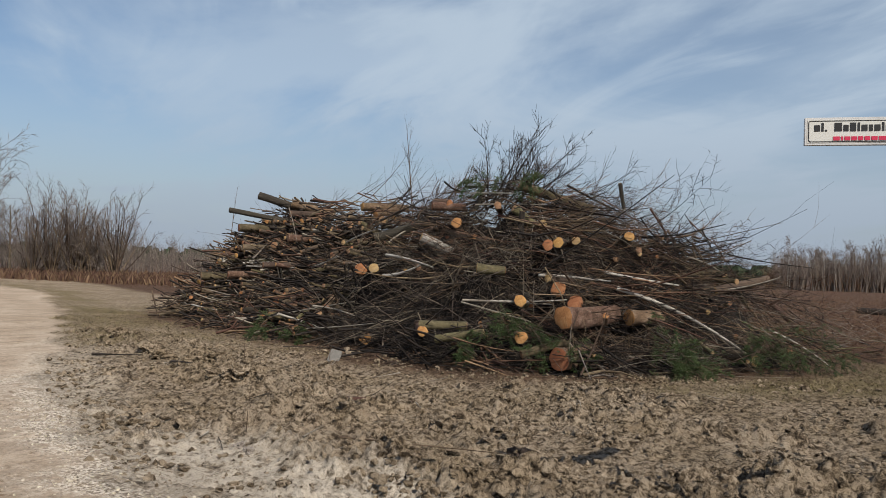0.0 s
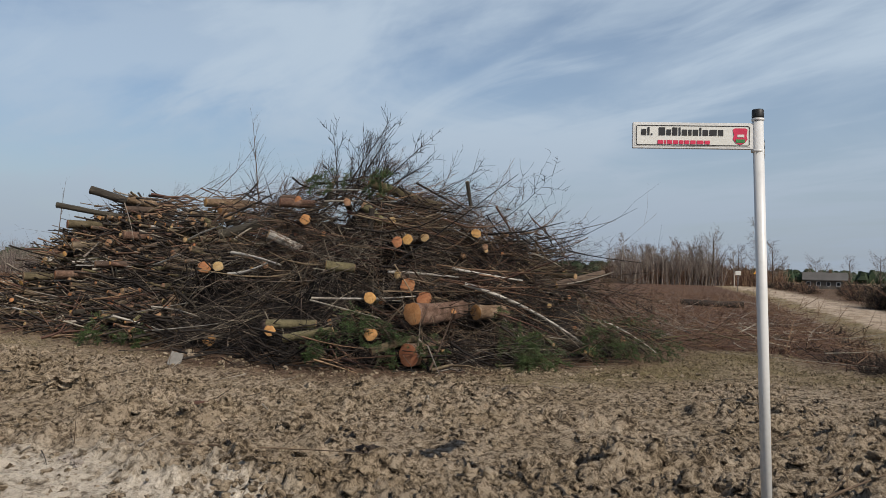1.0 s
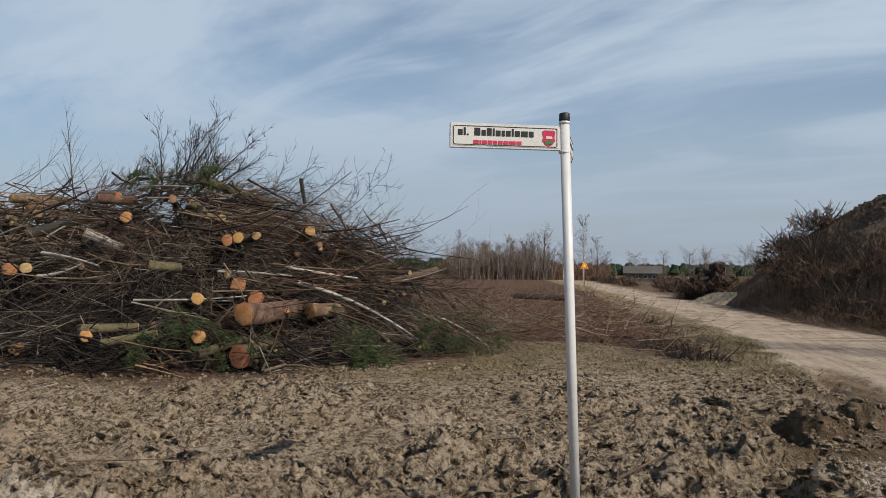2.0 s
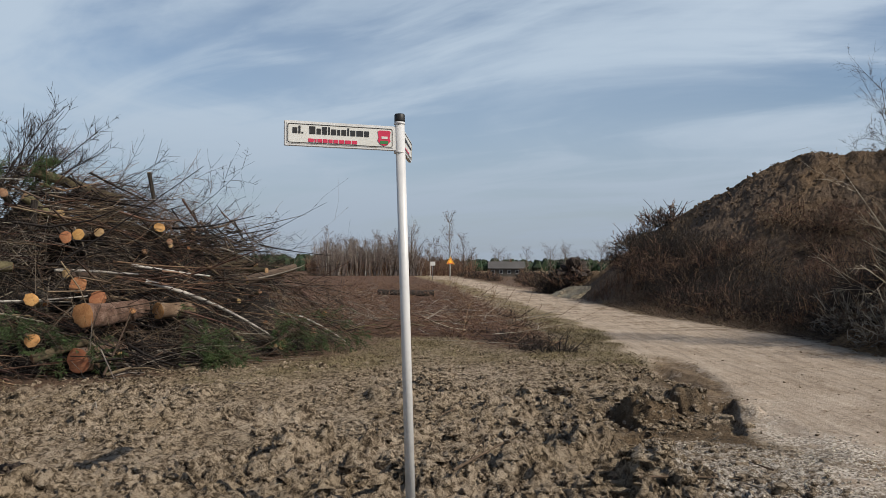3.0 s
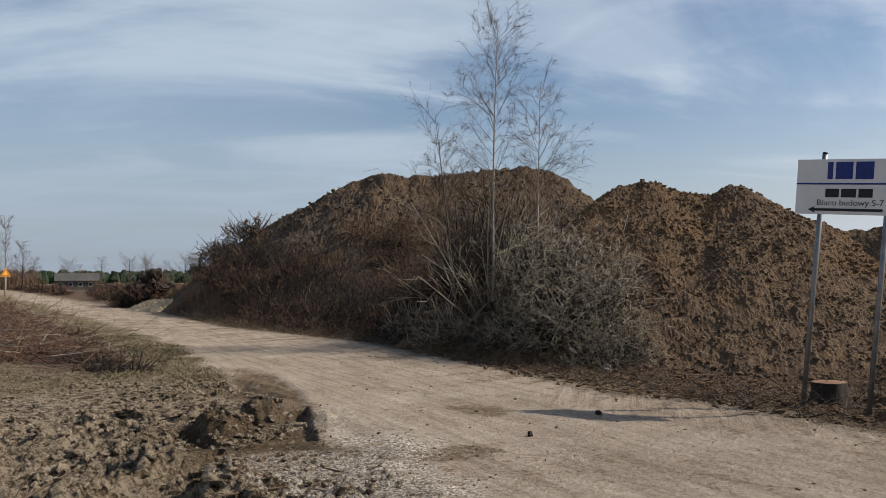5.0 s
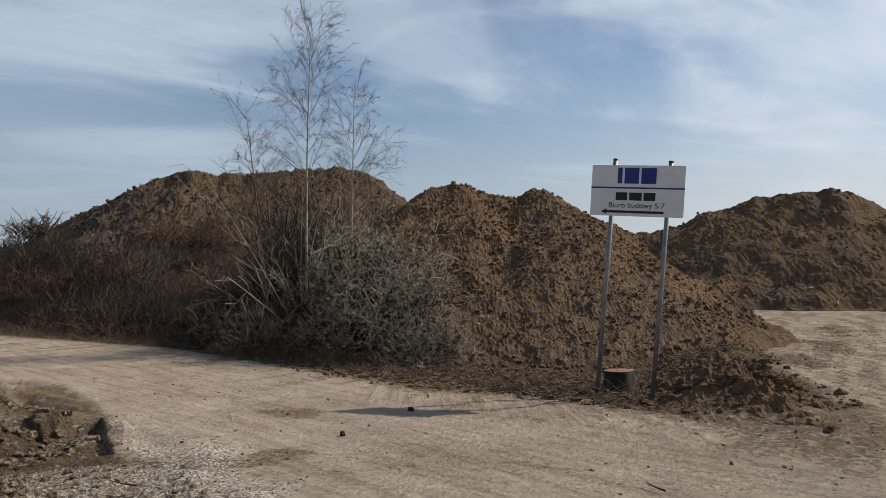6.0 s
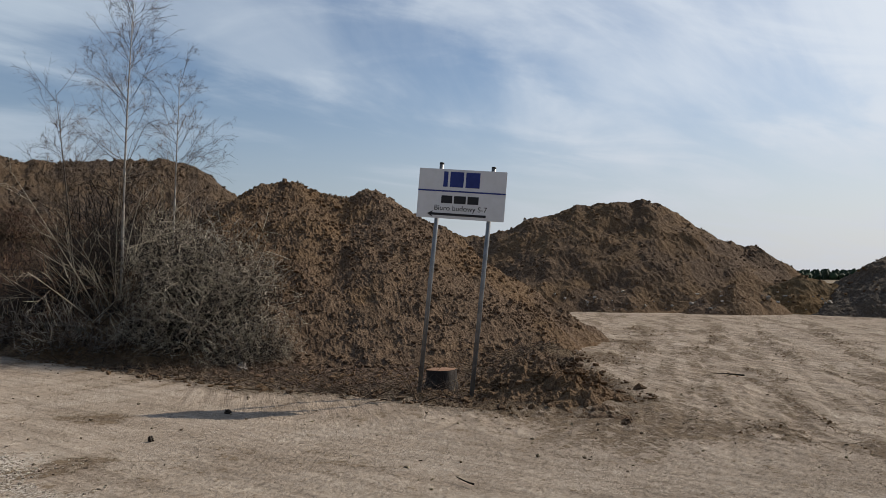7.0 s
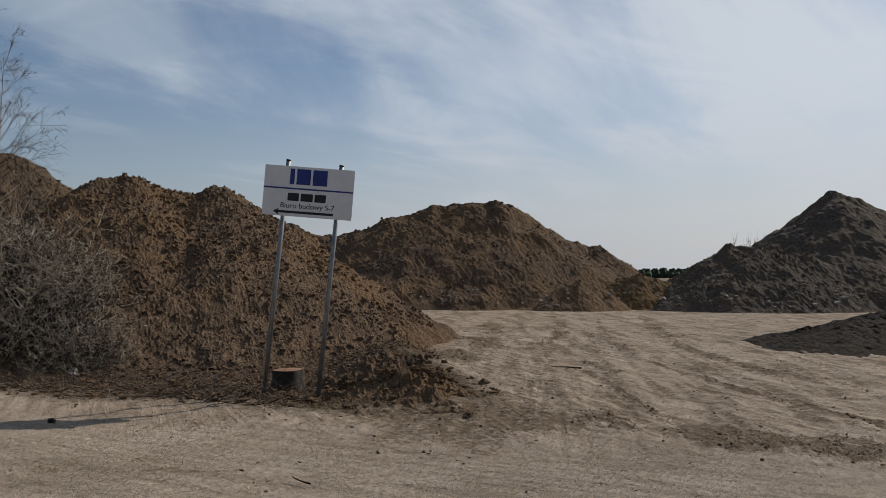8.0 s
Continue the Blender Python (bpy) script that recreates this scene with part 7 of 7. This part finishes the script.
places = [(13.9, 43.5), (15.0, 42.2), (16.0, 38.0), (17.0, 37.5), (16.3, 36.0), (18.2, 37.0), (14.3, 45.5), (15.5, 47)]
for k in range(26):
    y = 48 + 58 * (k + rs.rand()) / 26
    places.append((float(np.interp(y, [44, 75, 114], [14.8, 18.2, 21.8])) + 7 * rs.rand() ** 1.5, y))
scatter(SCRUB, places, rs, 0.7, 1.3)

# ---- loose things on the mud ----
def clod(x, y, size, seed, label, mat=M_CLOD_DARK, name="earth_clod"):
    rng = np.random.RandomState(seed)
    ob = tagged(new(name, rock_mesh(name, rng, size, mat, 4, 0.5)), label, "clod", "clods on the mud")
    ob.location = (x, y, lz(x, y) + size[2] * 0.45)
    ob.rotation_euler = (0, 0, rng.rand() * 6.28)
    return ob


clod(-2.34, 6.19, (0.10, 0.085, 0.075), 5, "dark wet earth clod on pale mud")
MUD = M_GROUND
for k, (x, y, s) in enumerate(((-7.15, 8.3, 0.22), (-6.7, 8.0, 0.18), (-4.85, 6.95, 0.16), (-10.2, 10.2, 0.24), (-12.1, 11.3, 0.22), (-9.4, 9.6, 0.2), (-5.6, 7.6, 0.15), (-8.3, 9.3, 0.2),
                               (1.5, 10.2, 0.18), (2.6, 9.0, 0.15), (3.1, 9.2, 0.18), (2.0, 7.2, 0.12), (1.2, 6.9, 0.11), (2.9, 6.2, 0.11), (0.9, 8.2, 0.10), (-0.6, 7.4, 0.08))):
    clod(x, y, (s, s * 0.8, s * 0.5), 10 + k, "crumbly brown earth clod on churned mud", MUD)
for k, (x, y, s) in enumerate(((10.3, 2.3, 0.13), (10.6, 2.6, 0.17), (10.0, 2.0, 0.12), (11.2, 2.7, 0.15), (9.7, 2.6, 0.10), (9.75, 3.2, 0.13), (9.3, 4.35, 0.09))):
    clod(x, y, (s, s * 0.75, s * 0.7), 40 + k, "torn brown earth clod beside the board", M_EARTH_GREY if k % 2 else M_EARTH)


def stone(x, y, size, seed, label, mat=M_STONE):
    ob = clod(x, y, size, seed, label, mat, "stone")
    ob["category"], ob["group"] = "stone", "stones on the ground"


stone(-2.2, 10.2, (0.09, 0.06, 0.03), 60, "pale flat stone on the mud")
stone(-4.62, 5.35, (0.045, 0.04, 0.03), 61, "pale rounded stone on the mud")
stone(-4.45, 5.25, (0.05, 0.04, 0.03), 62, "pale rounded stone on the mud")
stone(7.12, 5.52, (0.035, 0.03, 0.03), 63, "small dark stone on the sandy track", M_CLOD_DARK)
stone(5.64, 5.2, (0.022, 0.02, 0.03), 64, "small dark clod on the sandy track", M_CLOD_DARK)
stone(10.5, 8.0, (0.10, 0.08, 0.08), 65, "pale stone at the heap's foot")
slab = bar_mesh("concrete_slab", -0.10, 0.10, -0.05, 0.18, -0.025, 0.025, M_SLAB, 0.012)
so = tagged(new("concrete_slab", slab), "broken grey concrete slab stuck in the grass", "slab")
so.matrix_world = pose(-7.05, 11.0, lz(-7.05, 11.0) + 0.02, -22, 14, 20)


def stick(a, b, r, mat, label, seed, forks=3):
    a, b = Vector((*a, 0)), Vector((*b, 0))
    a.z, b.z = lz(a.x, a.y) + 0.03, lz(b.x, b.y) + 0.03
    branch("stick", label, a, b - a, (b - a).length, r, mat, seed, ((forks, 0.35, 35),) if forks else (), category="stick", group="sticks on the ground", bend=0.05)


stick((-5.1, 7.95), (-3.95, 8.5), 0.030, M_PINE, "peeled orange branch lying on the mud", 900, 2)
stick((-5.0, 7.6), (-4.1, 8.2), 0.016, M_BARK_DARK, "dark stick lying on the mud", 901)
stick((-4.0, 6.0), (-2.4, 5.9), 0.011, M_TWIG, "thin brown stick lying on the mud", 902)
stick((0.9, 5.25), (1.5, 5.75), 0.014, M_TWIG, "brown forked stick lying on the mud", 903, 5)
stick((5.40, 1.85), (5.50, 2.05), 0.008, M_BARK_DARK, "short dark stick on the sandy yard", 904, 1)
stick((4.4, 17.3), (5.6, 17.9), 0.022, M_TWIG_PALE, "pale broken stick in cut brushwood", 905, 1)
stick((-10.6, 9.3), (-9.8, 9.5), 0.02, M_BARK_DARK, "dark stick lying on the mud", 906, 1)
stick((-8.6, 8.9), (-7.9, 8.7), 0.018, M_BARK_DARK, "dark stick lying on the mud", 907, 3)
stick((2.2, 5.0), (3.2, 5.2), 0.010, M_TWIG, "thin brown stick at the track's edge", 908, 3)
stick((12.5, 0.3), (12.9, 0.8), 0.014, M_BARK_DARK, "short dark stick on the sandy yard", 909, 1)
rk = np.random.RandomState(71)
for k in range(46):
    x, y = rk.uniform(-9, 4), rk.uniform(4.5, 12)
    if float(sdist(np.array([x]), np.array([y]), FIELD)[0]) > -0.5 or float(pile_height(np.array([x]), np.array([y]))[0]) > -0.3:
        continue
    a, L = rk.rand() * 6.28, 0.15 + 0.45 * rk.rand()
    stick((x, y), (x + L * math.cos(a), y + L * math.sin(a)), 0.005 + 0.006 * rk.rand(), (M_TWIG, M_BARK_DARK, M_TWIG_PALE)[k % 3],
          ("brown twig lying on the mud", "dark twig lying on the mud", "pale twig lying on the mud")[k % 3], 920 + k, 2)
for k, (x, y, h) in enumerate(((-4.81, 5.7, 0.30), (-6.9, 10.6, 0.75), (-8.4, 10.4, 0.6), (-5.9, 7.2, 0.35))):
    branch("dry_weed", "thin dry weed stem standing in mud", (x, y, lz(x, y) - 0.02), (0.05, 0, 1), h, 0.005, M_TWIG, 970 + k, ((4, 0.4, 28),), lift=0.3, category="weed", group="weeds in the mud")

# felled stems and root clumps in the cut brushwood
log_thing((5.6, 34.6, 0.35), (-1, 0.15, 0.03), 2.6, 0.14, M_BARK_DARK, M_CUT, 980, "dark felled stem with an orange end in cut brushwood", sides=12, group="")
CL = [shrub(240, 0.5, 24, 1.2, M_TWIG_DARK, M_TWIG_DARK, ((6, 0.45, 55), (5, 0.45, 50)), "dark torn-out root clump at the field's edge", name="root_clump", curl=0.25),
      shrub(241, 0.42, 24, 1.2, M_TWIG_RED, M_TWIG_RED, ((6, 0.45, 55), (5, 0.45, 50)), "reddish heap of cut twigs on felled ground", name="twig_clump", curl=0.22)]
for c in CL:
    c["category"], c["group"] = "brush clump", "clumps of cut brush"
scatter(CL, [(4.1, 14.0), (1.0, 17.6), (4.5, 14.9), (-0.2, 18.4), (4.0, 15.6), (2.2, 17.4), (4.4, 13.6), (3.2, 17.0), (5.4, 19.5), (0.6, 19.8), (6.0, 23), (3.6, 20.5), (3.9, 18.0), (1.8, 22.0), (5.2, 26), (4.9, 17.0), (-1.5, 21)], rs, 0.7, 1.1)
for k in range(12):
    x, y = 0.2 + 0.42 * k + 0.5 * math.sin(k * 2.1), 17.2 + 1.3 * ((k * 5) % 7) * 0.6
    branch("cut_branch", "brown cut branch lying on felled ground", (x, y, lz(x, y) + 0.12), (math.cos(k * 1.7), math.sin(k * 1.7), 0.12), 1.5, 0.022,
           (M_MOSSY, M_BARK, M_TWIG_PALE)[k % 3], 1000 + k, ((6, 0.45, 40), (4, 0.45, 40)), bend=0.15, group="branches on felled ground")
